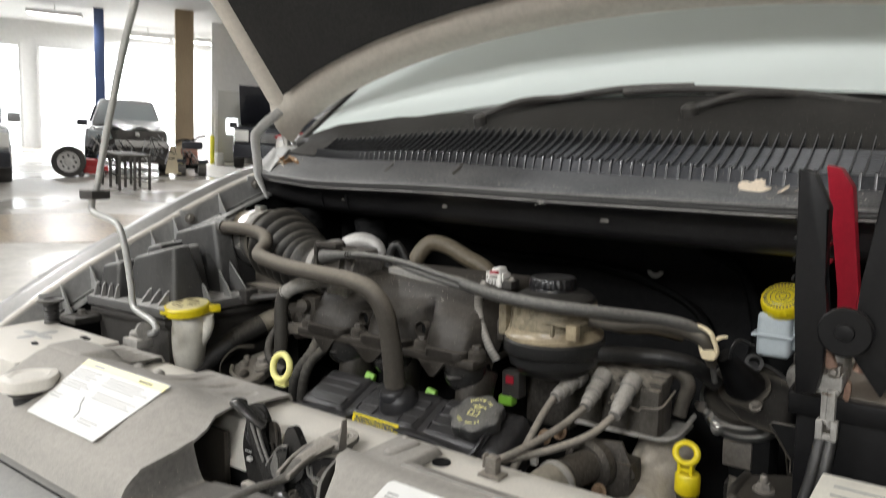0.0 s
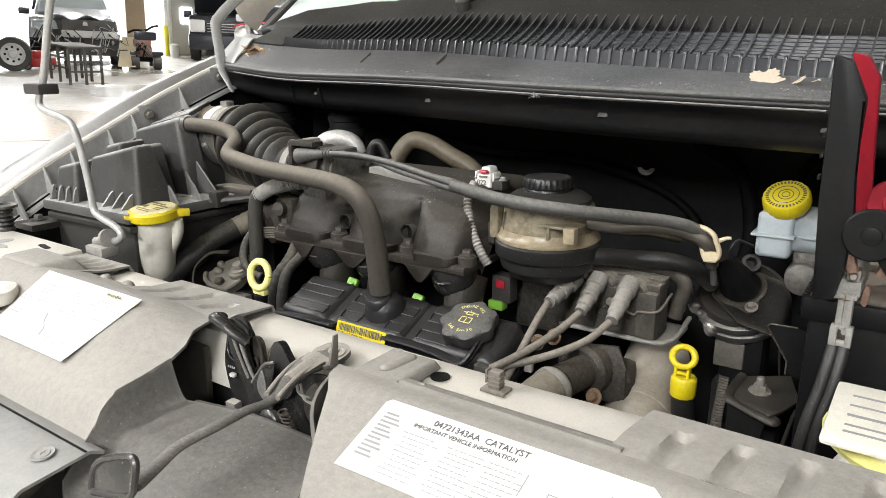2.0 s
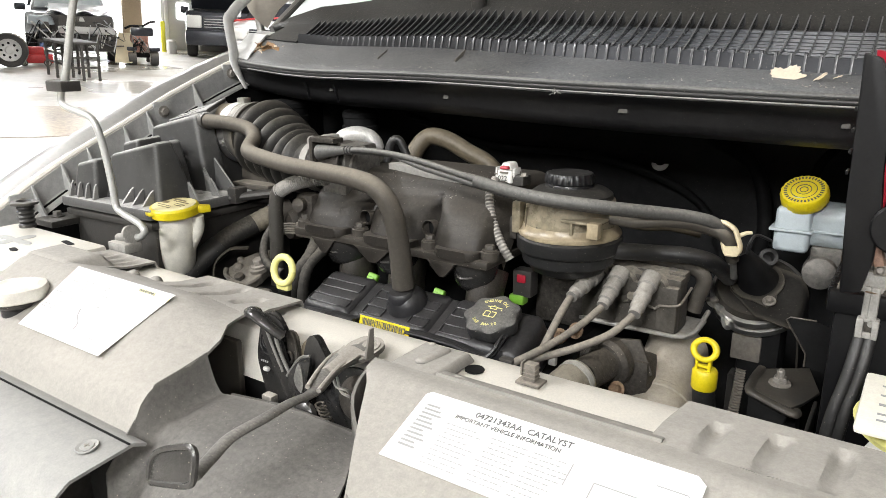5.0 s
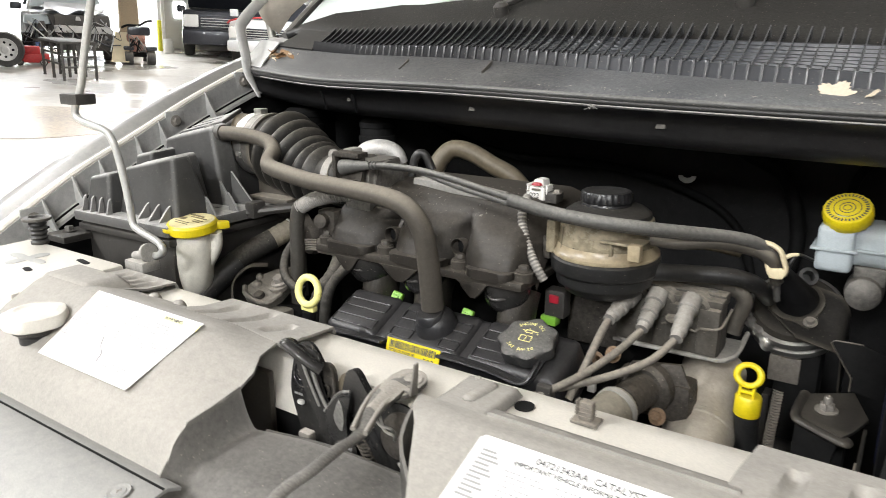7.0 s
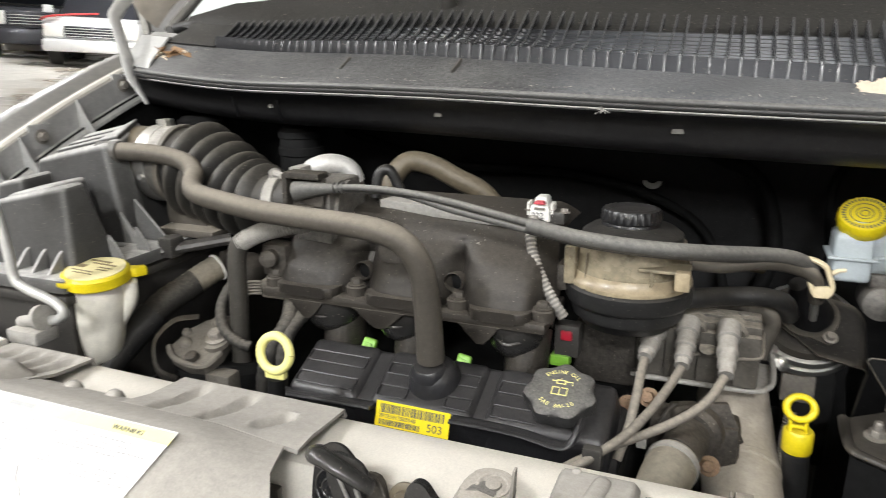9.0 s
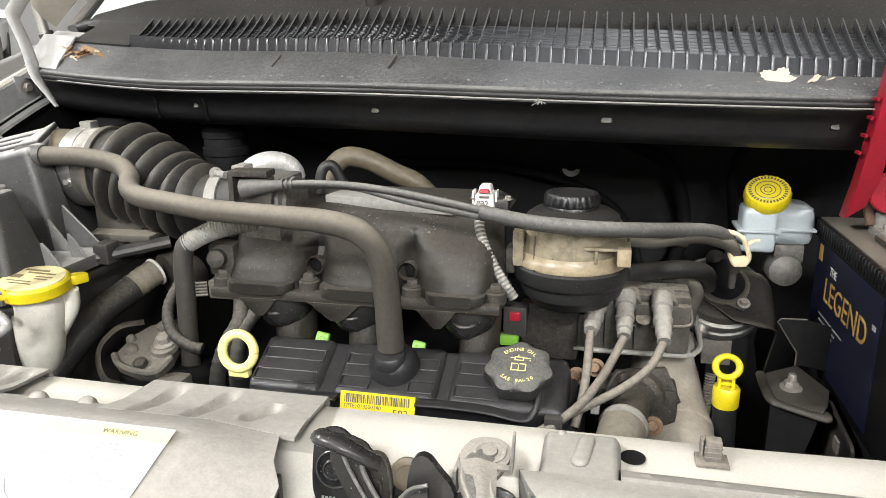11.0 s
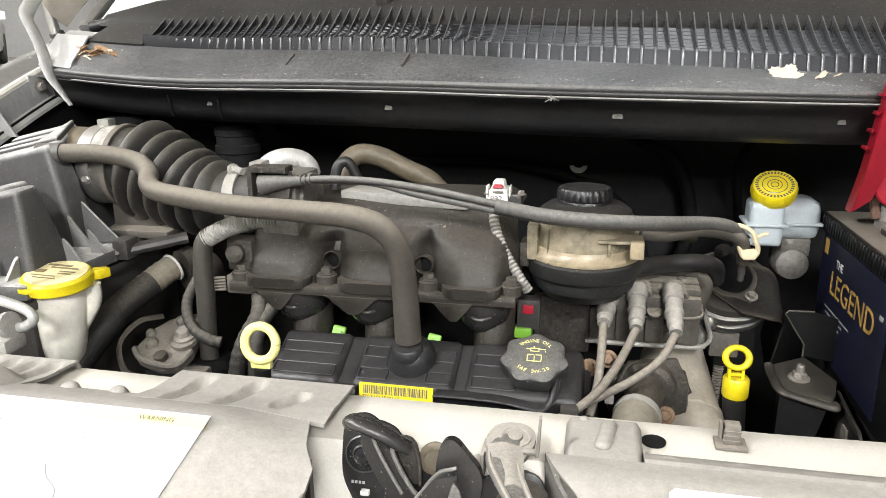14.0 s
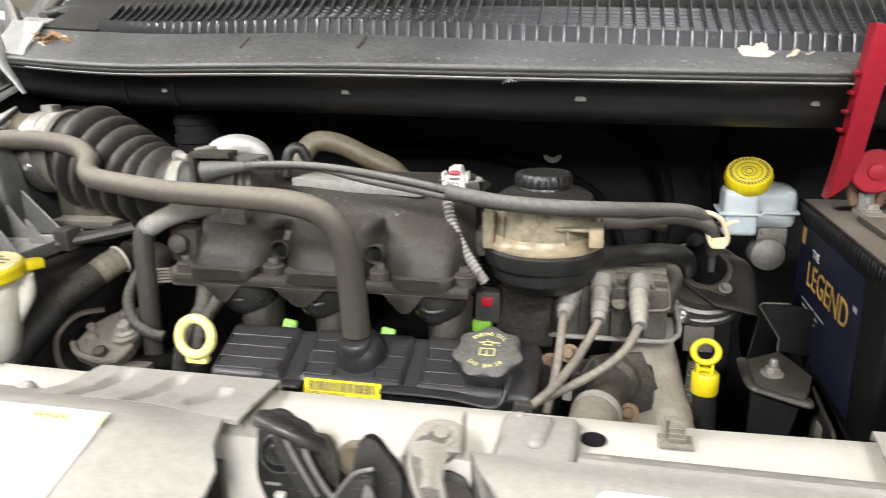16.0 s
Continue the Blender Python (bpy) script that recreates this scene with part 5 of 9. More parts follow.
bm = prism(bmesh.new(), rounded([(-0.103, -0.014), (-0.1025, 0.008), (-0.1008, 0.018), (-0.0988, 0.0262), (-0.0948, 0.0295), (-0.0900, 0.0298), (-0.0855, 0.0275), (-0.079, 0.0195), (-0.0710, 0.0110), (-0.066, 0.002), (-0.068, -0.02), (-0.085, -0.03)]), 0.009, axes((0, -0.058, 0.0), (1, 0, 0), (0, 0.15, 1)), 0.0010)
part("latch_claw", bm, M_GREASE, latch, "black greasy latch claw")
bm = prism(bmesh.new(), rounded([(-0.1155, -0.014), (-0.110, -0.006), (-0.103, 0.004), (-0.096, 0.0105), (-0.0885, 0.0130), (-0.0850, 0.0145), (-0.084, 0.004), (-0.088, -0.010), (-0.082, -0.040), (-0.104, -0.046)]), 0.004, axes((0, -0.073, 0.0), (1, 0, 0), (0, 0.15, 1)), 0.0012)
part("claw_stop", bm, M_GREASE, latch)
bm = tube(bmesh.new(), [(-0.1158, -0.0775, -0.013), (-0.110, -0.0765, -0.005), (-0.103, -0.0755, 0.005), (-0.096, -0.0750, 0.0115), (-0.0885, -0.0748, 0.0140), (-0.0845, -0.0745, 0.0155)], 0.0015, 8)
prism(bm, rounded([(-0.0850, 0.0155), (-0.0800, 0.008), (-0.0775, -0.006), (-0.0790, -0.016), (-0.0840, -0.012), (-0.0900, -0.003), (-0.0875, 0.006)]), 0.003, axes((0, -0.0785, 0.0), (1, 0.15, 0), (0, 0.15, 1)), 0.0008)
part("stop_edge", bm, M_LATCHEDGE, latch, "worn bright folded edge")
part("pivot", lathe(bmesh.new(), [(0.013, 0), (0.013, 0.006), (0.009, 0.009)], (-0.085, -0.082, -0.045), (0, -1, 0.2), 20), M_GREASE, latch)
helix = [(-0.058 + 0.022 * k / 90 + 0.0045 * math.cos(k * 0.7), -0.092 + 0.0045 * math.sin(k * 0.7), -0.020 - 0.032 * k / 90) for k in range(91)]
part("spring", tube(bmesh.new(), helix, 0.0010, 6, smooth=False), M_GRIMY, latch, "small coil spring")
# the lever: a pressed channel, then a bar that runs forward to a finger pad
LEVER = [(-0.050, -0.026, 0.013), (-0.053, -0.045, 0.014), (-0.050, -0.070, 0.016), (-0.040, -0.098, 0.017), (-0.026, -0.13, 0.016), (-0.014, -0.168, 0.026), (-0.004, -0.205, 0.032), (0.0, -0.24, 0.034), (0.008, -0.265, 0.032), (0.020, -0.288, 0.034)]
bm = tube(bmesh.new(), LEVER, lambda u: 0.0165 - 0.0107 * min(1, u / 0.42), 14, flat=0.5)
part("lever_bar", bm, M_BAR, latch, "dusty black lever bar")
HD = axes((-0.0495, -0.032, 0.0150), (1, 0, 0), (0, 1, 0.2))
bm = prism(bmesh.new(), rounded([(-0.0190, -0.024), (0.012, -0.024), (0.0155, -0.012), (0.0185, -0.006), (0.0190, 0.006), (0.0150, 0.014), (0.007, 0.0185), (-0.004, 0.0185), (-0.012, 0.015), (-0.0190, 0.006)]), 0.005, HD, 0.0018)
lathe(bm, [(0.0125, 0.0), (0.0125, 0.0012), (0.0105, 0.0012), (0.0095, 0.0004), (0.0062, 0.0006), (0.0055, 0.0022), (0.002, 0.0026)], HD @ Vector((0.003, 0.002, 0.0048)), HD.to_3x3() @ Vector((0, 0, 1)), 24)
block(bm, (-0.0705, -0.056, -0.004), (-0.0675, -0.030, 0.0165), 0.001)
for s in (-1, 1):
    tube(bm, [(x + s * 0.0115 * (1 - 0.55 * i / 4), y, z + 0.0035) for i, (x, y, z) in enumerate(LEVER[1:5])], 0.0024, 8)
sheet(bm, lambda u, v: (LEVER[1][0] + (LEVER[3][0] - LEVER[1][0]) * u + (0.028 - 0.012 * u) * (v - 0.5), LEVER[1][1] + (LEVER[3][1] - LEVER[1][1]) * u, 0.0235 - 0.003 * abs(2 * v - 1)), 6, 6, 0.002)
part("lever_head", bm, M_LEVER, latch, "pale dusty lever head with a pressed disc")
PADM = axes((0.022, -0.292, 0.034), (1, 0.04, 0.1), (0, 0.3, 1))
PADM = PADM @ Matrix.Diagonal((0.84, 0.84, 1, 1))
bm = prism(bmesh.new(), [(-0.046, -0.009), (0.006, -0.001), (0.006, 0.024), (0.0, 0.028), (-0.036, 0.018), (-0.045, 0.008)], 0.003, PADM, 0.001)
tube(bm, [PADM @ Vector(q) for q in ((-0.044, -0.009, 0.002), (-0.02, -0.006, 0.002), (0.004, -0.001, 0.002), (0.007, 0.010, 0.002), (0.006, 0.024, 0.002), (-0.004, 0.0265, 0.002), (-0.034, 0.018, 0.002), (-0.045, 0.008, 0.002), (-0.046, -0.008, 0.002))], 0.0026, 8)
part("finger_pad", bm, M_GREASE, latch, "black finger pad with a rolled rim")
bm = block(bmesh.new(), (-0.0290, -0.058, 0.020), (-0.0262, -0.046, 0.0495), 0.0008, top=(-0.0270, -0.0250, -0.052, -0.046))
block(bm, (-0.046, -0.052, 0.0180), (-0.0265, -0.045, 0.0205), 0.0008)
part("lever_fin", bm, M_LEVER, latch, "folded dusty fin")
part("pivot_disc", lathe(bmesh.new(), [(0.022, 0), (0.022, 0.003), (0.016, 0.005)], (-0.036, -0.060, -0.022), (0, -1, 0.3), 24), M_GRIMY, latch)
for k in range(2):
    part("wire_hook", tube(bmesh.new(), [(-0.056 + 0.006 * k, -0.074, 0.006 - 0.004 * k), (-0.046 + 0.006 * k, -0.080, -0.004 - 0.004 * k), (-0.034 + 0.004 * k, -0.078, -0.006 - 0.006 * k), (-0.036, -0.070, -0.016 - 0.006 * k)], 0.0014, 6), M_BRIGHT, latch)
part("wire_hook", tube(bmesh.new(), [(-0.040, -0.096, -0.060), (-0.026, -0.096, -0.064), (-0.012, -0.094, -0.052), (-0.012, -0.090, -0.036), (-0.018, -0.088, -0.030)], 0.0014, 6), M_BRIGHT, latch)

latch.matrix_world = latch.matrix_world @ Matrix.Translation((0, 0, -0.009))

# ---- air filter box ----
air = thing("air_filter_box", (-0.74, 0.24, -0.2), "dusty black plastic air filter box with stepped lid", "airbox")


def lean(bm, k=0.015, x0=-0.63):
    for v in bm.verts:
        v.co.z += k * min(0, v.co.x - x0)
    return bm


def step(lo, hi, top, slope, back, bev, taper=0.0, name="lid_step"):
    bm = block(bmesh.new(), lo, hi, bev, 3, top=top)
    for v in bm.verts:
        f = max(0, min(1, (v.co.z - lo[2]) / (hi[2] - lo[2])))
        v.co.z += f * (slope * (v.co.x - top[1]) + back * (v.co.y - top[2]))
        if v.co.x > (top[0] + top[1]) / 2:
            v.co.x -= taper * max(0, v.co.y - top[2])
    part(name, bm, M_LID, air)


step((-0.840, 0.262, 0.03), (-0.658, 0.315, 0.186), (-0.826, -0.696, 0.272, 0.310), 0.22, 0.15, 0.009)
step((-0.845, 0.298, 0.03), (-0.668, 0.41, 0.186), (-0.830, -0.706, 0.308, 0.376), 0.22, 0.28, 0.007, 0.33)
for a, b, y0, y1 in ((-0.748, -0.706, 0.306, 0.374), (-0.828, -0.744, 0.306, 0.320), (-0.828, -0.744, 0.328, 0.345), (-0.828, -0.744, 0.353, 0.374)):
    step((a, y0, 0.15), (b, y1, 0.1925 + 0.28 * (y0 - 0.306) - 0.22 * (-0.706 - b)), (a + 0.002, b - 0.002, y0 + 0.002, y1 - 0.002), 0.22, 0.28, 0.003, 0.33 if b > -0.71 else 0.0, "lid_pad")
step((-0.785, 0.136, 0.03), (-0.622, 0.215, 0.154), (-0.767, -0.637, 0.149, 0.182), 0.22, 0.06, 0.008)
step((-0.800, 0.180, 0.03), (-0.690, 0.262, 0.142), (-0.790, -0.712, 0.190, 0.252), 0.22, 0.06, 0.008)
step((-0.852, 0.116, 0.03), (-0.775, 0.21, 0.119), (-0.840, -0.782, 0.128, 0.20), 0.22, 0.05, 0.008)
step((-0.856, 0.21, 0.03), (-0.790, 0.34, 0.142), (-0.846, -0.798, 0.222, 0.33), 0.22, 0.05, 0.008)
part("lid_rim", lean(block(bmesh.new(), (-0.866, 0.106, 0.036), (-0.606, 0.42, 0.054), 0.005, 2)), M_LID, air)
part("lower_rim", lean(block(bmesh.new(), (-0.862, 0.110, 0.020), (-0.610, 0.416, 0.032), 0.004, 2)), M_BLACK, air)
part("lower_case", lean(block(bmesh.new(), (-0.852, 0.120, -0.20), (-0.618, 0.41, 0.020), 0.008, 2)), M_BLACK, air)
for i in range(4):
    x = -0.845 + 0.024 * i
    part("lid_rib", lean(prism(bmesh.new(), [(0, 0), (0.010, 0), (0.010, 0.026), (0.006, 0.022)], 0.004, axes((x, 0.110, 0.054), (0, 1, 0), (0, 0, 1)))), M_LID, air)
for x in (-0.70, -0.672, -0.645):
    part("lid_rib", lean(prism(bmesh.new(), [(0, 0), (0.022, 0), (0.024, 0.024), (0.018, 0.020)], 0.004, axes((x, 0.118, 0.054), (0, 1, 0), (0, 0, 1)))), M_LID, air)
for y in (0.20, 0.245):
    part("lid_rib", lean(prism(bmesh.new(), [(0, 0), (-0.02, 0), (-0.022, 0.030), (-0.014, 0.022)], 0.004, axes((-0.606, y, 0.054), (1, 0, 0), (0, 0, 1)))), M_LID, air)
part("lid_rib", prism(bmesh.new(), [(0, 0), (-0.03, 0), (-0.034, 0.045)], 0.004, axes((-0.640, 0.268, 0.05), (1, 0, 0), (0, 0, 1))), M_LID, air)
bm = tube(bmesh.new(), [(-0.74, 0.368, 0.148), (-0.668, 0.366, 0.146)], 0.052, 32, smooth=False)
part("outlet_neck", bm, M_TAN, air, "tan outlet neck")
part("lid_gusset", prism(bmesh.new(), [(0, 0), (0.055, 0), (0.0, 0.055)], 0.004, axes((-0.664, 0.285, 0.056), (1, 0, 0), (0, 0, 1)), 0.001), M_LID, air)
bm = tube(bmesh.new(), [(-0.665, 0.245, 0.046), (-0.62, 0.265, 0.046), (-0.585, 0.29, 0.05), (-0.54, 0.325, 0.056)], 0.013, 10, flat=0.6)
block(bm, (-0.612, 0.262, 0.038), (-0.590, 0.29, 0.066), 0.004)
part("clamp_strap", bm, M_BLACK, air)
bm = block(bmesh.new(), (-0.655, 0.31, 0.055), (-0.56, 0.42, 0.066), 0.003)
prism(bm, [(0, 0), (0.07, 0), (0.0, 0.07)], 0.006, axes((-0.66, 0.345, 0.066), (1, 0, 0), (0, 0, 1)))
part("mount_tray", bm, M_RUBBER, air)
bm = block(bmesh.new(), (-0.90, 0.07, 0.0), (-0.84, 0.14, 0.012), 0.003)
hexbolt(bm, (-0.875, 0.10, 0.012), r=0.008)
part("mount_foot", bm, M_BLACK, air)

# ---- intake duct, breather hose, throttle ----
duct = thing("intake_duct", (-0.55, 0.33, 0.06), "dusty ribbed rubber intake duct with metal clamps", "duct")
PATH = [(-0.690, 0.367, 0.147), (-0.655, 0.366, 0.147), (-0.615, 0.364, 0.142), (-0.565, 0.357, 0.126), (-0.515, 0.346, 0.110), (-0.465, 0.336, 0.108), (-0.425, 0.334, 0.112)]


def duct_r(u):
    if u < 0.24:
        return 0.054
    if u > 0.80:
        return 0.040
    w = (u - 0.24) / 0.56
    ridge = abs(math.sin(math.pi * 6 * w)) ** 0.7
    return (0.049 - 0.010 * w) + (0.0235 - 0.0115 * w) * ridge


path = smooth_path(PATH, 24)
part("bellows", tube(bmesh.new(), path, duct_r, 48, smooth=False), M_BELLOW, duct)


def ring_at(u0, r, w, thick):
    i = int(u0 * (len(path) - 1))
    d = path[i + 1] - path[i]
    return path[i], d, lathe(bmesh.new(), [(r, -w), (r + thick, -w), (r + thick, w), (r, w)], path[i], d, 40)


p, d, bm = ring_at(0.06, 0.0535, 0.010, 0.0022)
part("sleeve", ring_at(0.13, 0.0535, 0.022, 0.0012)[2], M_SLEEVE, duct, "pale dusty sleeve over the outlet")
hexbolt(bm, (p.x + 0.002, p.y - 0.052, p.z - 0.012), (0.1, -1, 0.1), 0.005)
block(bm, (p.x - 0.004, p.y - 0.008, p.z + 0.054), (p.x + 0.014, p.y + 0.010, p.z + 0.064), 0.002)
part("clamp", bm, M_BRIGHT, duct, "steel band clamp")
p, d, bm = ring_at(0.21, 0.0545, 0.004, 0.004)
part("bead", bm, M_BELLOW, duct)
p, d, bm = ring_at(0.88, 0.0415, 0.008, 0.0016)
for k in range(24):
    a = math.pi * k / 23
    uu, vv, ww = frame_of(d)
    c = p + (uu * math.cos(a) + vv * math.sin(a)) * 0.0432
    tube(bm, [c - ww * 0.004, c + ww * 0.004], 0.0009, 5, smooth=False)
hexbolt(bm, (p.x - 0.006, p.y - 0.012, p.z + 0.042), (0.8, -0.5, 0.2), 0.006)
tube(bm, [(p.x - 0.012, p.y - 0.010, p.z + 0.044), (p.x + 0.012, p.y - 0.020, p.z + 0.042)], 0.005, 8, smooth=False)
part("clamp", bm, M_PALE, duct, "steel worm-drive clamp")

hose = thing("breather_hose", (-0.4, 0.23, -0.03), "dusty grey-brown rubber breather hose", "hose")
part("boss", lathe(bmesh.new(), [(0.020, 0), (0.020, 0.010), (0.017, 0.014)], (-0.204, 0.228, -0.048), (0, -0.2, 1), 24), M_COVER, hose)
part("hose_stub", tube(bmesh.new(), [(-0.72, 0.288, 0.172), (-0.686, 0.291, 0.1735)], 0.0145, 18, smooth=False), M_BLACK, hose)
part("hose", tube(bmesh.new(), [(-0.695, 0.29, 0.174), (-0.64, 0.30, 0.172), (-0.59, 0.302, 0.164), (-0.562, 0.288, 0.152), (-0.545, 0.262, 0.142), (-0.515, 0.236, 0.138), (-0.46, 0.215, 0.136), (-0.396, 0.203, 0.132), (-0.32, 0.20, 0.129), (-0.26, 0.20, 0.125), (-0.225, 0.205, 0.113), (-0.208, 0.213, 0.085), (-0.204, 0.222, 0.04), (-0.204, 0.232, -0.03)], lambda u: 0.0125 + 0.0035 * max(0, (u - 0.6) / 0.4), 18, 8), M_RUBBER, hose)

throttle = thing("throttle_assembly", (-0.38, 0.33, 0.07), "dirty cast aluminium throttle assembly with cable bracket", "throttle")
bm = lathe(bmesh.new(), [(0.040, 0), (0.043, 0.01), (0.043, 0.03), (0.036, 0.035), (0.036, 0.07)], (-0.425, 0.335, 0.112), (1, 0, 0), 28)
block(bm, (-0.41, 0.29, 0.07), (-0.36, 0.37, 0.15), 0.006)
part("housing", bm, M_CAST, throttle)
part("vent_tower", block(bmesh.new(), (-0.436, 0.318, 0.13), (-0.418, 0.345, 0.163), 0.003), M_PALE, throttle)
bm = corrugated(bmesh.new(), [(-0.437, 0.353, 0.126), (-0.4355, 0.357, 0.140), (-0.427, 0.363, 0.154), (-0.410, 0.374, 0.160), (-0.394, 0.386, 0.156), (-0.385, 0.392, 0.147), (-0.382, 0.395, 0.134)], 0.0134, 0.00015, 0.003, 18)
elbow = part("idle_elbow", bm, M_FOIL, throttle, "silver foil-wrapped elbow")
part("elbow_hose", tube(bmesh.new(), [(-0.384, 0.393, 0.144), (-0.381, 0.395, 0.130), (-0.379, 0.397, 0.105)], 0.0116, 14), M_LEAD, throttle)
bm = prism(bmesh.new(), [(0, 0), (0.050, 0.002), (0.052, 0.036), (0.046, 0.042), (0.004, 0.038)], 0.0025, axes((-0.412, 0.281, 0.122), (1, -0.1, 0.0), (0, 0.2, 1)), 0.0008)
for q in (((-0.414, 0.268, 0.120), (-0.407, 0.292, 0.164)), ((-0.412, 0.268, 0.158), (-0.362, 0.292, 0.166)), ((-0.404, 0.268, 0.120), (-0.372, 0.288, 0.126))):
    block(bm, *q, 0.002)
part("cable_bracket", bm, M_GRIMY, throttle)
bm = tube(bmesh.new(), [(-0.398, 0.274, 0.142), (-0.380, 0.275, 0.145), (-0.345, 0.277, 0.149)], lambda u: 0.0125 - 0.007 * u, 12)
for k in range(4):
    lathe(bm, [(0.0058, -0.0012), (0.0066, -0.0012), (0.0066, 0.0012), (0.0058, 0.0012)], (-0.352 + 0.006 * k, 0.277, 0.1485 + 0.0005 * k), (1, 0.03, 0.1), 12)
part("cable_ferrule", bm, M_CABLE, throttle)
bm = corrugated(bmesh.new(), [(-0.464, 0.246, 0.078), (-0.437, 0.25, 0.092), (-0.405, 0.258, 0.101), (-0.380, 0.27, 0.104)], 0.0112, 0.0008, 0.0036, 18)
part("ribbed_tube", bm, M_PALE, throttle, "ribbed metal tube")
bm = block(bmesh.new(), (-0.452, 0.270, 0.030), (-0.416, 0.30, 0.072), 0.006)
lathe(bm, [(0.011, 0), (0.011, 0.012), (0.006, 0.014)], (-0.436, 0.268, 0.056), (0.2, -1, 0.1), 16)
part("linkage", bm, M_GRIMY, throttle)

bm = tube(bmesh.new(), [(-0.455, 0.25, 0.084), (-0.466, 0.246, 0.075), (-0.470, 0.243, 0.05), (-0.470, 0.241, 0.0), (-0.473, 0.241, -0.06), (-0.473, 0.24, -0.13)], 0.0118, 14)
solo("vacuum_hose", bm, M_BELLOW, "dark grey rubber vacuum hose running down beside the engine", "hose")
bm = tube(bmesh.new(), [(-0.385, 0.48, 0.06), (-0.375, 0.49, 0.115), (-0.355, 0.505, 0.145), (-0.32, 0.512, 0.143), (-0.28, 0.52, 0.123), (-0.24, 0.53, 0.10), (-0.21, 0.54, 0.05), (-0.20, 0.545, -0.02)], 0.0155, 14)
solo("heater_hose", bm, M_TAN, "brown dusty heater hose behind the intake", "hose")
bm = tube(bmesh.new(), [(-0.34, 0.37, 0.12), (-0.335, 0.375, 0.15), (-0.322, 0.38, 0.155), (-0.31, 0.385, 0.13)], 0.007, 10)
solo("vacuum_hose", bm, M_HOSE, "short looped black vacuum hose", "hose")

# ---- intake manifold ----
intake = thing("intake_manifold", (-0.26, 0.34, 0.0), "dusty black plastic upper intake manifold with three lobes", "manifold")
I_PROF = [(0.262, 0.018), (0.264, 0.030), (0.270, 0.046), (0.279, 0.060), (0.290, 0.072), (0.302, 0.080), (0.312, 0.086), (0.320, 0.094), (0.332, 0.106), (0.350, 0.112), (0.40, 0.114), (0.47, 0.112)]
LOBES = ((-0.384, 0.060), (-0.2545, 0.058), (-0.136, 0.056))


def body(u, v):
    k = len(I_PROF) - 1
    j = v * k
    i = min(int(j + 1e-6), k - 1)
    f = j - i
    y = I_PROF[i][0] * (1 - f) + I_PROF[i + 1][0] * f
    z = I_PROF[i][1] * (1 - f) + I_PROF[i + 1][1] * f
    x = -0.438 + 0.352 * u
    fade = max(0.0, min(1.0, (0.094 - z) / 0.034))
    fade = fade * fade * (3 - 2 * fade)
    bulge = max(max(0.0, 1 - abs((x - c) / w) ** 3.2) ** 0.8 for c, w in LOBES)
    y += (0.040 * (1 - bulge) - 0.004) * fade
    e = min(u, 1 - u)
    if e < 0.06:
        y += 0.03 * (1 - e / 0.06) ** 2
        z -= 0.02 * (1 - e / 0.06) ** 2 * (v > 0.4)
    z += 0.004 * math.sin(9 * u + 1) * (0.3 < v < 0.75)
    return (x + 0.012 * (1 if x < -0.26 else -1) * max(0, (z - 0.06) / 0.06) * 2 * abs(u - 0.5), y, z)


part("plenum_body", sheet(bmesh.new(), body, 88, 44, 0.004), M_INTAKE, intake)
for hx, hy in ((-0.3150, 0.284), (-0.1960, 0.284)):
    part("bolt_well", lathe(bmesh.new(), [(0.0112, 0.014), (0.0120, -0.001), (0.0108, -0.003), (0.0098, -0.001), (0.0098, 0.012)], (hx, hy, 0.047), (0, 1, -0.12), 24), M_INTAKE, intake)
    # dark disc that paints the shade inside the bolt hole
    part("well_shade_disc", lathe(bmesh.new(), [(0.0100, 0.0), (0.004, 0.002), (0.001, 0.002)], (hx, hy + 0.010, 0.0458), (0, -1, 0.12), 20), M_DARK, intake)
bm = block(bmesh.new(), (-0.425, 0.34, 0.02), (-0.10, 0.46, 0.10), 0.01)
part("plenum_core", bm, M_INTAKE, intake)
bm = block(bmesh.new(), (-0.445, 0.255, 0.008), (-0.080, 0.36, 0.020), 0.004, 2)
for c, w in ((-0.380, 0.017), (-0.281, 0.024), (-0.155, 0.017)):
    prism(bm, [(c - 1.6 * w, 0.010), (c - w, 0.004), (c - 0.55 * w, -0.008), (c - 0.2 * w, -0.013), (c + 0.3 * w, -0.013), (c + 0.6 * w, -0.007), (c + w, 0.004), (c + 1.5 * w, 0.010)], 0.008, axes((0, 0.262, 0), (1, 0, 0), (0, 0, 1)), 0.002)
part("flange", bm, M_INTAKE, intake)
for a, b in ((-0.424, -0.338), (-0.302, -0.208), (-0.170, -0.098)):
    r = 0.016
    out = [(a + r - r * math.cos(t), 0.250 + r - r * math.sin(t)) for t in np.linspace(0, math.pi / 2, 6)] + [(b - r + r * math.sin(t), 0.250 + r - r * math.cos(t)) for t in np.linspace(0, math.pi / 2, 6)] + [(b, 0.32), (a, 0.32)]
    part("lobe_foot", prism(bmesh.new(), out, 0.013, Matrix.Translation((0, 0, 0.017)), 0.0025), M_INTAKE, intake)
for x, y in ((-0.433, 0.272), (-0.320, 0.276), (-0.188, 0.276), (-0.088, 0.276)):
    bm = lathe(bmesh.new(), [(0.013, 0), (0.013, 0.012), (0.010, 0.014)], (x, y, 0.018), (0, 0, 1), 18)
    part("bolt_boss", bm, M_INTAKE, intake)
    part("bolt", hexbolt(bmesh.new(), (x, y, 0.031), r=0.0072), M_INTAKE, intake)
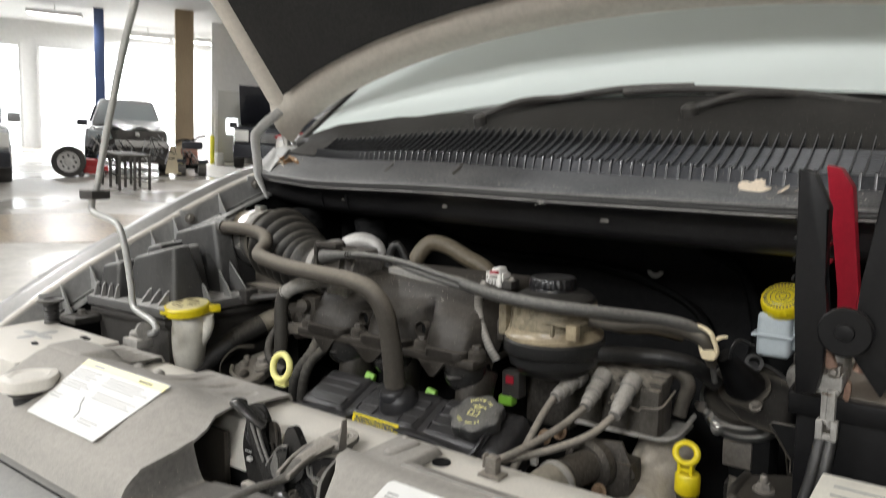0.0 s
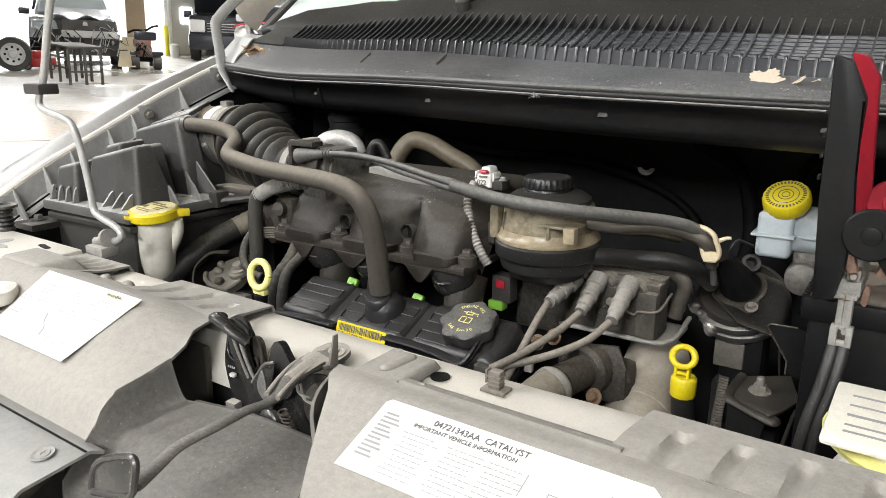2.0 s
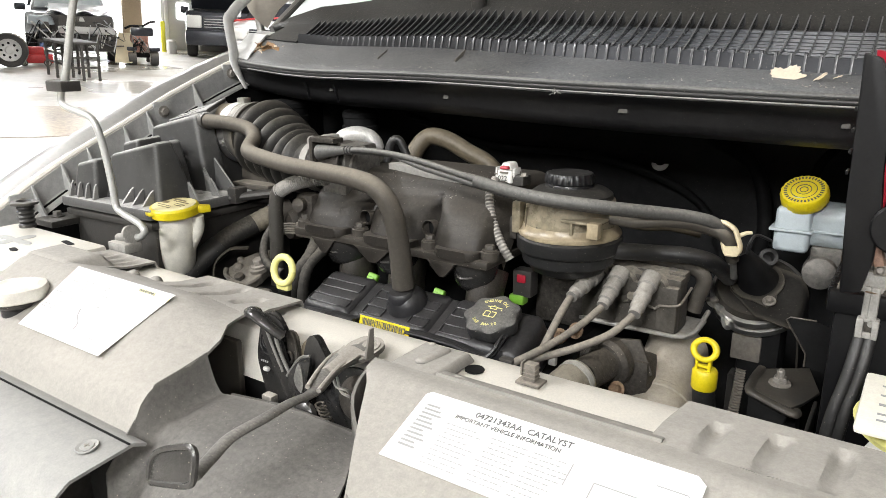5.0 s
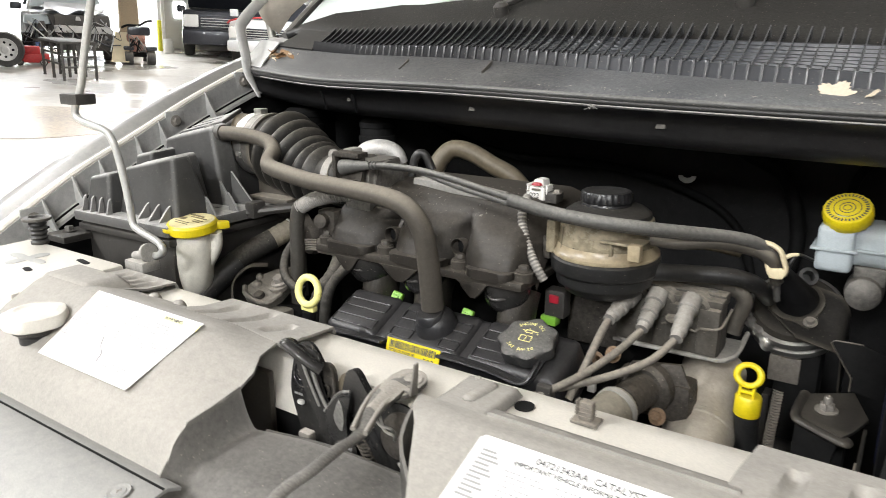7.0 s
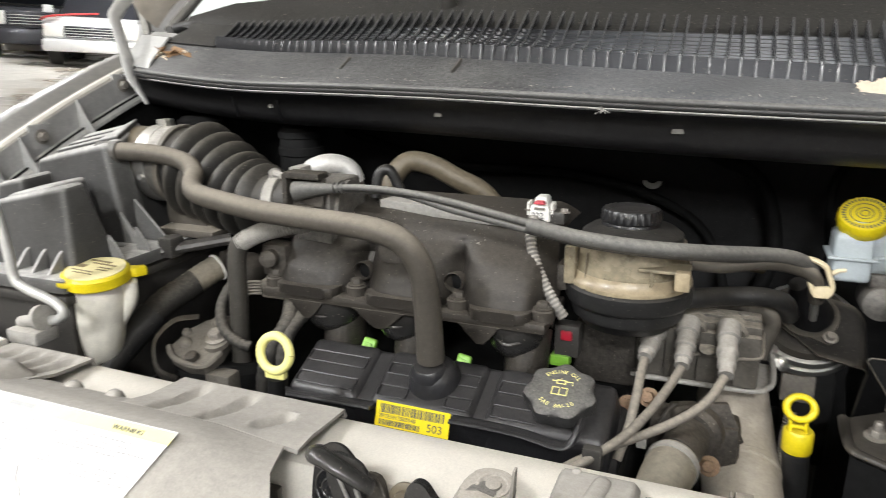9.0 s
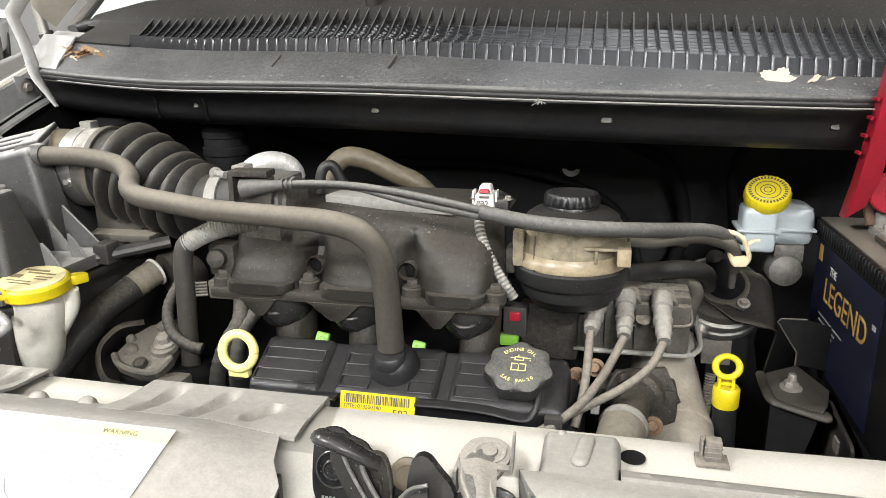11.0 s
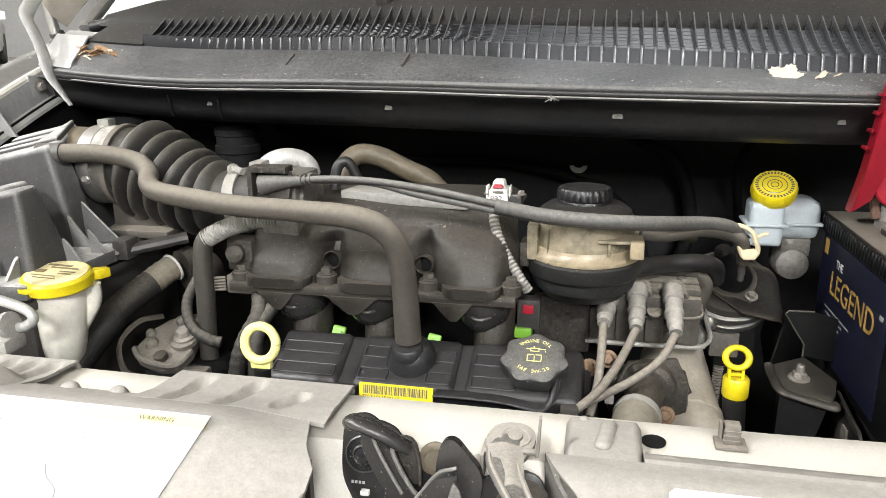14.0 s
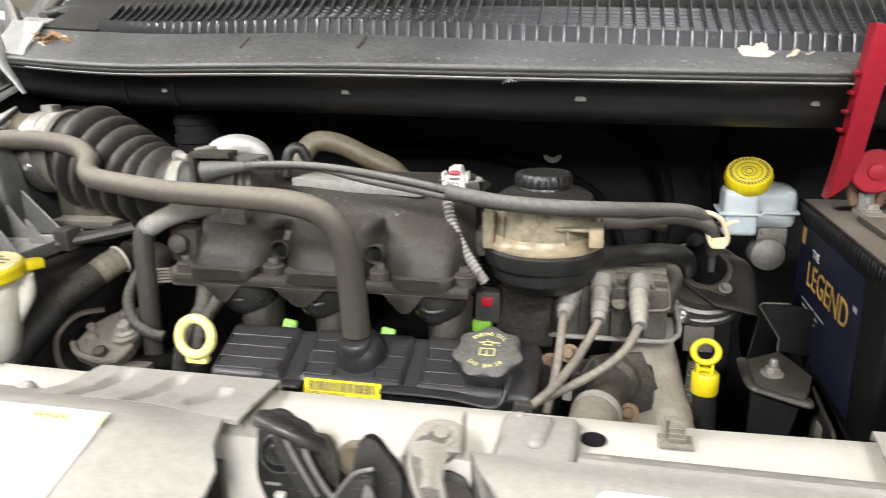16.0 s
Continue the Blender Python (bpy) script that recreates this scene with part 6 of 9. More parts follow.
bm = prism(bmesh.new(), [(-0.325, 0.354), (-0.150, 0.322), (-0.146, 0.336), (-0.312, 0.402)], 0.014, Matrix.Translation((0, 0, 0.108)), 0.002)
part("top_strip", bm, M_PALE, intake, "pale dusty strip along the top")
for c, r in ((-0.366, 0.038), (-0.266, 0.036), (-0.124, 0.034)):
    bm = lathe(bmesh.new(), [(r, 0.012), (r, -0.006), (0.95 * r, -0.018), (0.80 * r, -0.029), (0.5 * r, -0.037), (0.15 * r, -0.040)], (c, 0.298, 0.0), (0, -0.12, 1), 30)
    tube(bm, [(c - 0.9 * r, 0.292, -0.008), (c, 0.2605, -0.011), (c + 0.9 * r, 0.292, -0.008)], 0.002, 6)
    part("runner_bowl", bm, M_GREASE, intake, "glossy black runner under the flange")
    bm = tube(bmesh.new(), [(c + 0.012, 0.32, -0.01), (c + 0.012, 0.305, -0.045), (c + 0.010, 0.31, -0.085), (c + 0.01, 0.34, -0.12)], 0.034, 16, flat=0.75)
    part("lower_runner", bm, M_RUNNER, intake, "grimy cast lower runner")

# ---- engine, valve cover ----
engine = thing("engine", (-0.19, 0.30, -0.5), "grimy V6 engine with a black front valve cover", "engine")
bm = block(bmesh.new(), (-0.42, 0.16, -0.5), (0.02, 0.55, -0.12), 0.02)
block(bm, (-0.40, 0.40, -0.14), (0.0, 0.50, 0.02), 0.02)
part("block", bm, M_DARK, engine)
TILTC = pose(-0.19, 0.235, -0.058, 24, 0, 0)     # the cover's upper face leans towards the grille
for a, b in ((-0.186, -0.094), (-0.078, 0.046), (0.058, 0.190)):
    bm = block(bmesh.new(), (a - 0.004, -0.050, -0.05), (b + 0.004, 0.046, 0.0), 0.014, 4, top=(a, b, -0.044, 0.040), m=TILTC)
    part("cover_dome", bm, M_COVER, engine)
bm = block(bmesh.new(), (-0.186, -0.046, -0.05), (0.19, 0.042, -0.007), 0.010, 3, m=TILTC)
block(bm, (-0.196, -0.062, -0.058), (0.200, 0.05, -0.046), 0.004, 2, m=TILTC)
part("valve_cover", bm, M_COVER, engine, "black ribbed valve cover")
for a, b in ((-0.178, -0.102), (-0.070, -0.036), (0.012, 0.040), (0.066, 0.116)):
    for k in range(2):
        y0 = -0.033 + 0.034 * k
        bm = tube(bmesh.new(), [TILTC @ Vector(q) for q in ((a, y0, 0.0006), (b, y0, 0.0006), (b + 0.001, y0 + 0.008, 0.0006), (b, y0 + 0.016, 0.0006), (a, y0 + 0.016, 0.0006), (a - 0.001, y0 + 0.008, 0.0006), (a, y0, 0.0006))], 0.0011, 6, smooth=False)
        part("cover_rib", bm, M_COVER, engine)
bm = lathe(bmesh.new(), [(0.031, -0.02), (0.030, 0.004), (0.026, 0.014), (0.021, 0.020), (0.015, 0.022)], TILTC @ Vector((-0.012, 0.004, 0.0)), (0, -0.1, 1), 28)
part("breather_boss", bm, M_COVER, engine)
for pts in ([(-0.385, 0.190, -0.084), (-0.33, 0.186, -0.080), (-0.258, 0.183, -0.077)], [(-0.163, 0.182, -0.0735), (-0.13, 0.182, -0.0730), (-0.085, 0.182, -0.0745), (-0.048, 0.183, -0.0805), (-0.036, 0.188, -0.0775), (-0.030, 0.200, -0.064), (-0.030, 0.225, -0.048)]):
    bm = tube(bmesh.new(), pts, 0.0036, 10, flat=0.7)
    tube(bm, [(x, y + 0.010, z - 0.002) for x, y, z in pts], 0.0085, 8, flat=0.3)
    part("cover_ledge", bm, M_COVER, engine)
ylab = axes((-0.254, 0.1865, -0.098), (1, 0.01, -0.01), (0, 0.32, 1))
bm = prism(bmesh.new(), [(0, 0), (0.088, 0), (0.088, 0.028), (0, 0.028)], 0.0012, ylab)
part("cover_label", bm, M_YLABEL, engine, "yellow bar code label")
bm = bmesh.new()
x = 0.005
while x < 0.082:
    w = rng.choice((0.0006, 0.0011, 0.0017))
    bars(bm, ylab, [(x, 0.0155, w, 0.010)], 0.0016)
    x += w + rng.choice((0.0007, 0.0012))
x = 0.005
while x < 0.055:
    w = rng.choice((0.0006, 0.0011, 0.0017))
    bars(bm, ylab, [(x, 0.002, w, 0.006)], 0.0016)
    x += w + rng.choice((0.0007, 0.0012))
part("bar_code", bm, M_PRINT, engine)
words("label_code", "TPTE1013500140", 0.0062, ylab @ Matrix.Translation((0.004, 0.0098, 0.0014)), M_PRINT, engine)
words("label_code", "503", 0.0125, ylab @ Matrix.Translation((0.062, 0.0035, 0.0014)), M_PRINT, engine)
# oil filler cap
CAPM = pose(-0.054, 0.232, -0.054, 22, 0, 0) @ Matrix.Scale(0.92, 4)
cap = thing("oil_filler_cap", CAPM.translation, "black scalloped oil filler cap with yellow lettering", "cap")
bm = lathe(bmesh.new(), [(0.030, -0.012), (0.030, 0.0)], CAPM.translation, CAPM.to_3x3() @ Vector((0, 0, 1)), 24)
lathe(bm, [(0.032, 0.0), (0.0363, 0.003), (0.0373, 0.013), (0.036, 0.0175), (0.032, 0.020), (0.0276, 0.0212)], CAPM.translation, CAPM.to_3x3() @ Vector((0, 0, 1)), 56, wave=lambda a, i: 1 + (0.07 if i < 4 else 0.045) * math.cos(7 * a))
part("knob", bm, M_CAPTOP, cap)
face = CAPM @ Matrix.Translation((0, 0, 0.0232))
for body, y, s in (("ENGINE OIL", 0.016, 0.0072), ("SAE 5W-20", -0.027, 0.0072)):
    n = len(body)
    for i, ch in enumerate(body):
        if ch == " ":
            continue
        f = (i - (n - 1) / 2) * 0.17
        if y > 0:
            q = face @ Matrix.Rotation(-f * 1.05, 4, "Z") @ Matrix.Translation((0, 0.0225, 0))
        else:
            q = face @ Matrix.Rotation(f * 1.05, 4, "Z") @ Matrix.Translation((0, -0.029, 0))
        words("lettering", ch, s, q, M_PALEYEL, cap, align="CENTER")
bm = bmesh.new()
bars(bm, face, [(-0.009, -0.009, 0.0012, 0.010), (0.008, -0.009, 0.0012, 0.010), (-0.0005, -0.011, 0.001, 0.010), (-0.009, -0.0105, 0.009, 0.0012), (0.0, -0.0105, 0.009, 0.0012), (-0.009, 0.0, 0.008, 0.0012), (0.001, 0.0, 0.008, 0.0012)])
bars(bm, face, [(-0.006, 0.006, 0.011, 0.0012), (-0.006, 0.011, 0.011, 0.0012), (-0.006, 0.006, 0.0012, 0.006), (0.004, 0.006, 0.0012, 0.006), (0.005, 0.010, 0.008, 0.0012), (-0.011, 0.0095, 0.005, 0.0012), (-0.002, 0.012, 0.0012, 0.003), (0.0125, 0.006, 0.001, 0.002)])
part("symbol", bm, M_PALEYEL, cap)

# lint on the intake
bm = bmesh.new()
gr = random.Random(22)
for k in range(160):
    x, u = gr.uniform(-0.42, -0.10), gr.random()
    j = u * 4
    i = 6 + int(j)
    f = j - int(j)
    y = I_PROF[i][0] * (1 - f) + I_PROF[i + 1][0] * f
    z = I_PROF[i][1] * (1 - f) + I_PROF[i + 1][1] * f
    a, r = gr.uniform(0, 6.28), gr.uniform(0.0005, 0.0014) * (3 if gr.random() < 0.08 else 1)
    c, d = math.cos(a) * r, math.sin(a) * r
    q = [bm.verts.new((x + c, y + d * 0.6 - 0.002, z + d * 0.6 + 0.002)), bm.verts.new((x - d * 0.3, y + c * 0.3 - 0.002, z + 0.002)), bm.verts.new((x - c, y - d * 0.6 - 0.002, z - d * 0.6 + 0.002)), bm.verts.new((x + d * 0.3, y - c * 0.3 - 0.002, z + 0.002)), bm.verts.new((x, y - 0.003, z + 0.003))]
    for e in range(4):
        bm.faces.new((q[e], q[(e + 1) % 4], q[4]))
solo("intake_lint", bm, M_GRIT, "pale lint flecks on the intake manifold", "grit", kind="stuff")

# ---- dipsticks ----
def ring_pull(at, r, thick, mat, up=0.0):
    pts = [Vector(at) + Vector((r * math.cos(a), 0.004 * math.sin(a), r * math.sin(a))) for a in np.linspace(0, 2 * math.pi, 25)]
    return tube(bmesh.new(), pts, thick, 10, smooth=False)


dip = thing("oil_dipstick", (-0.347, 0.137, -0.3), "pale yellow ring-pull engine oil dipstick", "dipstick", "dipsticks")
bm = ring_pull((-0.345, 0.136, -0.005), 0.0185, 0.0052, M_PALEYEL)
for v in bm.verts:
    v.co.y = 0.136 + (v.co.y - 0.136) * 1.0
block(bm, (-0.357, 0.131, -0.034), (-0.333, 0.141, -0.022), 0.003)
part("handle", bm, M_PALEYEL, dip)
part("tube", tube(bmesh.new(), [(-0.345, 0.136, -0.034), (-0.347, 0.137, -0.08), (-0.35, 0.15, -0.30)], 0.0095, 12), M_DARK, dip)
dip = thing("transmission_dipstick", (0.195, 0.366, -0.40), "bright yellow transmission dipstick handle on a black tube", "dipstick", "dipsticks")
bm = ring_pull((0.188, 0.355, -0.076), 0.0142, 0.0044, M_YELLOW)
for v in bm.verts:
    v.co.z = -0.076 + (v.co.z + 0.076) * 0.86
block(bm, (0.178, 0.350, -0.108), (0.182, 0.360, -0.086), 0.0015)
block(bm, (0.194, 0.350, -0.108), (0.198, 0.360, -0.086), 0.0015)
block(bm, (0.178, 0.351, -0.100), (0.198, 0.359, -0.096), 0.0012)
lathe(bm, [(0.0150, 0), (0.0162, 0.002), (0.0162, 0.024), (0.014, 0.027)], (0.190, 0.358, -0.130), (0, 0, 1), 24)
part("handle", bm, M_YELLOW, dip)
part("tube", tube(bmesh.new(), [(0.190, 0.358, -0.13), (0.194, 0.366, -0.20), (0.195, 0.37, -0.40)], 0.0145, 16), M_HOSE, dip)

# ---- fluid bottles ----
wash = thing("washer_bottle", (-0.615, 0.155, -0.25), "cream plastic washer fluid filler with yellow cap", "bottle")
bm = tube(bmesh.new(), [(-0.60, 0.15, 0.045), (-0.605, 0.152, 0.01), (-0.622, 0.158, -0.04), (-0.655, 0.17, -0.09), (-0.69, 0.18, -0.25)], lambda u: 0.0285 + 0.003 * u, 24)
tube(bm, [(-0.572, 0.168, 0.040), (-0.577, 0.170, 0.015), (-0.598, 0.165, -0.02)], 0.010, 12)
part("neck", bm, M_CREAM, wash, "stained cream filler neck")
bm = lathe(bmesh.new(), [(0.036, 0), (0.0385, 0.002), (0.0385, 0.013), (0.036, 0.016)], (-0.60, 0.148, 0.042), (0.05, -0.1, 1), 32)
prism(bm, [(-0.628, 0.124), (-0.618, 0.106), (-0.606, 0.104), (-0.590, 0.116)], 0.006, Matrix.Translation((0, 0, 0.045)), 0.002)
prism(bm, [(-0.574, 0.164), (-0.562, 0.170), (-0.556, 0.184), (-0.566, 0.188), (-0.580, 0.178)], 0.012, Matrix.Translation((0, 0, 0.044)), 0.003)
part("cap", bm, M_YELLOW, wash, "yellow washer cap")
bm = lathe(bmesh.new(), [(0.034, 0), (0.034, 0.0014)], (-0.599, 0.1465, 0.0575), (0.05, -0.1, 1), 32)
part("cap_face", bm, M_CAPFACE, wash)
WF = axes((-0.599, 0.1465, 0.0592), (1, 0.05, -0.05), (0.05, 1, 0.1))
for k, (u, v, w, h) in enumerate([(-0.022, 0.016, 0.030, 0.004), (-0.014, 0.010, 0.034, 0.003), (-0.026, -0.004, 0.012, 0.008), (-0.024, -0.012, 0.030, 0.0018), (-0.018, -0.018, 0.028, 0.0018), (0.004, -0.004, 0.016, 0.002), (0.002, 0.002, 0.02, 0.002)]):
    part("print", bars(bmesh.new(), WF, [(u, v, w, h)]), M_PRINTT, wash)

ps = thing("power_steering_reservoir", (-0.008, 0.355, -0.06), "stained tan plastic fluid reservoir with black cap", "reservoir")
PSO, SQ = (-0.006, 0.352, 0.013), 0.94
bm = lathe(bmesh.new(), [(0.0665, 0.048), (0.0672, 0.054), (0.065, 0.072), (0.063, 0.088), (0.058, 0.092)], PSO, (0, 0, 1), 48, squash=SQ)
block(bm, (-0.074, 0.308, 0.052), (-0.060, 0.335, 0.097), 0.005)
part("bowl", bm, M_STAIN, ps, "brown stained translucent bowl")
words("level_mark", "RANGE", 0.0075, axes((-0.0295, 0.2928, 0.0688), (0.9924, -0.1025, 0.0000), (0, 0.08, 1)), M_PRINTT, ps, "embossed level mark", 0.0006)
words("level_mark", "ADD", 0.0065, axes((-0.0334, 0.2943, 0.0602), (0.9629, -0.2636, -0.0000), (0, 0.08, 1)), M_PRINTT, ps, "embossed level mark", 0.0006)
# cream rim, paler than the bowl: the flare's reflected light is in its colour
part("bowl_rim", lathe(bmesh.new(), [(0.073, 0.040), (0.074, 0.042), (0.0735, 0.045), (0.0690, 0.049), (0.0674, 0.056)], PSO, (0, 0, 1), 48, squash=SQ), M_BOWL, ps, "cream flared rim, brightened for its reflected light")
bm = lathe(bmesh.new(), [(0.040, -0.016), (0.054, -0.010), (0.060, 0.0), (0.066, 0.002), (0.068, 0.008), (0.068, 0.016), (0.073, 0.018), (0.0755, 0.022), (0.0755, 0.037), (0.072, 0.040)], PSO, (0, 0, 1), 48, squash=SQ)
part("lower_bowl", bm, M_HOSE, ps)
bm = lathe(bmesh.new(), [(0.0325, 0.100), (0.0325, 0.108), (0.0315, 0.110), (0.0330, 0.112), (0.0325, 0.121), (0.0305, 0.1245), (0.026, 0.1255), (0.022, 0.1235), (0.012, 0.124)], (-0.008, 0.349, 0.012), (0, 0, 1), 120, wave=lambda a, i: 1 + 0.022 * max(-0.6, math.cos(24 * a)) * (2 < i < 6))
part("cap", bm, M_CAPBLACK, ps, "black knurled cap")
part("shoulder", lathe(bmesh.new(), [(0.061, 0.087), (0.059, 0.096), (0.050, 0.102), (0.036, 0.106)], PSO, (0, 0, 1), 40, squash=SQ), M_HOSE, ps)
part("folded_tab", block(bmesh.new(), (0.047, 0.2835, 0.066), (0.0625, 0.296, 0.0865), 0.002), M_BOWL, ps)
bm = block(bmesh.new(), (0.010, 0.286, 0.0825), (0.062, 0.322, 0.0862), 0.0012)
block(bm, (0.022, 0.288, 0.066), (0.026, 0.322, 0.084), 0.001)
part("bracket_tab", bm, M_STAIN, ps)
part("level_slot", pill(bmesh.new(), (-0.0475, 0.3035, 0.057), (-0.0465, 0.3060, 0.093), 0.0042, 10, 0.4), M_TAN, ps)
bm = block(bmesh.new(), (-0.115, 0.335, 0.048), (-0.070, 0.362, 0.056), 0.002)
block(bm, (-0.083, 0.318, 0.040), (-0.071, 0.35, 0.072), 0.004)
part("mount_bracket", bm, M_GRIMY, ps)
for body, x, z, s in (("RANGE", -0.026, 0.063, 0.011), ("ADD", -0.032, 0.051, 0.010)):
    words("lettering", body, s, axes((x, 0.2885, z), (1, 0, 0), (0, 0.1, 1)), M_GRIMY, ps, thick=0.0012)
words("lettering", "\u2014", 0.012, axes((-0.047, 0.2915, 0.051), (1, 0, 0), (0, 0.1, 1)), M_GRIMY, ps, thick=0.0012)
bm = tube(bmesh.new(), [(0.052, 0.352, 0.036), (0.070, 0.367, 0.034), (0.098, 0.403, 0.0275), (0.139, 0.425, 0.025), (0.166, 0.448, 0.013), (0.178, 0.50, -0.02)], 0.0115, 16)
solo("return_hose", bm, M_HOSE, "black braided return hose from the fluid reservoir", "hose")
bm = tube(bmesh.new(), [(0.045, 0.44, 0.058), (0.070, 0.45, 0.055), (0.099, 0.455, 0.058), (0.14, 0.47, 0.05)], 0.010, 14)
solo("vent_hose", bm, M_TAN, "dusty brown hose behind the fluid reservoir", "hose")

brake = thing("brake_fluid_reservoir", (0.272, 0.57, -0.05), "milky white brake fluid reservoir with a bright yellow cap", "reservoir")
bm = block(bmesh.new(), (0.222, 0.535, 0.020), (0.268, 0.585, 0.084), 0.008, 3)
block(bm, (0.254, 0.55, 0.026), (0.322, 0.618, 0.086), 0.022, 4)
block(bm, (0.216, 0.531, 0.050), (0.272, 0.589, 0.054), 0.0015)
block(bm, (0.262, 0.546, 0.050), (0.322, 0.614, 0.054), 0.0015)
lathe(bm, [(0.026, 0.08), (0.026, 0.1)], (0.252, 0.56, 0), (0, 0, 1), 28)
part("tank", bm, M_MILK, brake)
CM = pose(0.254, 0.560, 0.092, 34, -6, 0)
bm = lathe(bmesh.new(), [(0.0290, 0.0), (0.0305, 0.003), (0.0305, 0.016), (0.0285, 0.020), (0.020, 0.0205)], CM.translation, CM.to_3x3() @ Vector((0, 0, 1)), 60, wave=lambda a, i: 1 + 0.026 * max(-0.5, math.cos(22 * a)) * (0 < i < 4))
part("cap", bm, M_YELLOW, brake, "bright yellow screw cap with black lettering")
top = CM @ Matrix.Translation((0, 0, 0.0206))
for i in range(34):
    a = 2 * math.pi * i / 34
    bm = bars(bmesh.new(), top @ Matrix.Rotation(a, 4, "Z"), [(-0.0012, 0.0215, 0.0024, 0.0042)])
    if i == 0:
        first = part("print_mark", bm, M_PRINT, brake)
    else:
        part("print_mark", bm, M_PRINT, brake)
for r0 in (0.0165, 0.0095, 0.005):
    pts = [top @ Vector((r0 * math.cos(a), r0 * math.sin(a), 0)) for a in np.linspace(0, 2 * math.pi, 33)]
    part("print_ring", tube(bmesh.new(), pts, 0.0006, 6, smooth=False), M_PRINT, brake)
bm = lathe(bmesh.new(), [(0.012, 0), (0.022, 0.006), (0.024, 0.02), (0.024, 0.05), (0.02, 0.06)], (0.286, 0.535, -0.006), (0.0, 1, 0.0), 24)
block(bm, (0.27, 0.55, 0.004), (0.31, 0.60, 0.03), 0.004)
part("master_cylinder", bm, M_CAST, brake, "cast aluminium master cylinder")

cool = thing("coolant_bottle", (0.44, 0.14, -0.25), "white coolant bottle with a cream printed cap", "bottle")
bm = lathe(bmesh.new(), [(0.06, -0.25), (0.066, -0.2), (0.066, -0.04), (0.056, -0.02), (0.05, 0.0)], (0.437, 0.15, 0), (0, 0, 1), 36)
part("bottle", bm, M_WHITE, cool)
part("flange", lathe(bmesh.new(), [(0.060, -0.004), (0.073, -0.002), (0.075, 0.003), (0.066, 0.006)], (0.437, 0.15, 0), (0, 0, 1), 36), M_PALEYEL, cool)
bm = block(bmesh.new(), (0.366, 0.085, 0.012), (0.51, 0.20, 0.020), 0.004)
lathe(bm, [(0.062, 0.004), (0.062, 0.016)], (0.437, 0.15, 0), (0, 0, 1), 36)
part("cap", bm, M_CREAM, cool, "cream plastic cap with printing")
bm = bars(bmesh.new(), Matrix.Translation((0.38, 0.10, 0.0202)), [(0.0, 0.0, 0.06, 0.003), (0.0, 0.012, 0.05, 0.003), (0.0, 0.03, 0.07, 0.004), (0.0, 0.05, 0.06, 0.003), (0, 0.07, 0.07, 0.003)])
part("print", bm, M_PRINTG, cool)

cool.matrix_world = cool.matrix_world @ Matrix.Translation((0.006, -0.030, -0.004))

# ---- ignition coil pack and leads ----
coil = thing("ignition_coil_pack", (0.08, 0.40, -0.10), "dusty black ignition coil pack with three grey leads", "coil pack")
bm = block(bmesh.new(), (0.004, 0.380, -0.076), (0.143, 0.428, -0.030), 0.006, 2)
block(bm, (0.006, 0.384, -0.036), (0.141, 0.426, -0.004), 0.006, 2)
block(bm, (0.030, 0.402, -0.012), (0.142, 0.428, 0.004), 0.003, 2)
part("body", bm, M_DUSTY, coil, "moulded dusty coil body")
for x in (0.030, 0.066, 0.110):
    part("tower", lathe(bmesh.new(), [(0.0185, 0.0), (0.0185, 0.022), (0.0165, 0.026)], (x, 0.400, -0.010), (0, -1, -0.15), 20), M_DUSTY, coil)
for x, w in ((0.048, 0.010), (0.087, 0.012), (0.129, 0.014)):
    part("body_pad", block(bmesh.new(), (x - w, 0.372, -0.072), (x + w, 0.39, -0.008), 0.005, 2), M_DUSTY, coil)
for a, b in ((0.012, 0.05), (0.046, 0.092), (0.088, 0.143)):
    part("body_cap", block(bmesh.new(), (a, 0.382, -0.010), (b, 0.408, 0.001), 0.004, 2), M_DUSTY, coil)
bm = lathe(bmesh.new(), [(0.010, 0.0), (0.010, 0.005), (0.006, 0.006)], (0.086, 0.370, -0.030), (0, -0.5, 1), 16)
part("screw_boss", bm, M_DUSTY, coil)
part("boss_pad", block(bmesh.new(), (0.078, 0.368, -0.036), (0.096, 0.39, -0.029), 0.002), M_DUSTY, coil)
bm = tube(bmesh.new(), [(0.070, 0.376, -0.040), (0.084, 0.370, -0.034), (0.101, 0.370, -0.036), (0.114, 0.3715, -0.040), (0.121, 0.369, -0.034), (0.138, 0.370, -0.032), (0.1455, 0.382, -0.030), (0.146, 0.425, -0.020)], 0.0018, 8, 5)
part("seam", bm, M_LEAD, coil, "pale dusty moulded seam")
part("screw", lathe(bmesh.new(), [(0.006, 0), (0.006, 0.002), (0.003, 0.003)], (0.122, 0.415, 0.004), (0, 0, 1), 16), M_BOLT, coil)
bm = prism(bmesh.new(), [(0.0, 0.384), (0.138, 0.384), (0.154, 0.391), (0.162, 0.408), (0.160, 0.47), (0.0, 0.47)], 0.005, Matrix.Translation((0, 0, -0.083)), 0.0015)
tube(bm, [(0.015, 0.383, -0.080), (0.134, 0.383, -0.078), (0.154, 0.391, -0.076), (0.162, 0.410, -0.072), (0.162, 0.465, -0.064)], 0.0035, 8)
part("mount_plate", bm, M_PALE, coil, "pale dusty mounting plate with a turned edge")
part("coil_bracket", block(bmesh.new(), (-0.072, 0.385, -0.10), (0.006, 0.46, -0.02), 0.008), M_GRIMY, coil)
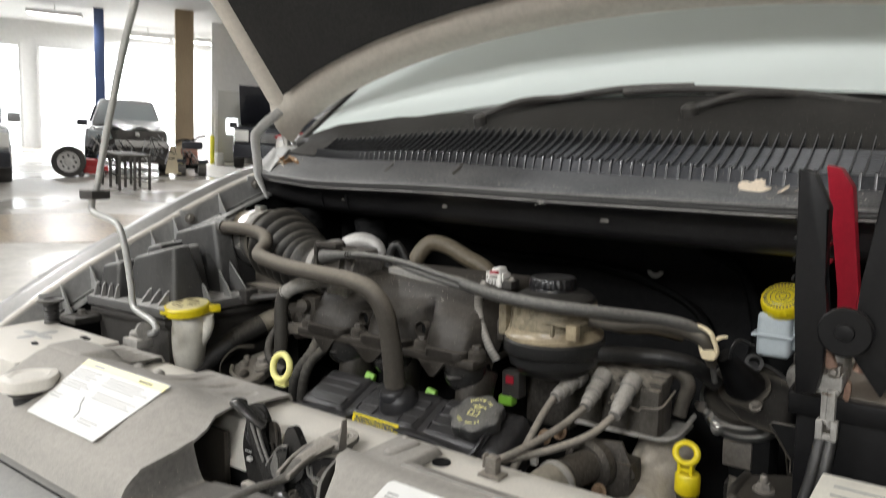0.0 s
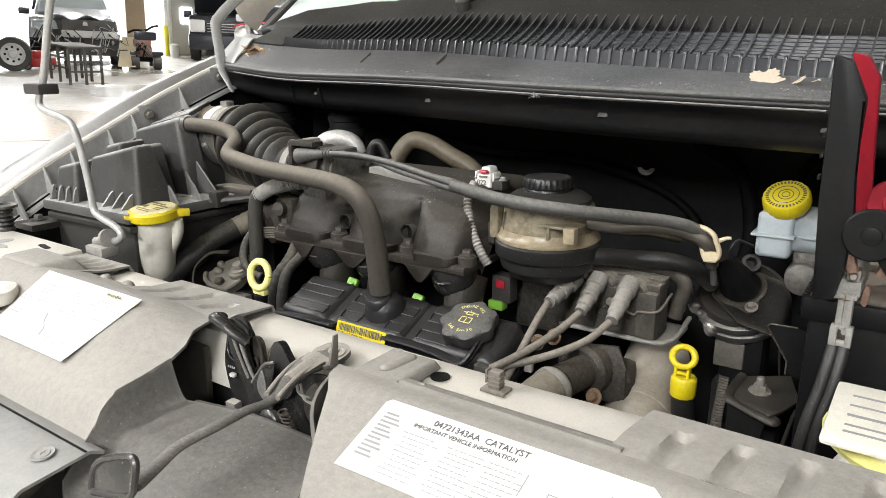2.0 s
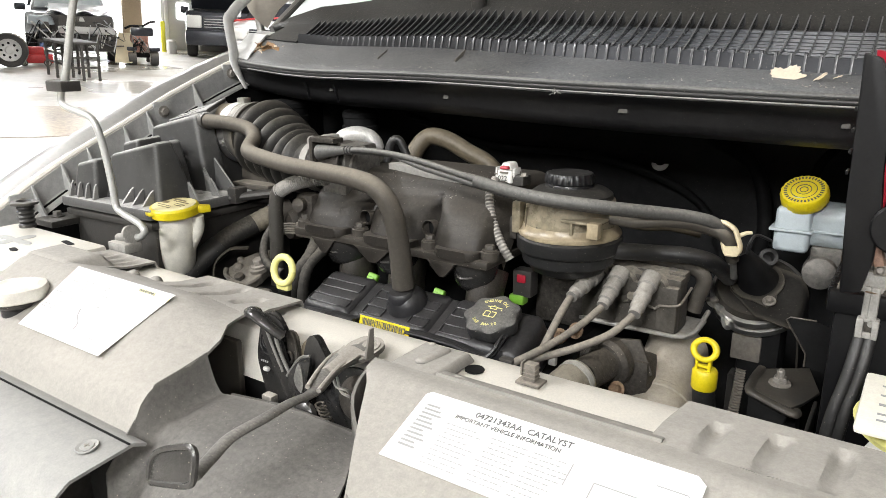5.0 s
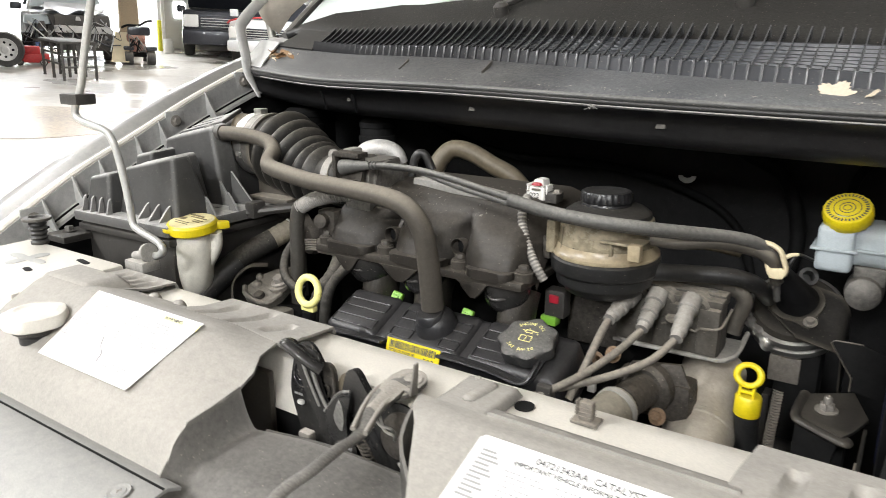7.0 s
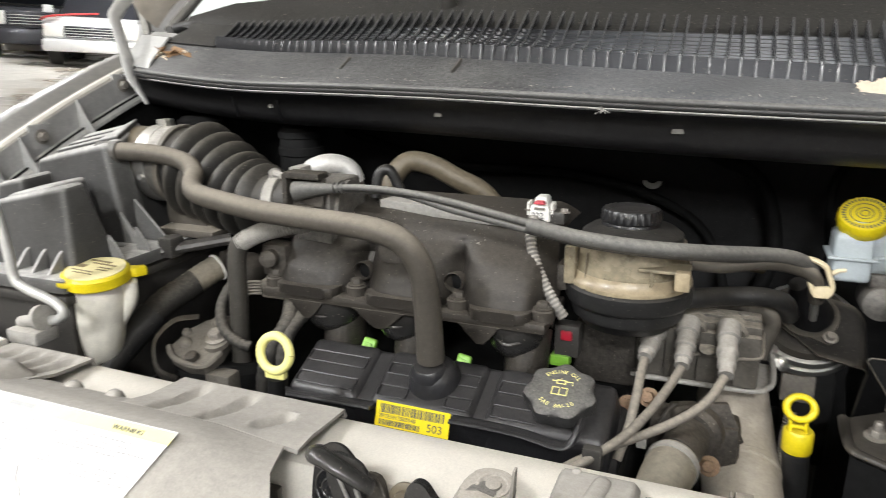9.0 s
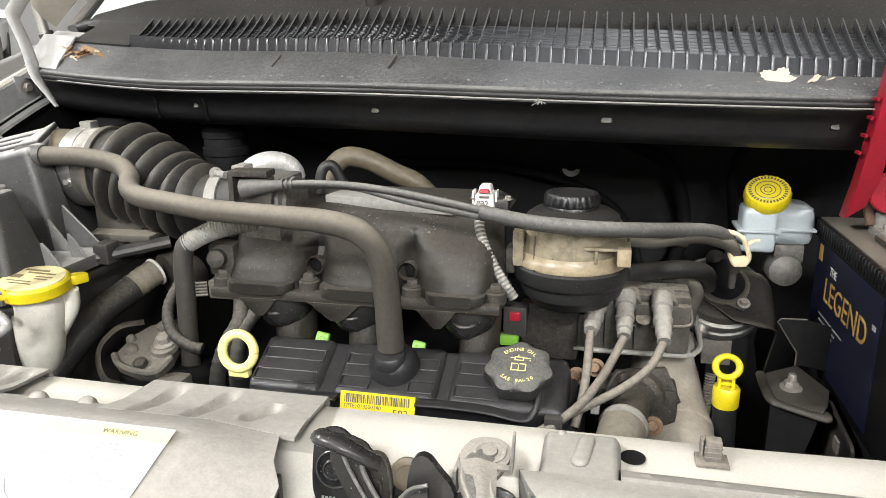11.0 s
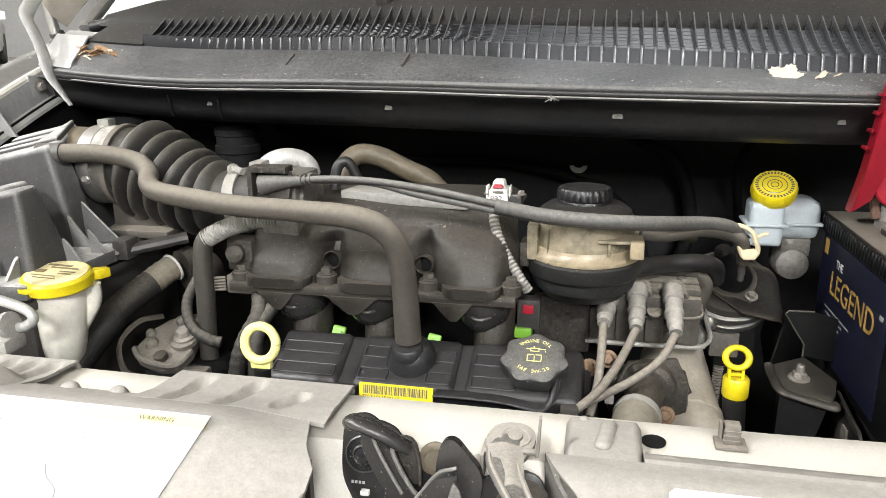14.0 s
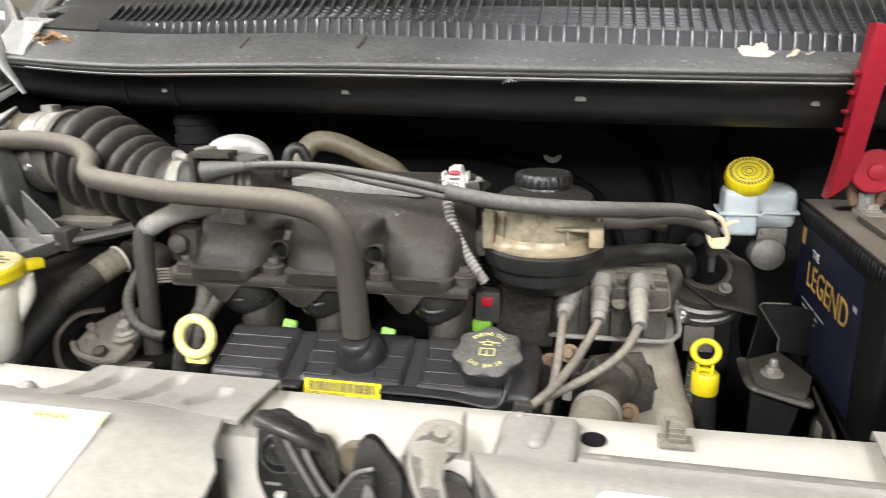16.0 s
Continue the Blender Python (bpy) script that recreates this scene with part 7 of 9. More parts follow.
bm = tube(bmesh.new(), [(0.060, 0.448, -0.003), (0.090, 0.450, -0.001), (0.122, 0.450, 0.004), (0.146, 0.450, -0.001), (0.156, 0.450, -0.016), (0.150, 0.448, -0.040), (0.146, 0.446, -0.06)], 0.0105, 14, 6)
for k, (x, z) in enumerate(((0.066, -0.003), (0.080, -0.002), (0.100, 0.001), (0.118, 0.003), (0.136, 0.002))):
    lathe(bm, [(0.0106, -0.008), (0.0118, -0.006), (0.0114, 0.008)], (x, 0.450, z), (1, 0.1, 0.25 * (-1) ** k), 14)
part("harness", bm, M_RUBBER, coil, "taped brown wiring harness")
BOOTS = [((0.029, 0.370, -0.004), (0.022, 0.305, -0.022)), ((0.063, 0.374, 0.002), (0.061, 0.318, -0.031)), ((0.106, 0.374, 0.003), (0.107, 0.310, -0.031))]
LEADS = [[(0.022, 0.302, -0.022), (0.021, 0.28, -0.034), (0.020, 0.258, -0.05), (0.017, 0.235, -0.072), (0.010, 0.215, -0.10)],
         [(0.061, 0.316, -0.032), (0.049, 0.286, -0.047), (0.034, 0.25, -0.060), (0.015, 0.215, -0.072), (-0.012, 0.192, -0.088), (-0.03, 0.18, -0.10)],
         [(0.106, 0.308, -0.032), (0.090, 0.278, -0.050), (0.063, 0.252, -0.064), (0.030, 0.232, -0.077), (0.0, 0.212, -0.086), (-0.03, 0.19, -0.098), (-0.05, 0.18, -0.11)]]
for (b0, b1), pts in zip(BOOTS, LEADS):
    lead = part("spark_plug_lead", tube(bmesh.new(), pts, 0.0050, 12), M_LEAD, coil, "grey silicone spark plug lead")
    part("boot", tube(bmesh.new(), [b0, Vector(b0).lerp(Vector(b1), 0.5), b1], lambda u: (0.0130 if u < 0.3 else 0.0108) if u < 0.5 else (0.0118 if u < 0.62 else 0.0100) if u < 0.85 else 0.0082, 16, 16), M_BOOT, lead)
bm = block(bmesh.new(), (-0.022, 0.188, -0.100), (-0.002, 0.206, -0.078), 0.003)
lathe(bm, [(0.008, 0), (0.008, 0.012), (0.005, 0.014)], (-0.018, 0.215, -0.085), (0, 0, 1), 14)
part("lead_clip", bm, M_BLACK, coil)

# ---- coolant neck, hoses at the engine's end ----
neck = thing("thermostat_housing", (0.075, 0.26, -0.17), "dirty cast thermostat housing with a clamped hose", "housing")
NA, NB, NC = Vector((0.085, 0.33, -0.100)), Vector((0.066, 0.25, -0.104)), Vector((0.046, 0.15, -0.118))
bm = tube(bmesh.new(), [NA, NB], 0.022, 20, smooth=False)
lathe(bm, [(0.028, -0.012), (0.033, -0.008), (0.033, 0.004), (0.027, 0.010)], NA.lerp(NB, 0.3), NB - NA, 28)
block(bm, (0.03, 0.315, -0.15), (0.13, 0.36, -0.095), 0.012)
prism(bm, [(-0.05, -0.012), (0.0, -0.045), (0.05, -0.014), (0.03, 0.030), (-0.03, 0.026)], 0.008, axes(NA.lerp(NB, 0.1), (1, 0.2, 0), (0, 0.1, 1)), 0.002)
part("casting", bm, M_GRIMY, neck)
part("hose_end", tube(bmesh.new(), [NB.lerp(NC, 0.05), NB.lerp(NC, 0.3), NB.lerp(NC, 0.6), NC, (0.040, 0.10, -0.14)], lambda u: 0.0250 + 0.0010 * math.sin(11 * u), 24), M_TANHOSE, neck, "brown dusty coolant hose end")
p = NB.lerp(NC, 0.14)
bm = lathe(bmesh.new(), [(0.0255, -0.004), (0.0275, -0.004), (0.0275, 0.004), (0.0255, 0.004)], p, NC - NB, 28)
block(bm, (p.x - 0.037, p.y - 0.004, p.z + 0.014), (p.x - 0.027, p.y + 0.004, p.z + 0.028), 0.002)
part("spring_clamp", bm, M_PALE, neck)
for at in ((0.100, 0.285, -0.128), (0.030, 0.308, -0.070), (0.008, 0.305, -0.082)):
    part("bolt", hexbolt(bmesh.new(), at, (-0.2, -1, 0.5), 0.0075), M_RUSTY, neck, "rusty hex bolt")
ST, SD = Vector((0.132, 0.380, -0.162)), Vector((0.10, -0.93, -0.32))
start = thing("starter_casing", (0.142, 0.36, -0.22), "pale dusty round casing at the end of the engine", "casing")
part("casing", lathe(bmesh.new(), [(0.038, -0.10), (0.044, -0.095), (0.044, 0.10), (0.034, 0.106)], ST, SD, 36), M_CASING, start)
part("seam_ring", lathe(bmesh.new(), [(0.044, 0.022), (0.0456, 0.024), (0.0456, 0.031), (0.044, 0.033)], ST, SD, 36), M_CASING, start)
part("end_cap", lathe(bmesh.new(), [(0.030, 0.105), (0.030, 0.110), (0.010, 0.112)], ST, SD, 24), M_CAST, start)

rad = thing("coolant_hose", (-0.59, 0.26, -0.14), "black coolant hose with a braided sleeve and clamp", "hose")
C1 = [(-0.620, 0.12, -0.16), (-0.617, 0.155, -0.085), (-0.612, 0.19, -0.055), (-0.602, 0.23, -0.030)]
part("hose", tube(bmesh.new(), C1, 0.0205, 18), M_HOSE, rad)
part("sleeve", tube(bmesh.new(), [(-0.607, 0.215, -0.038), (-0.597, 0.25, -0.018), (-0.580, 0.29, -0.001)], lambda u: 0.0185 + 0.0006 * math.sin(40 * u), 16), M_LOOM, rad, "dusty braided sleeve")
bm = corrugated(bmesh.new(), [(-0.588, 0.275, -0.008), (-0.572, 0.31, 0.008), (-0.565, 0.325, 0.012)], 0.0180, 0.0005, 0.010, 18)
part("sleeve", bm, M_TANHOSE, rad, "dusty brown sleeve")
part("clamp", lathe(bmesh.new(), [(0.0180, -0.0012), (0.0202, -0.0012), (0.0202, 0.0012), (0.0180, 0.0012)], (-0.566, 0.323, 0.012), (0.4, 0.85, 0.3), 24), M_WHITE, rad, "pale clamp ring")
bm = lathe(bmesh.new(), [(0.018, -0.010), (0.028, -0.006), (0.031, 0.004), (0.031, 0.020), (0.026, 0.032), (0.012, 0.036)], (-0.548, 0.345, -0.006), (0.3, 0.9, 0.1), 28)
lathe(bm, [(0.020, 0), (0.020, 0.02)], (-0.56, 0.335, 0.014), (0.4, 0.85, 0.2), 18)
part("fitting", bm, M_INTAKE, rad)

alt = thing("alternator", (-0.52, 0.24, -0.3), "grimy alternator with a cast bracket and bolt", "alternator")
bm = lathe(bmesh.new(), [(0.05, 0), (0.062, 0.01), (0.062, 0.075), (0.05, 0.085)], (-0.505, 0.23, -0.165), (0, 0.2, 1), 30)
block(bm, (-0.56, 0.20, -0.3), (-0.46, 0.30, -0.15), 0.012)
part("body", bm, M_DARK, alt)
for k in range(7):
    part("fin", block(bmesh.new(), (-0.565 + 0.018 * k, 0.165, -0.15), (-0.559 + 0.018 * k, 0.19, -0.09), 0.002), M_DARK, alt)
BR = pose(-0.500, 0.225, -0.062, 24, 6, 0)
bm = prism(bmesh.new(), [(-0.052, -0.026), (-0.036, -0.040), (-0.004, -0.046), (0.018, -0.040), (0.024, -0.014), (0.014, 0.012), (0.020, 0.040), (0.004, 0.054), (-0.018, 0.046), (-0.030, 0.028), (-0.045, 0.016)], 0.012, BR, 0.004)
tube(bm, [BR @ Vector(q) for q in ((-0.050, -0.024, 0.013), (-0.034, -0.037, 0.014), (-0.004, -0.042, 0.014), (0.016, -0.036, 0.014), (0.021, -0.012, 0.013))], 0.0042, 8)
for q, r in (((-0.034, -0.012, 0.012), 0.009), ((0.010, 0.040, 0.012), 0.011), ((-0.016, 0.032, 0.012), 0.008), ((-0.044, 0.004, 0.010), 0.007)):
    lathe(bm, [(r, -0.004), (0.9 * r, 0.004), (0.6 * r, 0.007), (0.1 * r, 0.008)], BR @ Vector(q), (0.1, -0.4, 1), 12)
lathe(bm, [(0.018, 0.012), (0.018, 0.018), (0.014, 0.020)], BR.translation + Vector((0.006, 0.002, 0.0)), (0, -0.4, 1), 20)
block(bm, (-0.488, 0.185, -0.17), (-0.452, 0.21, -0.075), 0.005)
part("bracket", bm, M_GRIMYCAST, alt, "dusty cast bracket")
part("bolt", hexbolt(bmesh.new(), BR @ Vector((0.006, 0.004, 0.020)), (0, -0.4, 1), 0.0095), M_BOLT, alt)
part("bolt", lathe(bmesh.new(), [(0.009, 0), (0.008, 0.006), (0.004, 0.009)], BR @ Vector((-0.010, -0.030, 0.012)), (0, -0.4, 1), 14), M_GRIMY, alt)
bm = tube(bmesh.new(), [(-0.522, 0.225, -0.020), (-0.545, 0.205, -0.022), (-0.560, 0.185, -0.045), (-0.545, 0.170, -0.075), (-0.510, 0.165, -0.082)], 0.009, 8, flat=0.22)
part("strap", bm, M_GRIMY, alt, "dusty looped strap")
bm = block(bmesh.new(), (-0.455, 0.268, 0.000), (-0.400, 0.29, 0.024), 0.003)
for k in range(5):
    tube(bm, [(-0.458, 0.272, 0.020 - 0.004 * k), (-0.478, 0.266, 0.018 - 0.004 * k), (-0.496, 0.262, 0.008 - 0.004 * k)], 0.0019, 6)
part("plug", bm, M_LEAD, alt, "grey wiring plug with bundled wires")


def wrapped(path, r, turns):
    """A taped wiring loom: a bar with a shallow spiral of overlaps."""
    q = smooth_path(path, 12)
    return tube(bmesh.new(), q, lambda u: r * (0.90 + 0.14 * ((u * turns) % 1.0)), 14, smooth=False)


part("loom", wrapped([(-0.49, 0.262, 0.022), (-0.496, 0.240, -0.005), (-0.485, 0.225, -0.030), (-0.462, 0.222, -0.045), (-0.445, 0.225, -0.05)], 0.0072, 14), M_LOOM, alt, "cloth-taped wiring loom")
part("loom", wrapped([(-0.415, 0.278, 0.0), (-0.405, 0.25, -0.02), (-0.418, 0.232, -0.05), (-0.428, 0.225, -0.09), (-0.43, 0.22, -0.16)], 0.0105, 16), M_LOOM, alt, "cloth-taped wiring loom")
part("loom", wrapped([(-0.39, 0.27, -0.01), (-0.40, 0.24, -0.035), (-0.402, 0.225, -0.08), (-0.40, 0.22, -0.16)], 0.009, 14), M_LOOM, alt, "cloth-taped wiring loom")

# ---- cables ----
CABLE = [(-0.365, 0.278, 0.147), (-0.314, 0.275, 0.152), (-0.255, 0.270, 0.152), (-0.199, 0.265, 0.147), (-0.145, 0.260, 0.139), (-0.106, 0.263, 0.131), (-0.049, 0.266, 0.121), (0.014, 0.27, 0.116), (0.077, 0.30, 0.109), (0.148, 0.37, 0.094), (0.178, 0.40, 0.080), (0.192, 0.415, 0.056), (0.197, 0.43, 0.01)]
cable = thing("throttle_cable", (-0.1, 0.3, 0.01), "grey throttle cables in a dusty sleeve held by a tan clip", "cable")
part("cable", tube(bmesh.new(), CABLE, 0.0042, 10), M_CABLE, cable)
part("cable", tube(bmesh.new(), [(x, y + 0.004, z - 0.009 + 0.006 * (x < -0.25)) for x, y, z in CABLE], 0.0042, 10), M_CABLE, cable)
part("sleeve", tube(bmesh.new(), [(x, y + 0.002, z - 0.003) for x, y, z in CABLE[5:12]], 0.0082, 14), M_CABLE, cable)
part("cable", tube(bmesh.new(), [(0.06, 0.33, 0.086), (0.09, 0.335, 0.084), (0.13, 0.36, 0.085), (0.165, 0.395, 0.074), (0.188, 0.404, 0.062), (0.196, 0.42, 0.03)], 0.0085, 12), M_RUBBER, cable)
bm = bmesh.new()
tube(bm, [(0.177, 0.402, 0.083), (0.188, 0.401, 0.0815), (0.1985, 0.400, 0.0755), (0.2025, 0.400, 0.067), (0.2075, 0.400, 0.053), (0.2035, 0.400, 0.0435), (0.192, 0.400, 0.0425), (0.1865, 0.402, 0.052), (0.1845, 0.404, 0.060)], 0.0042, 10, 5, flat=0.75)
prism(bm, [(0.190, 0.040), (0.205, 0.0405), (0.2085, 0.050), (0.203, 0.054), (0.189, 0.052)], 0.006, axes((0, 0.402, 0), (1, 0, 0), (0, 0, 1)), 0.001)
tube(bm, [(0.204, 0.404, 0.067), (0.212, 0.404, 0.0715), (0.219, 0.404, 0.073)], lambda u: 0.0032 - 0.0012 * u, 8)
part("cable_clip", bm, M_CLIP, cable, "tan plastic clip")

sensor = thing("map_sensor", (-0.11, 0.35, 0.11), "white sensor plug with a red tab on the intake", "sensor")
bm = block(bmesh.new(), (-0.136, 0.341, 0.113), (-0.104, 0.382, 0.136), 0.004, 3, top=(-0.133, -0.107, 0.343, 0.380))
block(bm, (-0.131, 0.345, 0.130), (-0.109, 0.378, 0.147), 0.004, 3, top=(-0.128, -0.112, 0.349, 0.374))
part("plug", bm, M_WHITE, sensor)
for x in (-0.1385, -0.1045):
    part("plug_latch", block(bmesh.new(), (x, 0.345, 0.120), (x + 0.003, 0.366, 0.139), 0.001), M_WHITE, sensor)
for k in range(3):
    part("plug_slot", block(bmesh.new(), (-0.1065, 0.347 + 0.010 * k, 0.117), (-0.1030, 0.352 + 0.010 * k, 0.131), 0.001), M_LEAD, sensor)
part("red_tab", block(bmesh.new(), (-0.129, 0.339, 0.1375), (-0.111, 0.350, 0.1425), 0.002, top=(-0.126, -0.114, 0.341, 0.349)), M_RED, sensor)
part("plug_window", block(bmesh.new(), (-0.127, 0.3395, 0.1300), (-0.112, 0.3425, 0.1330), 0.0005), M_LEAD, sensor)
words("lettering", "022", 0.012, axes((-0.131, 0.3402, 0.1180), (1, 0, 0), (0, 0, 1)), M_PRINT, sensor)
part("base", block(bmesh.new(), (-0.135, 0.345, 0.110), (-0.085, 0.375, 0.128), 0.004), M_BLACK, sensor)
for x in (-0.141, -0.092):
    part("screw", hexbolt(bmesh.new(), (x + 0.006, 0.35, 0.127), r=0.005), M_BOLT, sensor)
sensor.matrix_world = sensor.matrix_world @ Matrix.Translation((0.002, 0.018, -0.004)) @ Matrix.Scale(0.86, 4)
bm = corrugated(bmesh.new(), [(-0.117, 0.338, 0.118), (-0.116, 0.322, 0.104), (-0.110, 0.312, 0.082), (-0.096, 0.303, 0.056), (-0.080, 0.298, 0.032), (-0.070, 0.30, 0.016)], 0.0062, 0.0006, 0.0050, 14)
solo("wiring_conduit", bm, M_BOOT, "grey corrugated wiring conduit", "conduit")
plug = thing("injector_plug", (-0.077, 0.34, -0.10), "black wiring plug with red lock and green clip", "plug")
part("body", block(bmesh.new(), (-0.088, 0.342, -0.052), (-0.058, 0.366, -0.012), 0.003), M_BLACK, plug)
part("lock", block(bmesh.new(), (-0.080, 0.339, -0.030), (-0.066, 0.345, -0.018), 0.002), M_RED, plug)
part("clip", block(bmesh.new(), (-0.092, 0.338, -0.064), (-0.068, 0.356, -0.050), 0.003), M_GREEN, plug, "bright green clip")
for at in ((-0.318, 0.292, -0.066), (-0.190, 0.292, -0.068)):
    inj = thing("fuel_injector", at, "bright green fuel injector connector between the runners", "injector", "fuel injectors")
    m = Matrix.Translation(at) @ Euler((radians(-24), radians(14), radians(8))).to_matrix().to_4x4()
    part("connector", block(bmesh.new(), (-0.0095, -0.0065, -0.014), (0.0095, 0.0075, 0.020), 0.0028, 3, top=(-0.0085, 0.0085, -0.0055, 0.0065), m=m), M_GREEN, inj)
    part("lock_tab", block(bmesh.new(), (-0.004, -0.0085, -0.004), (0.004, -0.0055, 0.014), 0.001, m=m), M_GREEN, inj)
    part("body", tube(bmesh.new(), [m @ Vector((0, 0, -0.012)), m @ Vector((0, 0.004, -0.04))], 0.008, 14, smooth=False), M_GRIMY, inj)

# ---- vacuum servo with its bracket, wiring bracket ----
servo = thing("vacuum_servo", (0.20, 0.525, -0.25), "black vacuum servo can on a folded steel bracket", "servo")
SN = Vector((0, -0.58, 0.81)).normalized()
SO = Vector((0.206, 0.552, -0.036))
SM = axes(SO, (1, 0, 0), (0, 0.81, 0.58))
bm = lathe(bmesh.new(), [(0.050, -0.075), (0.056, -0.055), (0.060, -0.045), (0.060, -0.034), (0.057, -0.030), (0.060, -0.026), (0.060, -0.014), (0.055, -0.006), (0.040, -0.003)], SO, SN, 44)
part("can", bm, M_PLATE, servo)
for h in (-0.040, -0.020):
    part("band", lathe(bmesh.new(), [(0.0602, -0.0065), (0.0655, -0.005), (0.0665, 0.0), (0.0650, 0.005), (0.0602, 0.0065)], SO + SN * h, SN, 44), M_BRIGHT, servo, "steel rolled band")


def folded_plate(u, v):
    """The plate lies on the can and rolls over its outer edge into a hanging flange."""
    s = 0.245 * u
    y = -0.064 + 0.098 * v
    left = -0.034 + 0.046 * max(0.0, -(y + 0.022) / 0.042)
    flat = 0.100
    if s < flat:
        x, z = left + (0.056 - left) * s / flat, 0.0
    elif s < flat + 0.022:
        a = (s - flat) / 0.014
        x, z = 0.056 + 0.014 * math.sin(min(a, math.pi / 2)), -0.014 * (1 - math.cos(min(a, math.pi / 2)))
    else:
        x, z = 0.070, -0.014 - (s - flat - 0.022)
    drop = max(0.0, x - 0.018)
    top = 0.034 - 0.28 * drop - (7.0 * max(0.0, x - 0.052) ** 1.5 if x > 0.052 else 0.0) + 0.05 * z
    low = -0.061 - 0.22 * max(0.0, min(x, 0.055) - 0.011) + 0.10 * min(0.0, z + 0.02)
    return SM @ Vector((x, low + (top - low) * v, z + 0.002))


bm = sheet(bmesh.new(), folded_plate, 44, 12, 0.0025)
part("bracket", bm, M_PLATE, servo, "black folded bracket plate")
bm = lathe(bmesh.new(), [(0.037, 0.003), (0.037, 0.006), (0.030, 0.0065)], SO, SN, 36)
prism(bm, [(0.0, -0.036), (0.024, -0.046), (0.034, -0.034), (0.030, -0.010)], 0.003, axes(SO + SN * 0.003, (1, 0, 0), (0, 0.81, 0.58)), 0.001)
part("ring", bm, M_PLATE, servo)
bm = tube(bmesh.new(), [SO + SN * 0.004, SO + SN * 0.02 + Vector((-0.004, 0, 0)), SO + SN * 0.045 + Vector((-0.013, 0, 0)), SO + SN * 0.068 + Vector((-0.021, 0, 0))], lambda u: 0.0305 - 0.019 * u ** 0.8, 28, 4)
part("spout", bm, M_BATTERY, servo, "black tapered rubber spout")
part("bolt", hexbolt(bmesh.new(), (0.231, 0.518, -0.050), SN, 0.006), M_BOLT, servo)
part("hose_end", lathe(bmesh.new(), [(0.008, 0), (0.012, 0.0), (0.013, 0.004), (0.013, 0.02), (0.008, 0.02), (0.008, 0)], (0.211, 0.573, -0.006), (0.3, -0.8, 0.5), 18), M_HOSE, servo)
part("bracket_leg", block(bmesh.new(), (0.19, 0.54, -0.25), (0.25, 0.60, -0.09), 0.01), M_DARK, servo)
part("pipe", tube(bmesh.new(), [(0.196, 0.505, 0.018), (0.20, 0.50, 0.036), (0.206, 0.51, 0.045), (0.222, 0.53, 0.035)], 0.0022, 8), M_HOSE, servo)
part("foil_scrap", tube(bmesh.new(), [(0.152, 0.522, -0.060), (0.156, 0.518, -0.070), (0.168, 0.52, -0.078), (0.176, 0.515, -0.092), (0.188, 0.52, -0.098)], lambda u: 0.007 + 0.003 * math.sin(17 * u), 6, flat=0.5), M_BRIGHT, servo, "crumpled silver foil")

brk = thing("wiring_bracket", (0.27, 0.37, -0.30), "black folded battery tray bracket with a bolt", "bracket")
bm = prism(bmesh.new(), [(0.246, 0.435), (0.298, 0.472), (0.320, 0.400), (0.307, 0.358), (0.297, 0.338), (0.246, 0.364)], 0.004, Matrix.Translation((0, 0, -0.122)), 0.001)
part("tray", bm, M_PLATE, brk)
part("tray_edge", tube(bmesh.new(), [(0.245, 0.436, -0.119), (0.243, 0.400, -0.119), (0.245, 0.364, -0.120), (0.258, 0.355, -0.122), (0.297, 0.336, -0.124), (0.304, 0.346, -0.126)], 0.0062, 10, 5, flat=0.8), M_PLATE, brk, "rolled worn edge of the bracket")
part("tray_skirt", prism(bmesh.new(), [(0.0, 0.0), (0.056, 0.0), (0.050, -0.030), (0.020, -0.16), (0.0, -0.16)], 0.004, axes((0.246, 0.368, -0.124), (0.88, -0.46, 0), (0, 0, 1)), 0.001), M_DARK, brk)
part("tray_leg", block(bmesh.new(), (0.256, 0.385, -0.33), (0.300, 0.43, -0.122), 0.006), M_DARK, brk)
part("side_arm", prism(bmesh.new(), [(0.386, -0.124), (0.366, -0.126), (0.298, -0.134), (0.290, -0.140), (0.287, -0.158), (0.262, -0.160), (0.262, -0.24), (0.386, -0.24)], 0.004, axes((0.316, 0, 0), (0, 1, 0), (0, 0, 1)), 0.001), M_PLATE, brk, "black cut steel side arm")
part("front_arm", block(bmesh.new(), (0.318, 0.258, -0.156), (0.42, 0.263, -0.152), 0.001), M_PLATE, brk)
part("tray_label", block(bmesh.new(), (0.3130, 0.325, -0.165), (0.3158, 0.343, -0.148), 0.0005), M_LEAD, brk)
part("bolt", hexbolt(bmesh.new(), (0.274, 0.398, -0.118), (0, -0.1, 1), 0.0090), M_BOLT, brk)
part("stud", lathe(bmesh.new(), [(0.0050, 0), (0.0050, 0.010), (0.0035, 0.012)], (0.274, 0.397, -0.109), (0, -0.1, 1), 12), M_BOLT, brk)
part("strip", prism(bmesh.new(), [(0.264, -0.051), (0.268, -0.048), (0.300, -0.047), (0.332, -0.056), (0.332, -0.118), (0.292, -0.112), (0.292, -0.094)], 0.003, axes((0, 0.462, 0), (1, 0, 0), (0, 0, 1)), 0.001), M_DARK, brk, "black folded shield plate beside the battery")
part("strip_edge", tube(bmesh.new(), [(0.292, 0.458, -0.112), (0.292, 0.458, -0.094), (0.264, 0.458, -0.051), (0.268, 0.458, -0.047), (0.300, 0.458, -0.046)], 0.0012, 6, smooth=False), M_PLATE, brk)
bm = block(bmesh.new(), (0.183, 0.535, -0.155), (0.225, 0.565, -0.115), 0.003)
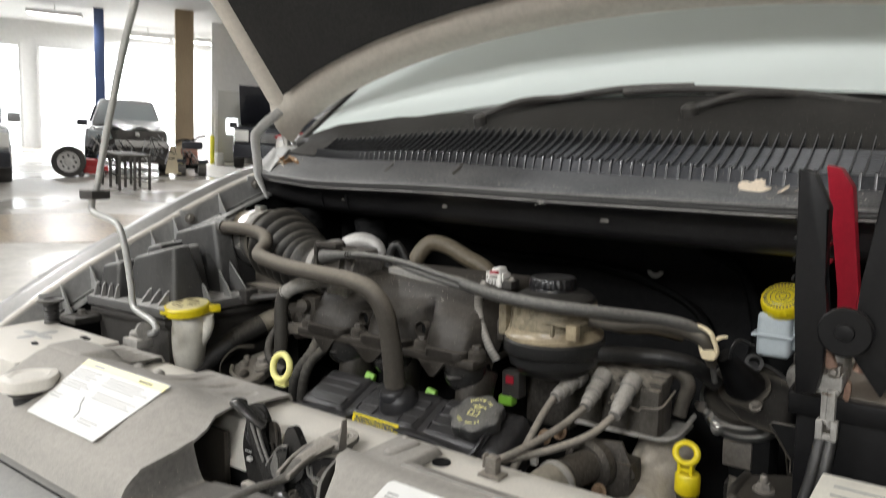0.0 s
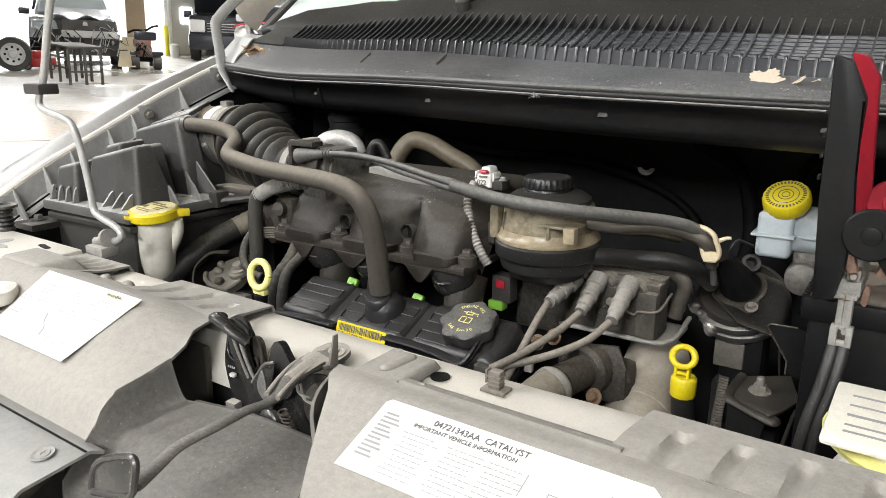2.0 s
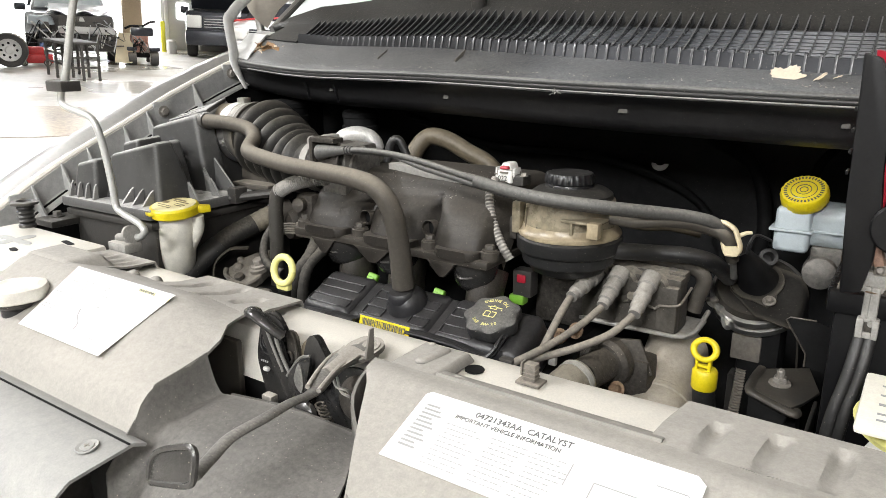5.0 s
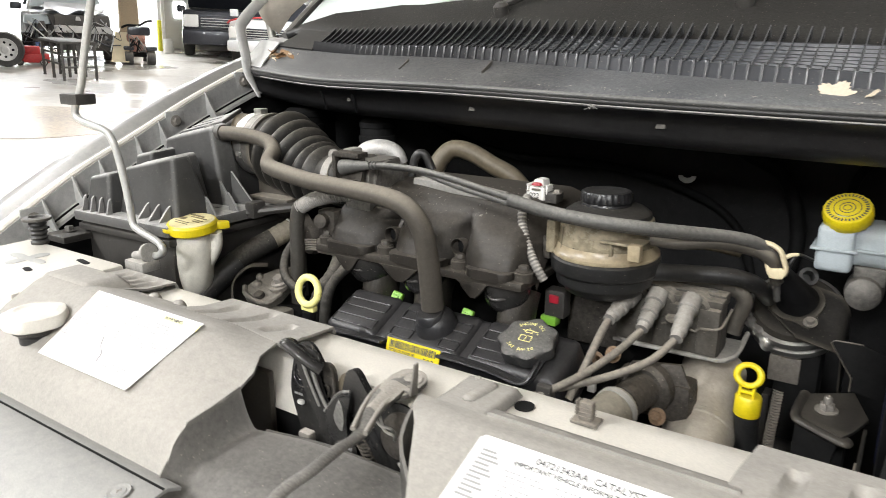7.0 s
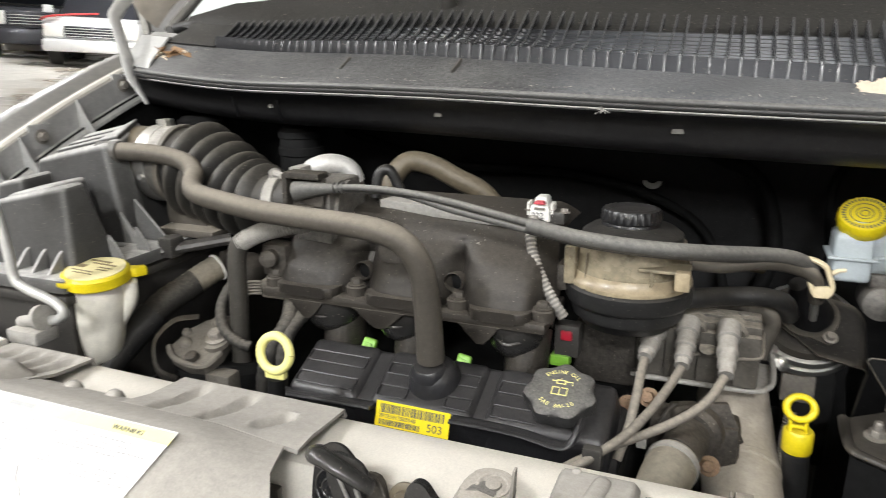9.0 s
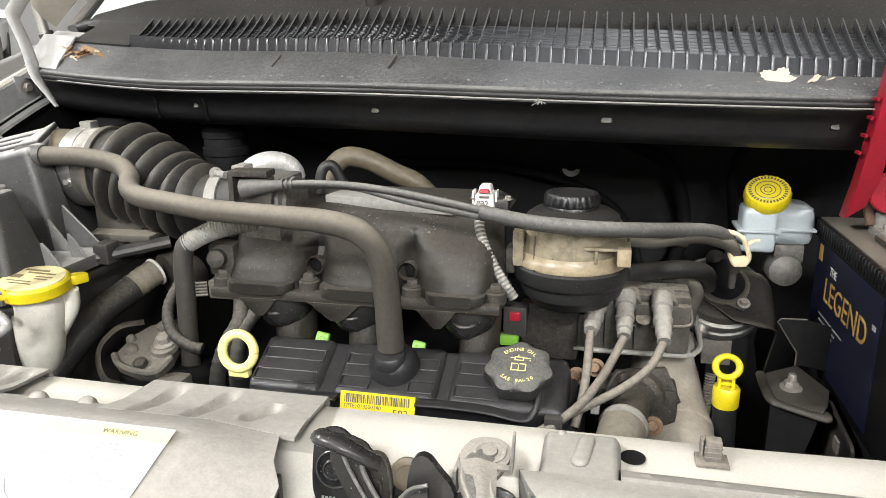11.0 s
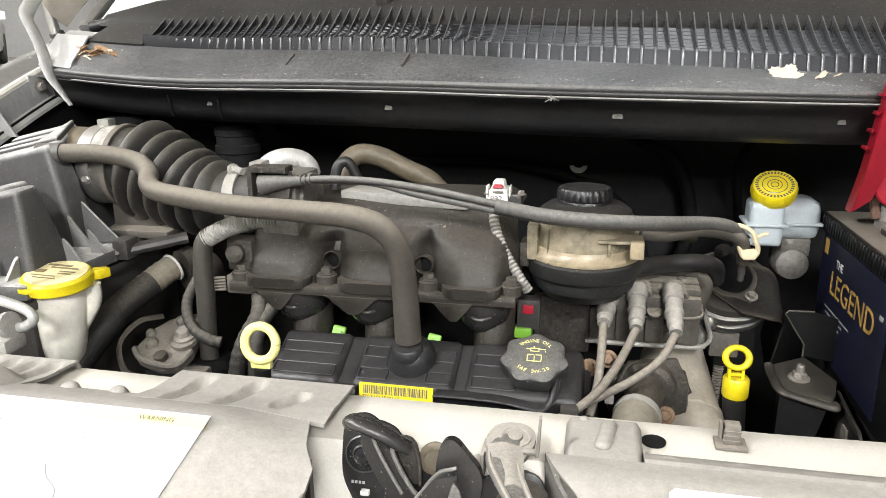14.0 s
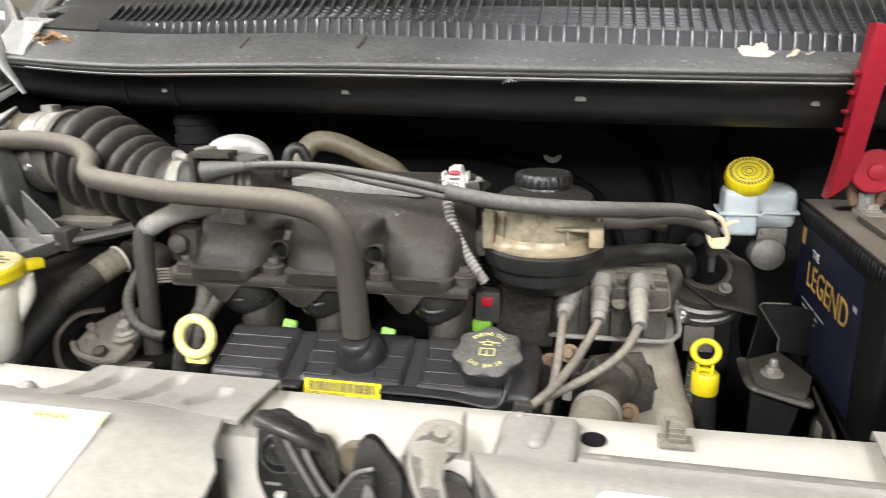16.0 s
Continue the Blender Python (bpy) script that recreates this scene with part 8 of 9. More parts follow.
for k in range(3):
    tube(bm, [(0.198 + 0.006 * k, 0.545, -0.155), (0.198 + 0.003 * k, 0.543, -0.175)], 0.002, 6)
part("plug", bm, M_LEAD, brk, "grey wiring plug")
part("conduit", corrugated(bmesh.new(), [(0.201, 0.543, -0.172), (0.199, 0.542, -0.21), (0.196, 0.54, -0.26), (0.195, 0.54, -0.36)], 0.0075, 0.001, 0.0045, 12), M_LEAD, brk)
bm = block(bmesh.new(), (0.17, 0.60, -0.36), (0.25, 0.63, -0.21), 0.004)
part("module", bm, M_BLACK, brk)

# ---- battery with jumper clamps ----
bat = thing("battery", (0.42, 0.42, -0.14), "black car battery with a navy label", "battery")
part("case", block(bmesh.new(), (0.333, 0.246, -0.14), (0.51, 0.575, 0.042), 0.004), M_BATTERY, bat)
bm = block(bmesh.new(), (0.326, 0.239, 0.042), (0.517, 0.582, 0.065), 0.004)
part("lid", bm, M_BATTERY, bat, "black ribbed battery lid")
lid_rib = None
for k in range(32):
    shift = (0, 0.0104 * k, 0)
    if lid_rib is None:
        lid_rib = part("lid_rib", block(bmesh.new(), (0.3245, 0.248, 0.046), (0.330, 0.254, 0.0665), 0.001, 1), M_BATTERY, bat)
    else:
        again("lid_rib", lid_rib, bat, shift)
bm = block(bmesh.new(), (0.332, 0.246, 0.063), (0.512, 0.576, 0.0675), 0.001)
part("lid_top", bm, M_RUBBER, bat, "dusty lid top")
part("vent_cover", block(bmesh.new(), (0.36, 0.36, 0.0675), (0.47, 0.45, 0.076), 0.003), M_RUBBER, bat)
part("label", block(bmesh.new(), (0.3312, 0.31, -0.125), (0.3331, 0.565, 0.038), 0), M_BLUE, bat, "navy battery label with gold lettering")
side = lambda y, z: axes((0.3309, y, z), (0, -1, 0), (0, 0, 1))
words("lettering", "LEGEND", 0.046, side(0.515, -0.035), M_GOLD, bat)
words("lettering", "THE", 0.016, side(0.50, 0.005), M_LABEL, bat)
part("print", bars(bmesh.new(), side(0.53, -0.06), [(0.20, 0.055, 0.012, 0.006)]), M_PRINTG, bat)
for r in range(4):
    tagged(part("print_line", print_lines(side(0.525, -0.058 - 0.008 * r), 0.006 * r, 0.105 - 0.01 * r, 0, 1, 0.01, 0.0022, 0.0004, 0.0014), M_PRINTG, bat), kind="stuff")
part("emblem", bars(bmesh.new(), side(0.555, 0.012), [(0, 0, 0.016, 0.022)]), M_GOLD, bat)


def clamp(y, mat, left, right, hub, label, forward=0.0, lead=True):
    """Two pressed arms on a flat hub over a battery post; the arms may lean forward."""
    hx, hz = hub

    def lean_arm(bm):
        for v in bm.verts:
            v.co.y -= forward * (v.co.z - 0.10)
        return bm
    c = thing("jumper_clamp", (hx, y, 0.074), label, "clamp", "jumper clamps")
    for out in (left, right):
        h = part("handle", lean_arm(prism(bmesh.new(), out, 0.026, axes((0, y + 0.013, 0), (1, 0, 0), (0, 0, 1)), 0.003)), mat, c)
        edge = [q for q in out if q[1] > hz + 0.03]
        x = min(q[0] for q in edge) if out is left else max(q[0] for q in edge)
        for k in range(4):
            z = hz + 0.05 + 0.022 * k
            part("grip_rib", lean_arm(block(bmesh.new(), (x - 0.0016, y - 0.009, z), (x + 0.0016, y + 0.009, z + 0.0045), 0.001)), mat, h)
    for s in (-1, 1):
        bm = tube(bmesh.new(), [(hx + 0.018 * s, y, hz - 0.012), (hx + 0.018 * s, y, hz - 0.026), (hx + 0.013 * s, y, hz - 0.045)], 0.0045, 8, flat=1.4)
        part("jaw", bm, M_COPPER, c, "copper jaw")
    part("hub", lathe(bmesh.new(), [(0.027, 0), (0.027, 0.004), (0.025, 0.006), (0.010, 0.006), (0.009, 0.009), (0.004, 0.010)], (hx, y - 0.015, hz), (0, -1, 0), 30), mat, c)
    if not lead:
        return c
    bm = lathe(bmesh.new(), [(0.010, -0.01), (0.009, 0.022)], (hx, y, 0.074), (0, 0, 1), 16)
    block(bm, (hx - 0.012, y - 0.05, 0.060), (hx + 0.012, y + 0.012, 0.078), 0.004)
    tube(bm, [(hx, y - 0.04, 0.066), (hx - 0.002, y - 0.055, 0.045), (hx - 0.003, y - 0.058, 0.015)], lambda u: 0.009 + 0.002 * u, 10)
    hexbolt(bm, (hx, y - 0.026, 0.078), r=0.007)
    part("terminal", bm, M_PALE, c, "corroded lead terminal")
    return c


def nearer(ob, eye, k):
    """Draws a thing in towards a point without changing how it looks from there."""
    eye = CAR @ Vector(eye)
    ob.matrix_world = Matrix.Translation(eye) @ Matrix.Scale(k, 4) @ Matrix.Translation(-eye) @ ob.matrix_world


black_clamp = clamp(0.33, M_BATTERY, [(0.318, 0.040), (0.338, 0.043), (0.345, 0.080), (0.345, 0.13), (0.338, 0.17), (0.341, 0.25), (0.324, 0.287), (0.308, 0.293), (0.312, 0.14)],
      [(0.400, 0.050), (0.412, 0.08), (0.420, 0.290), (0.404, 0.293), (0.390, 0.28), (0.375, 0.17), (0.372, 0.12), (0.372, 0.09)], (0.364, 0.118), "black jumper cable clamp on the battery terminal", 0.0, False)
nearer(black_clamp, (0.476, -0.543, 0.30), 0.879)
clamp(0.485, M_RED, [(0.332, 0.085), (0.352, 0.105), (0.357, 0.14), (0.353, 0.27), (0.341, 0.292), (0.326, 0.296), (0.334, 0.14)],
      [(0.428, 0.085), (0.434, 0.14), (0.444, 0.296), (0.428, 0.292), (0.416, 0.27), (0.402, 0.14), (0.405, 0.105)], (0.379, 0.125), "red jumper cable clamp on the battery terminal", 0.52)
term = thing("battery_terminal", (0.362, 0.285, 0.02), "corroded lead terminal clamp with a square nut and crimped strap", "terminal")
bm = block(bmesh.new(), (0.350, 0.278, 0.060), (0.3735, 0.322, 0.079), 0.004, 2)
block(bm, (0.348, 0.276, 0.057), (0.3715, 0.296, 0.064), 0.003, 2)
lathe(bm, [(0.011, -0.012), (0.010, 0.014), (0.008, 0.016)], (0.364, 0.326, 0.080), (0, 0, 1), 16)
part("post_clamp", bm, M_PALE, term)
bm = block(bmesh.new(), (0.3545, 0.2745, 0.020), (0.3610, 0.287, 0.064), 0.003, 2)
block(bm, (0.3600, 0.2735, 0.020), (0.3690, 0.286, 0.064), 0.0038, 2)
part("strap", bm, M_PALE, term, "pale lead strap with a groove")
bm = block(bmesh.new(), (0.3515, 0.2705, 0.009), (0.3585, 0.286, 0.030), 0.002, 2)
block(bm, (0.3660, 0.2705, 0.009), (0.3722, 0.286, 0.030), 0.002, 2)
block(bm, (0.3575, 0.2715, 0.009), (0.3670, 0.285, 0.016), 0.002, 2)
block(bm, (0.3575, 0.2735, 0.0265), (0.3670, 0.284, 0.0305), 0.001, 2)
part("crimp", bm, M_PALE, term)
part("recess", block(bmesh.new(), (0.3565, 0.2742, 0.0145), (0.3680, 0.284, 0.028), 0.001), M_GRIMY, term)
bm = block(bmesh.new(), (0.3590, 0.274, 0.077), (0.3715, 0.290, 0.090), 0.002, 2)
lathe(bm, [(0.004, 0), (0.004, 0.006), (0.003, 0.007)], (0.3653, 0.275, 0.0835), (0, -1, 0.1), 12)
part("nut", bm, M_BOLT, term)
part("rust_mark", pill(bmesh.new(), (0.355, 0.2755, 0.0585), (0.367, 0.2755, 0.0580), 0.003, 8, 0.3), M_RUSTY, term)
bm = block(bmesh.new(), (0.357, 0.285, 0.101), (0.376, 0.297, 0.110), 0.003, 2)
part("upper_strap", bm, M_RUBBER, term)
for o, a, b in (((0.3440, 0.278, 0.062), 0.0, 0.010), ((0.3755, 0.278, 0.052), 0.0, -0.002)):
    bm = prism(bmesh.new(), [(-0.002, 0.002), (0.003, -0.003), (0.0045, 0.006), (0.005, 0.015), (0.005 + b * 0.2, 0.021 + b), (0.001, 0.023 + b), (-0.001, 0.014)], 0.010, axes((o[0], o[1] + 0.016, o[2]), (1, 0, 0), (0, 0, 1)), 0.001)
    part("copper_jaw", bm, M_COPPER, term, "copper jaw of the clamp")
nearer(term, (0.402, -0.526, 0.296), 0.947)
for k in (-0.55, 0.55):
    bm = tube(bmesh.new(), [(0.3645 + 0.008 * k, 0.238, 0.040), (0.3635 + 0.008 * k, 0.236, 0.024), (0.360 + 0.009 * k, 0.222, -0.012), (0.349 + 0.01 * k, 0.205, -0.10), (0.349 + 0.01 * k, 0.205, -0.33)], 0.0060, 10)
    solo("battery_cable", bm, M_HOSE, "black battery cable dropping from the terminal", "cable", "battery cables")
part("tray_wall", block(bmesh.new(), (0.335, 0.247, -0.58), (0.53, 0.60, -0.142), 0.01), M_DARK, van)

# ---- hood prop rod ----
rod = thing("prop_rod", (-0.59, 0.07, 0.0), "thin steel hood prop rod with a black grip", "rod")
part("rod", tube(bmesh.new(), [(-0.598, 0.070, 0.022), (-0.580, 0.070, 0.024), (-0.568, 0.070, 0.034), (-0.580, 0.070, 0.045), (-0.622, 0.070, 0.056), (-0.635, 0.070, 0.066), (-0.638, 0.070, 0.095), (-0.646, 0.069, 0.150), (-0.655, 0.066, 0.188), (-0.672, 0.064, 0.202), (-0.715, 0.061, 0.211), (-0.732, 0.060, 0.220), (-0.726, 0.060, 0.240), (-0.708, 0.060, 0.262), (-0.660, 0.060, 0.365), (-0.560, 0.060, 0.545), (-0.40, 0.09, 0.84), (-0.33, 0.12, 0.98), (-0.262, 0.165, 1.115)], 0.0055, 12, 6), M_ROD, rod)
part("grip", block(bmesh.new(), (-0.742, 0.044, 0.236), (-0.698, 0.076, 0.252), 0.003), M_BLACK, rod, "black plastic grip")
bm = tube(bmesh.new(), [(-0.625, 0.062, 0.018), (-0.592, 0.060, 0.026)], 0.007, 10)
lathe(bm, [(0.014, -0.003), (0.014, 0.003)], (-0.592, 0.062, 0.028), (1, 0, 0.2), 18)
block(bm, (-0.63, 0.045, 0.0), (-0.585, 0.075, 0.016), 0.004)
part("pivot", bm, M_PALE, rod, "tan bracket and pivot")

# ---- leaves on the cowl ----
lr = random.Random(11)


def leaf(at, size, turn, mat, label):
    out = []
    for k in range(11):
        a = 2 * math.pi * k / 11
        r = size * (1.0 if k % 3 else 0.62) * lr.uniform(0.75, 1.15)
        out.append((r * math.cos(a), 0.62 * r * math.sin(a)))
    bm = prism(bmesh.new(), out, 0.0008, Matrix.Translation(at) @ Euler((lr.uniform(-0.4, 1.3), lr.uniform(-0.7, 0.7), turn)).to_matrix().to_4x4())
    solo("dry_leaf", bm, mat, label, "leaf", "dry leaves")


out = []
for k in range(25):
    a = math.pi * (k / 24)
    r = 0.025 * (0.62 + 0.38 * abs(math.cos(2.5 * a + 0.4))) * (1.0 if k % 2 else 0.88)
    out.append((r * math.cos(a), 0.95 * r * math.sin(a)))
bm = prism(bmesh.new(), out + [(-0.012, -0.004), (0.010, -0.005)], 0.0008, axes((0.228, 0.446, 0.262), (1, 0.05, 0.05), (0, 0.75, 0.66)))
for v in bm.verts:
    v.co.y += 12 * (v.co.x - 0.224) ** 2
solo("dry_leaf", bm, M_LEAF2, "pale dry lobed leaf lying on the cowl", "leaf", "dry leaves")
for x, r in ((0.268, 0.010), (0.286, 0.006)):
    leaf((x, 0.445, 0.264), r, 0.4, M_LEAF2, "small pale leaf scrap on the cowl")
for k in range(34):
    x = -0.87 + 0.13 * lr.random() * lr.random()
    py, pz = lip(x)
    leaf((x, py + 0.03 + 0.03 * lr.random(), pz + 0.024 + 0.012 * lr.random()), 0.009 + 0.012 * lr.random(), lr.random() * 6, M_LEAF if k % 4 else M_LEAF2, "crumpled brown dry leaf in the cowl corner")

# ---- ceiling lights ----
def fixture(x, y):
    t = thing("ceiling_light", (x, y, 3.68), "bright white high-bay ceiling light", "light", "ceiling lights", car=False)
    part("housing", block(bmesh.new(), (x - 0.65, y - 0.22, 3.70), (x + 0.65, y + 0.22, 3.80), 0.01), M_WALL, t)
    for s in (-1, 1):
        part("diffuser", block(bmesh.new(), (x - 0.31 + 0.31 * s, y - 0.18, 3.675), (x + 0.29 + 0.31 * s, y + 0.18, 3.699), 0.004), M_LAMP, t, "glowing diffuser")
    part("rod", block(bmesh.new(), (x - 0.01, y - 0.01, 3.80), (x + 0.01, y + 0.01, 4.0), 0), M_BRIGHT, t)


for lx, ly, lw in LIGHTS:
    fixture(lx, ly)

# ---- background of the shop ----
def bx(name, lo, hi, mat, parent, bev=0.02, top=None, label=""):
    return part(name, block(bmesh.new(), lo, hi, bev, 2, top), mat, parent, label)


def wheel_at(parent, x, y, r, w, along_y=False):
    ax = (0, 1, 0) if along_y else (1, 0, 0)
    o = Vector((x, y, r))
    bm = lathe(bmesh.new(), [(r * 0.62, -w / 2), (r * 0.95, -w / 2), (r, -w * 0.3), (r, w * 0.3), (r * 0.95, w / 2), (r * 0.62, w / 2)], o, ax, 28)
    wh = part("wheel", bm, M_TYRE, parent)
    bm = lathe(bmesh.new(), [(r * 0.66, -w * 0.50), (r * 0.64, -w * 0.57), (r * 0.56, -w * 0.515), (r * 0.24, -w * 0.53), (r * 0.18, -w * 0.60), (r * 0.05, -w * 0.61)], o, ax, 28)
    rim = part("rim", bm, M_FOIL, wh)
    u, v, n = frame_of(ax)
    for k in range(8):
        a = 2 * math.pi * k / 8
        c = o + (u * math.cos(a) + v * math.sin(a)) * (r * 0.41) - n * (w * 0.52)
        bm = lathe(bmesh.new(), [(r * 0.075, 0), (r * 0.07, w * 0.03)], c, -n, 10)
        part("rim_slot", bm, M_DARK, wh)


def car_front(name, place, mat, label, hood_up=False, width=1.9, tall=1.8, mat2=None, belt=1.0):
    """A parked car, built nose towards -y and then put at place."""
    t = thing(name, (0, 0, 0), label, "car", "parked vehicles", car=False)
    w = width / 2
    bx("body", (-w, 0.15, 0.32), (w, 4.4, belt), mat, t, 0.12)
    bx("cabin", (-w + 0.08, 1.35, belt), (w - 0.08, 4.2, tall), M_CARDARK, t, 0.12, (-w + 0.25, w - 0.25, 1.9, 3.9))
    bx("roof", (-w + 0.25, 1.95, tall - 0.03), (w - 0.25, 3.9, tall + 0.03), mat, t, 0.02)
    bx("bumper", (-w, -0.02, 0.32), (w, 0.25, belt * 0.6), mat2 or mat, t, 0.06)
    bx("grille", (-w * 0.55, 0.10, belt * 0.64), (w * 0.55, 0.2, belt * 0.88), M_CARDARK, t, 0.02)
    for k in range(4):
        bx("grille_slat", (-w * 0.54, 0.08, belt * (0.66 + 0.055 * k)), (w * 0.54, 0.12, belt * (0.675 + 0.055 * k)), M_FOIL, t, 0.004)
    for s in (-1, 1):
        bx("headlight", (s * w * 0.78 - 0.18, 0.09, belt * 0.64), (s * w * 0.78 + 0.18, 0.25, belt * 0.9), M_WHITE, t, 0.04)
        bx("mirror", (s * (w + 0.1) - 0.1, 1.5, 1.05), (s * (w + 0.1) + 0.1, 1.6, 1.22), mat, t, 0.03)
        for yy in (0.95, 3.5):
            wheel_at(t, s * (w - 0.1), yy, 0.36, 0.24)
    if hood_up:
        m = pose(0, 1.30, belt + 0.02, -58, 0, 0)
        part("hood", block(bmesh.new(), (-w + 0.1, -1.2, 0), (w - 0.1, 0, 0.04), 0.015, 2, m=m), mat, t, "raised hood")
        bx("engine_bay", (-w + 0.2, 0.3, belt - 0.03), (w - 0.2, 1.3, belt + 0.04), M_DARK, t, 0.02)
    else:
        bx("hood", (-w + 0.05, 0.18, belt - 0.06), (w - 0.05, 1.4, belt + 0.06), mat, t, 0.05)
    t.matrix_world = SHOP @ place
    return t


car_front("pickup_truck", pose(3.6, 19.2, 0, 0, 0, -12), M_CARDARK, "dark pickup truck with its hood up", True, 1.95, 1.9, None, 1.15)
sedan = car_front("sedan", pose(4.15, 16.9, 0, 0, 0, -22), M_CARWHITE, "silver car with a chrome slatted grille and red fender edge", False, 1.85, 1.45, None, 0.95)
bm = tube(bmesh.new(), [(-0.92, 0.12, 0.93), (-0.80, 0.10, 1.0), (-0.4, 0.25, 1.06), (0.1, 0.5, 1.10)], 0.035, 8, flat=0.6)
part("fender_edge", bm, M_RUSTRED, sedan, "red fender edge")
car_front("hatchback", pose(-2.55, 13.6, 0, 0, 0, 8), M_CARGREY, "dark grey car with its hood up", True, 1.8, 1.5, M_CARDARK)

wreck = thing("wrecked_car", (0.2, 17.0, 0), "stripped grey wrecked car with an exposed front beam", "car", "parked vehicles", car=False)
dent = random.Random(14)


def crumple(u, v):
    """The buckled hood: ridges run across it and its edge curls up."""
    x = -0.30 + 1.20 * u
    y = 17.12 + 1.45 * v
    return (x + 0.04 * math.sin(9 * v), y, 0.98 + 0.16 * v + 0.05 * math.sin(14 * u + 5 * v) * (1 - v) + 0.10 * max(0.0, u - 0.55) * (1 - v))


bx("body", (-0.72, 17.9, 0.35), (0.98, 21.4, 0.98), M_CARGREY, wreck, 0.14)
bx("fender", (-0.74, 17.25, 0.55), (-0.50, 18.5, 0.98), M_CARGREY, wreck, 0.08, (-0.70, -0.52, 17.4, 18.5))
bx("wheel_arch", (-0.72, 17.35, 0.18), (-0.52, 18.3, 0.55), M_DARK, wreck, 0.05)
bx("cabin", (-0.66, 18.6, 0.96), (0.92, 21.0, 1.62), M_CARGREY, wreck, 0.10, (-0.46, 0.72, 19.35, 20.6))
bx("windscreen", (-0.56, 18.56, 1.04), (0.82, 18.66, 1.52), M_MILK, wreck, 0.02, (-0.42, 0.68, 19.16, 19.24))
bx("side_window", (-0.70, 19.2, 1.06), (-0.64, 20.6, 1.46), M_CARDARK, wreck, 0.01, (-0.58, -0.52, 19.5, 20.3))
part("crumpled_hood", sheet(bmesh.new(), crumple, 26, 14, 0.012), M_CARGREY, wreck, "buckled grey hood")
bx("front_beam", (-0.12, 16.95, 0.60), (0.92, 17.06, 0.74), M_FOIL, wreck, 0.02)
for xx in (0.0, 0.76):
    bx("beam_bolt", (xx - 0.02, 16.93, 0.65), (xx + 0.02, 16.96, 0.69), M_DARK, wreck, 0.005)
bx("radiator_core", (-0.10, 17.10, 0.25), (0.90, 17.25, 0.95), M_TABLE, wreck, 0.02)
bx("engine", (-0.40, 17.28, 0.30), (0.92, 17.95, 0.94), M_TABLE, wreck, 0.06)
bx("crossmember", (-0.50, 17.0, 0.40), (0.95, 17.12, 0.48), M_TABLE, wreck, 0.02)
bx("mirror", (-0.92, 18.5, 0.98), (-0.70, 18.62, 1.12), M_CARDARK, wreck, 0.04)
bx("headlight", (-0.66, 17.12, 0.74), (-0.16, 17.34, 0.92), M_MILK, wreck, 0.05, (-0.64, -0.22, 17.22, 17.4))
for k in range(14):
    x0, z0 = dent.uniform(-0.5, 0.95), dent.uniform(0.25, 0.92)
    w, h = dent.uniform(0.03, 0.12), dent.uniform(0.02, 0.09)
    bx("broken_bracket", (x0 - w, 16.98 + dent.uniform(0, 0.1), z0 - h), (x0 + w, 17.10, z0 + h), (M_TABLE, M_CARDARK, M_CARGREY, M_FOIL)[k % 4], wreck, 0.01, (x0 - w * dent.random(), x0 + w * dent.random(), 17.0, 17.09))
wr = random.Random(3)
for k in range(34):
    x0 = -0.55 + 1.5 * wr.random()
    bm = tube(bmesh.new(), [(x0, 17.1, 0.3 + 0.6 * wr.random()), (x0 + wr.uniform(-0.25, 0.25), 16.95, 0.25 + 0.6 * wr.random()), (x0 + wr.uniform(-0.3, 0.3), 16.9, 0.15 + 0.5 * wr.random())], wr.uniform(0.004, 0.014), 6)
    part("torn_part", bm, (M_CARDARK, M_TABLE, M_CARGREY, M_TABLE, M_CARDARK, M_FOIL)[k % 6], wreck)
for xx in (-0.62, 0.9):
    wheel_at(wreck, xx, 18.0, 0.33, 0.22)

tyre = thing("loose_wheel", (-0.95, 16.0, 0), "loose car wheel standing on the floor", "wheel", car=False)
wheel_at(tyre, -0.95, 16.0, 0.31, 0.24, True)
STAND = pose(0.215, 13.58, 0, 0, 0, 15)
tab = thing("steel_stand", (0, 0, 0), "dark steel work stand with braced legs", "stand", car=False)
bx("top", (-0.28, 0, 0.58), (0.28, 1.2, 0.62), M_TABLE, tab, 0.01)
for x in (-0.25, 0.0, 0.25):
    for y in (0.03, 0.6, 1.15):
        bx("leg", (x - 0.02, y - 0.02, 0), (x + 0.02, y + 0.02, 0.58), M_TABLE, tab, 0.004)
for z in (0.2, 0.36):
    bx("brace", (-0.25, 0.02, z), (0.25, 0.05, z + 0.03), M_TABLE, tab, 0.004)
    bx("brace", (-0.26, 0.05, z + 0.04), (-0.24, 1.15, z + 0.07), M_TABLE, tab, 0.004)
tab.matrix_world = SHOP @ STAND
jack = thing("floor_jack", (-0.55, 16.3, 0), "low red steel floor jack", "jack", car=False)
bx("frame", (-0.85, 16.2, 0.06), (-0.25, 16.5, 0.22), M_RUSTRED, jack, 0.03)
bx("arm", (-0.7, 16.27, 0.2), (-0.4, 16.43, 0.36), M_RUSTRED, jack, 0.03)
for x in (-0.75, -0.35):
    wheel_at(jack, x, 16.35, 0.07, 0.3, True)
eng = thing("ride_on_quad", (1.4, 17.2, 0), "small battered red and black ride-on quad with handlebars", "quad", car=False)
for x in (1.22, 1.66):
    wheel_at(eng, x, 17.0, 0.15, 0.16)
    wheel_at(eng, x, 17.9, 0.15, 0.16)
bx("frame", (1.28, 16.98, 0.16), (1.60, 17.95, 0.30), M_DARK, eng, 0.03)
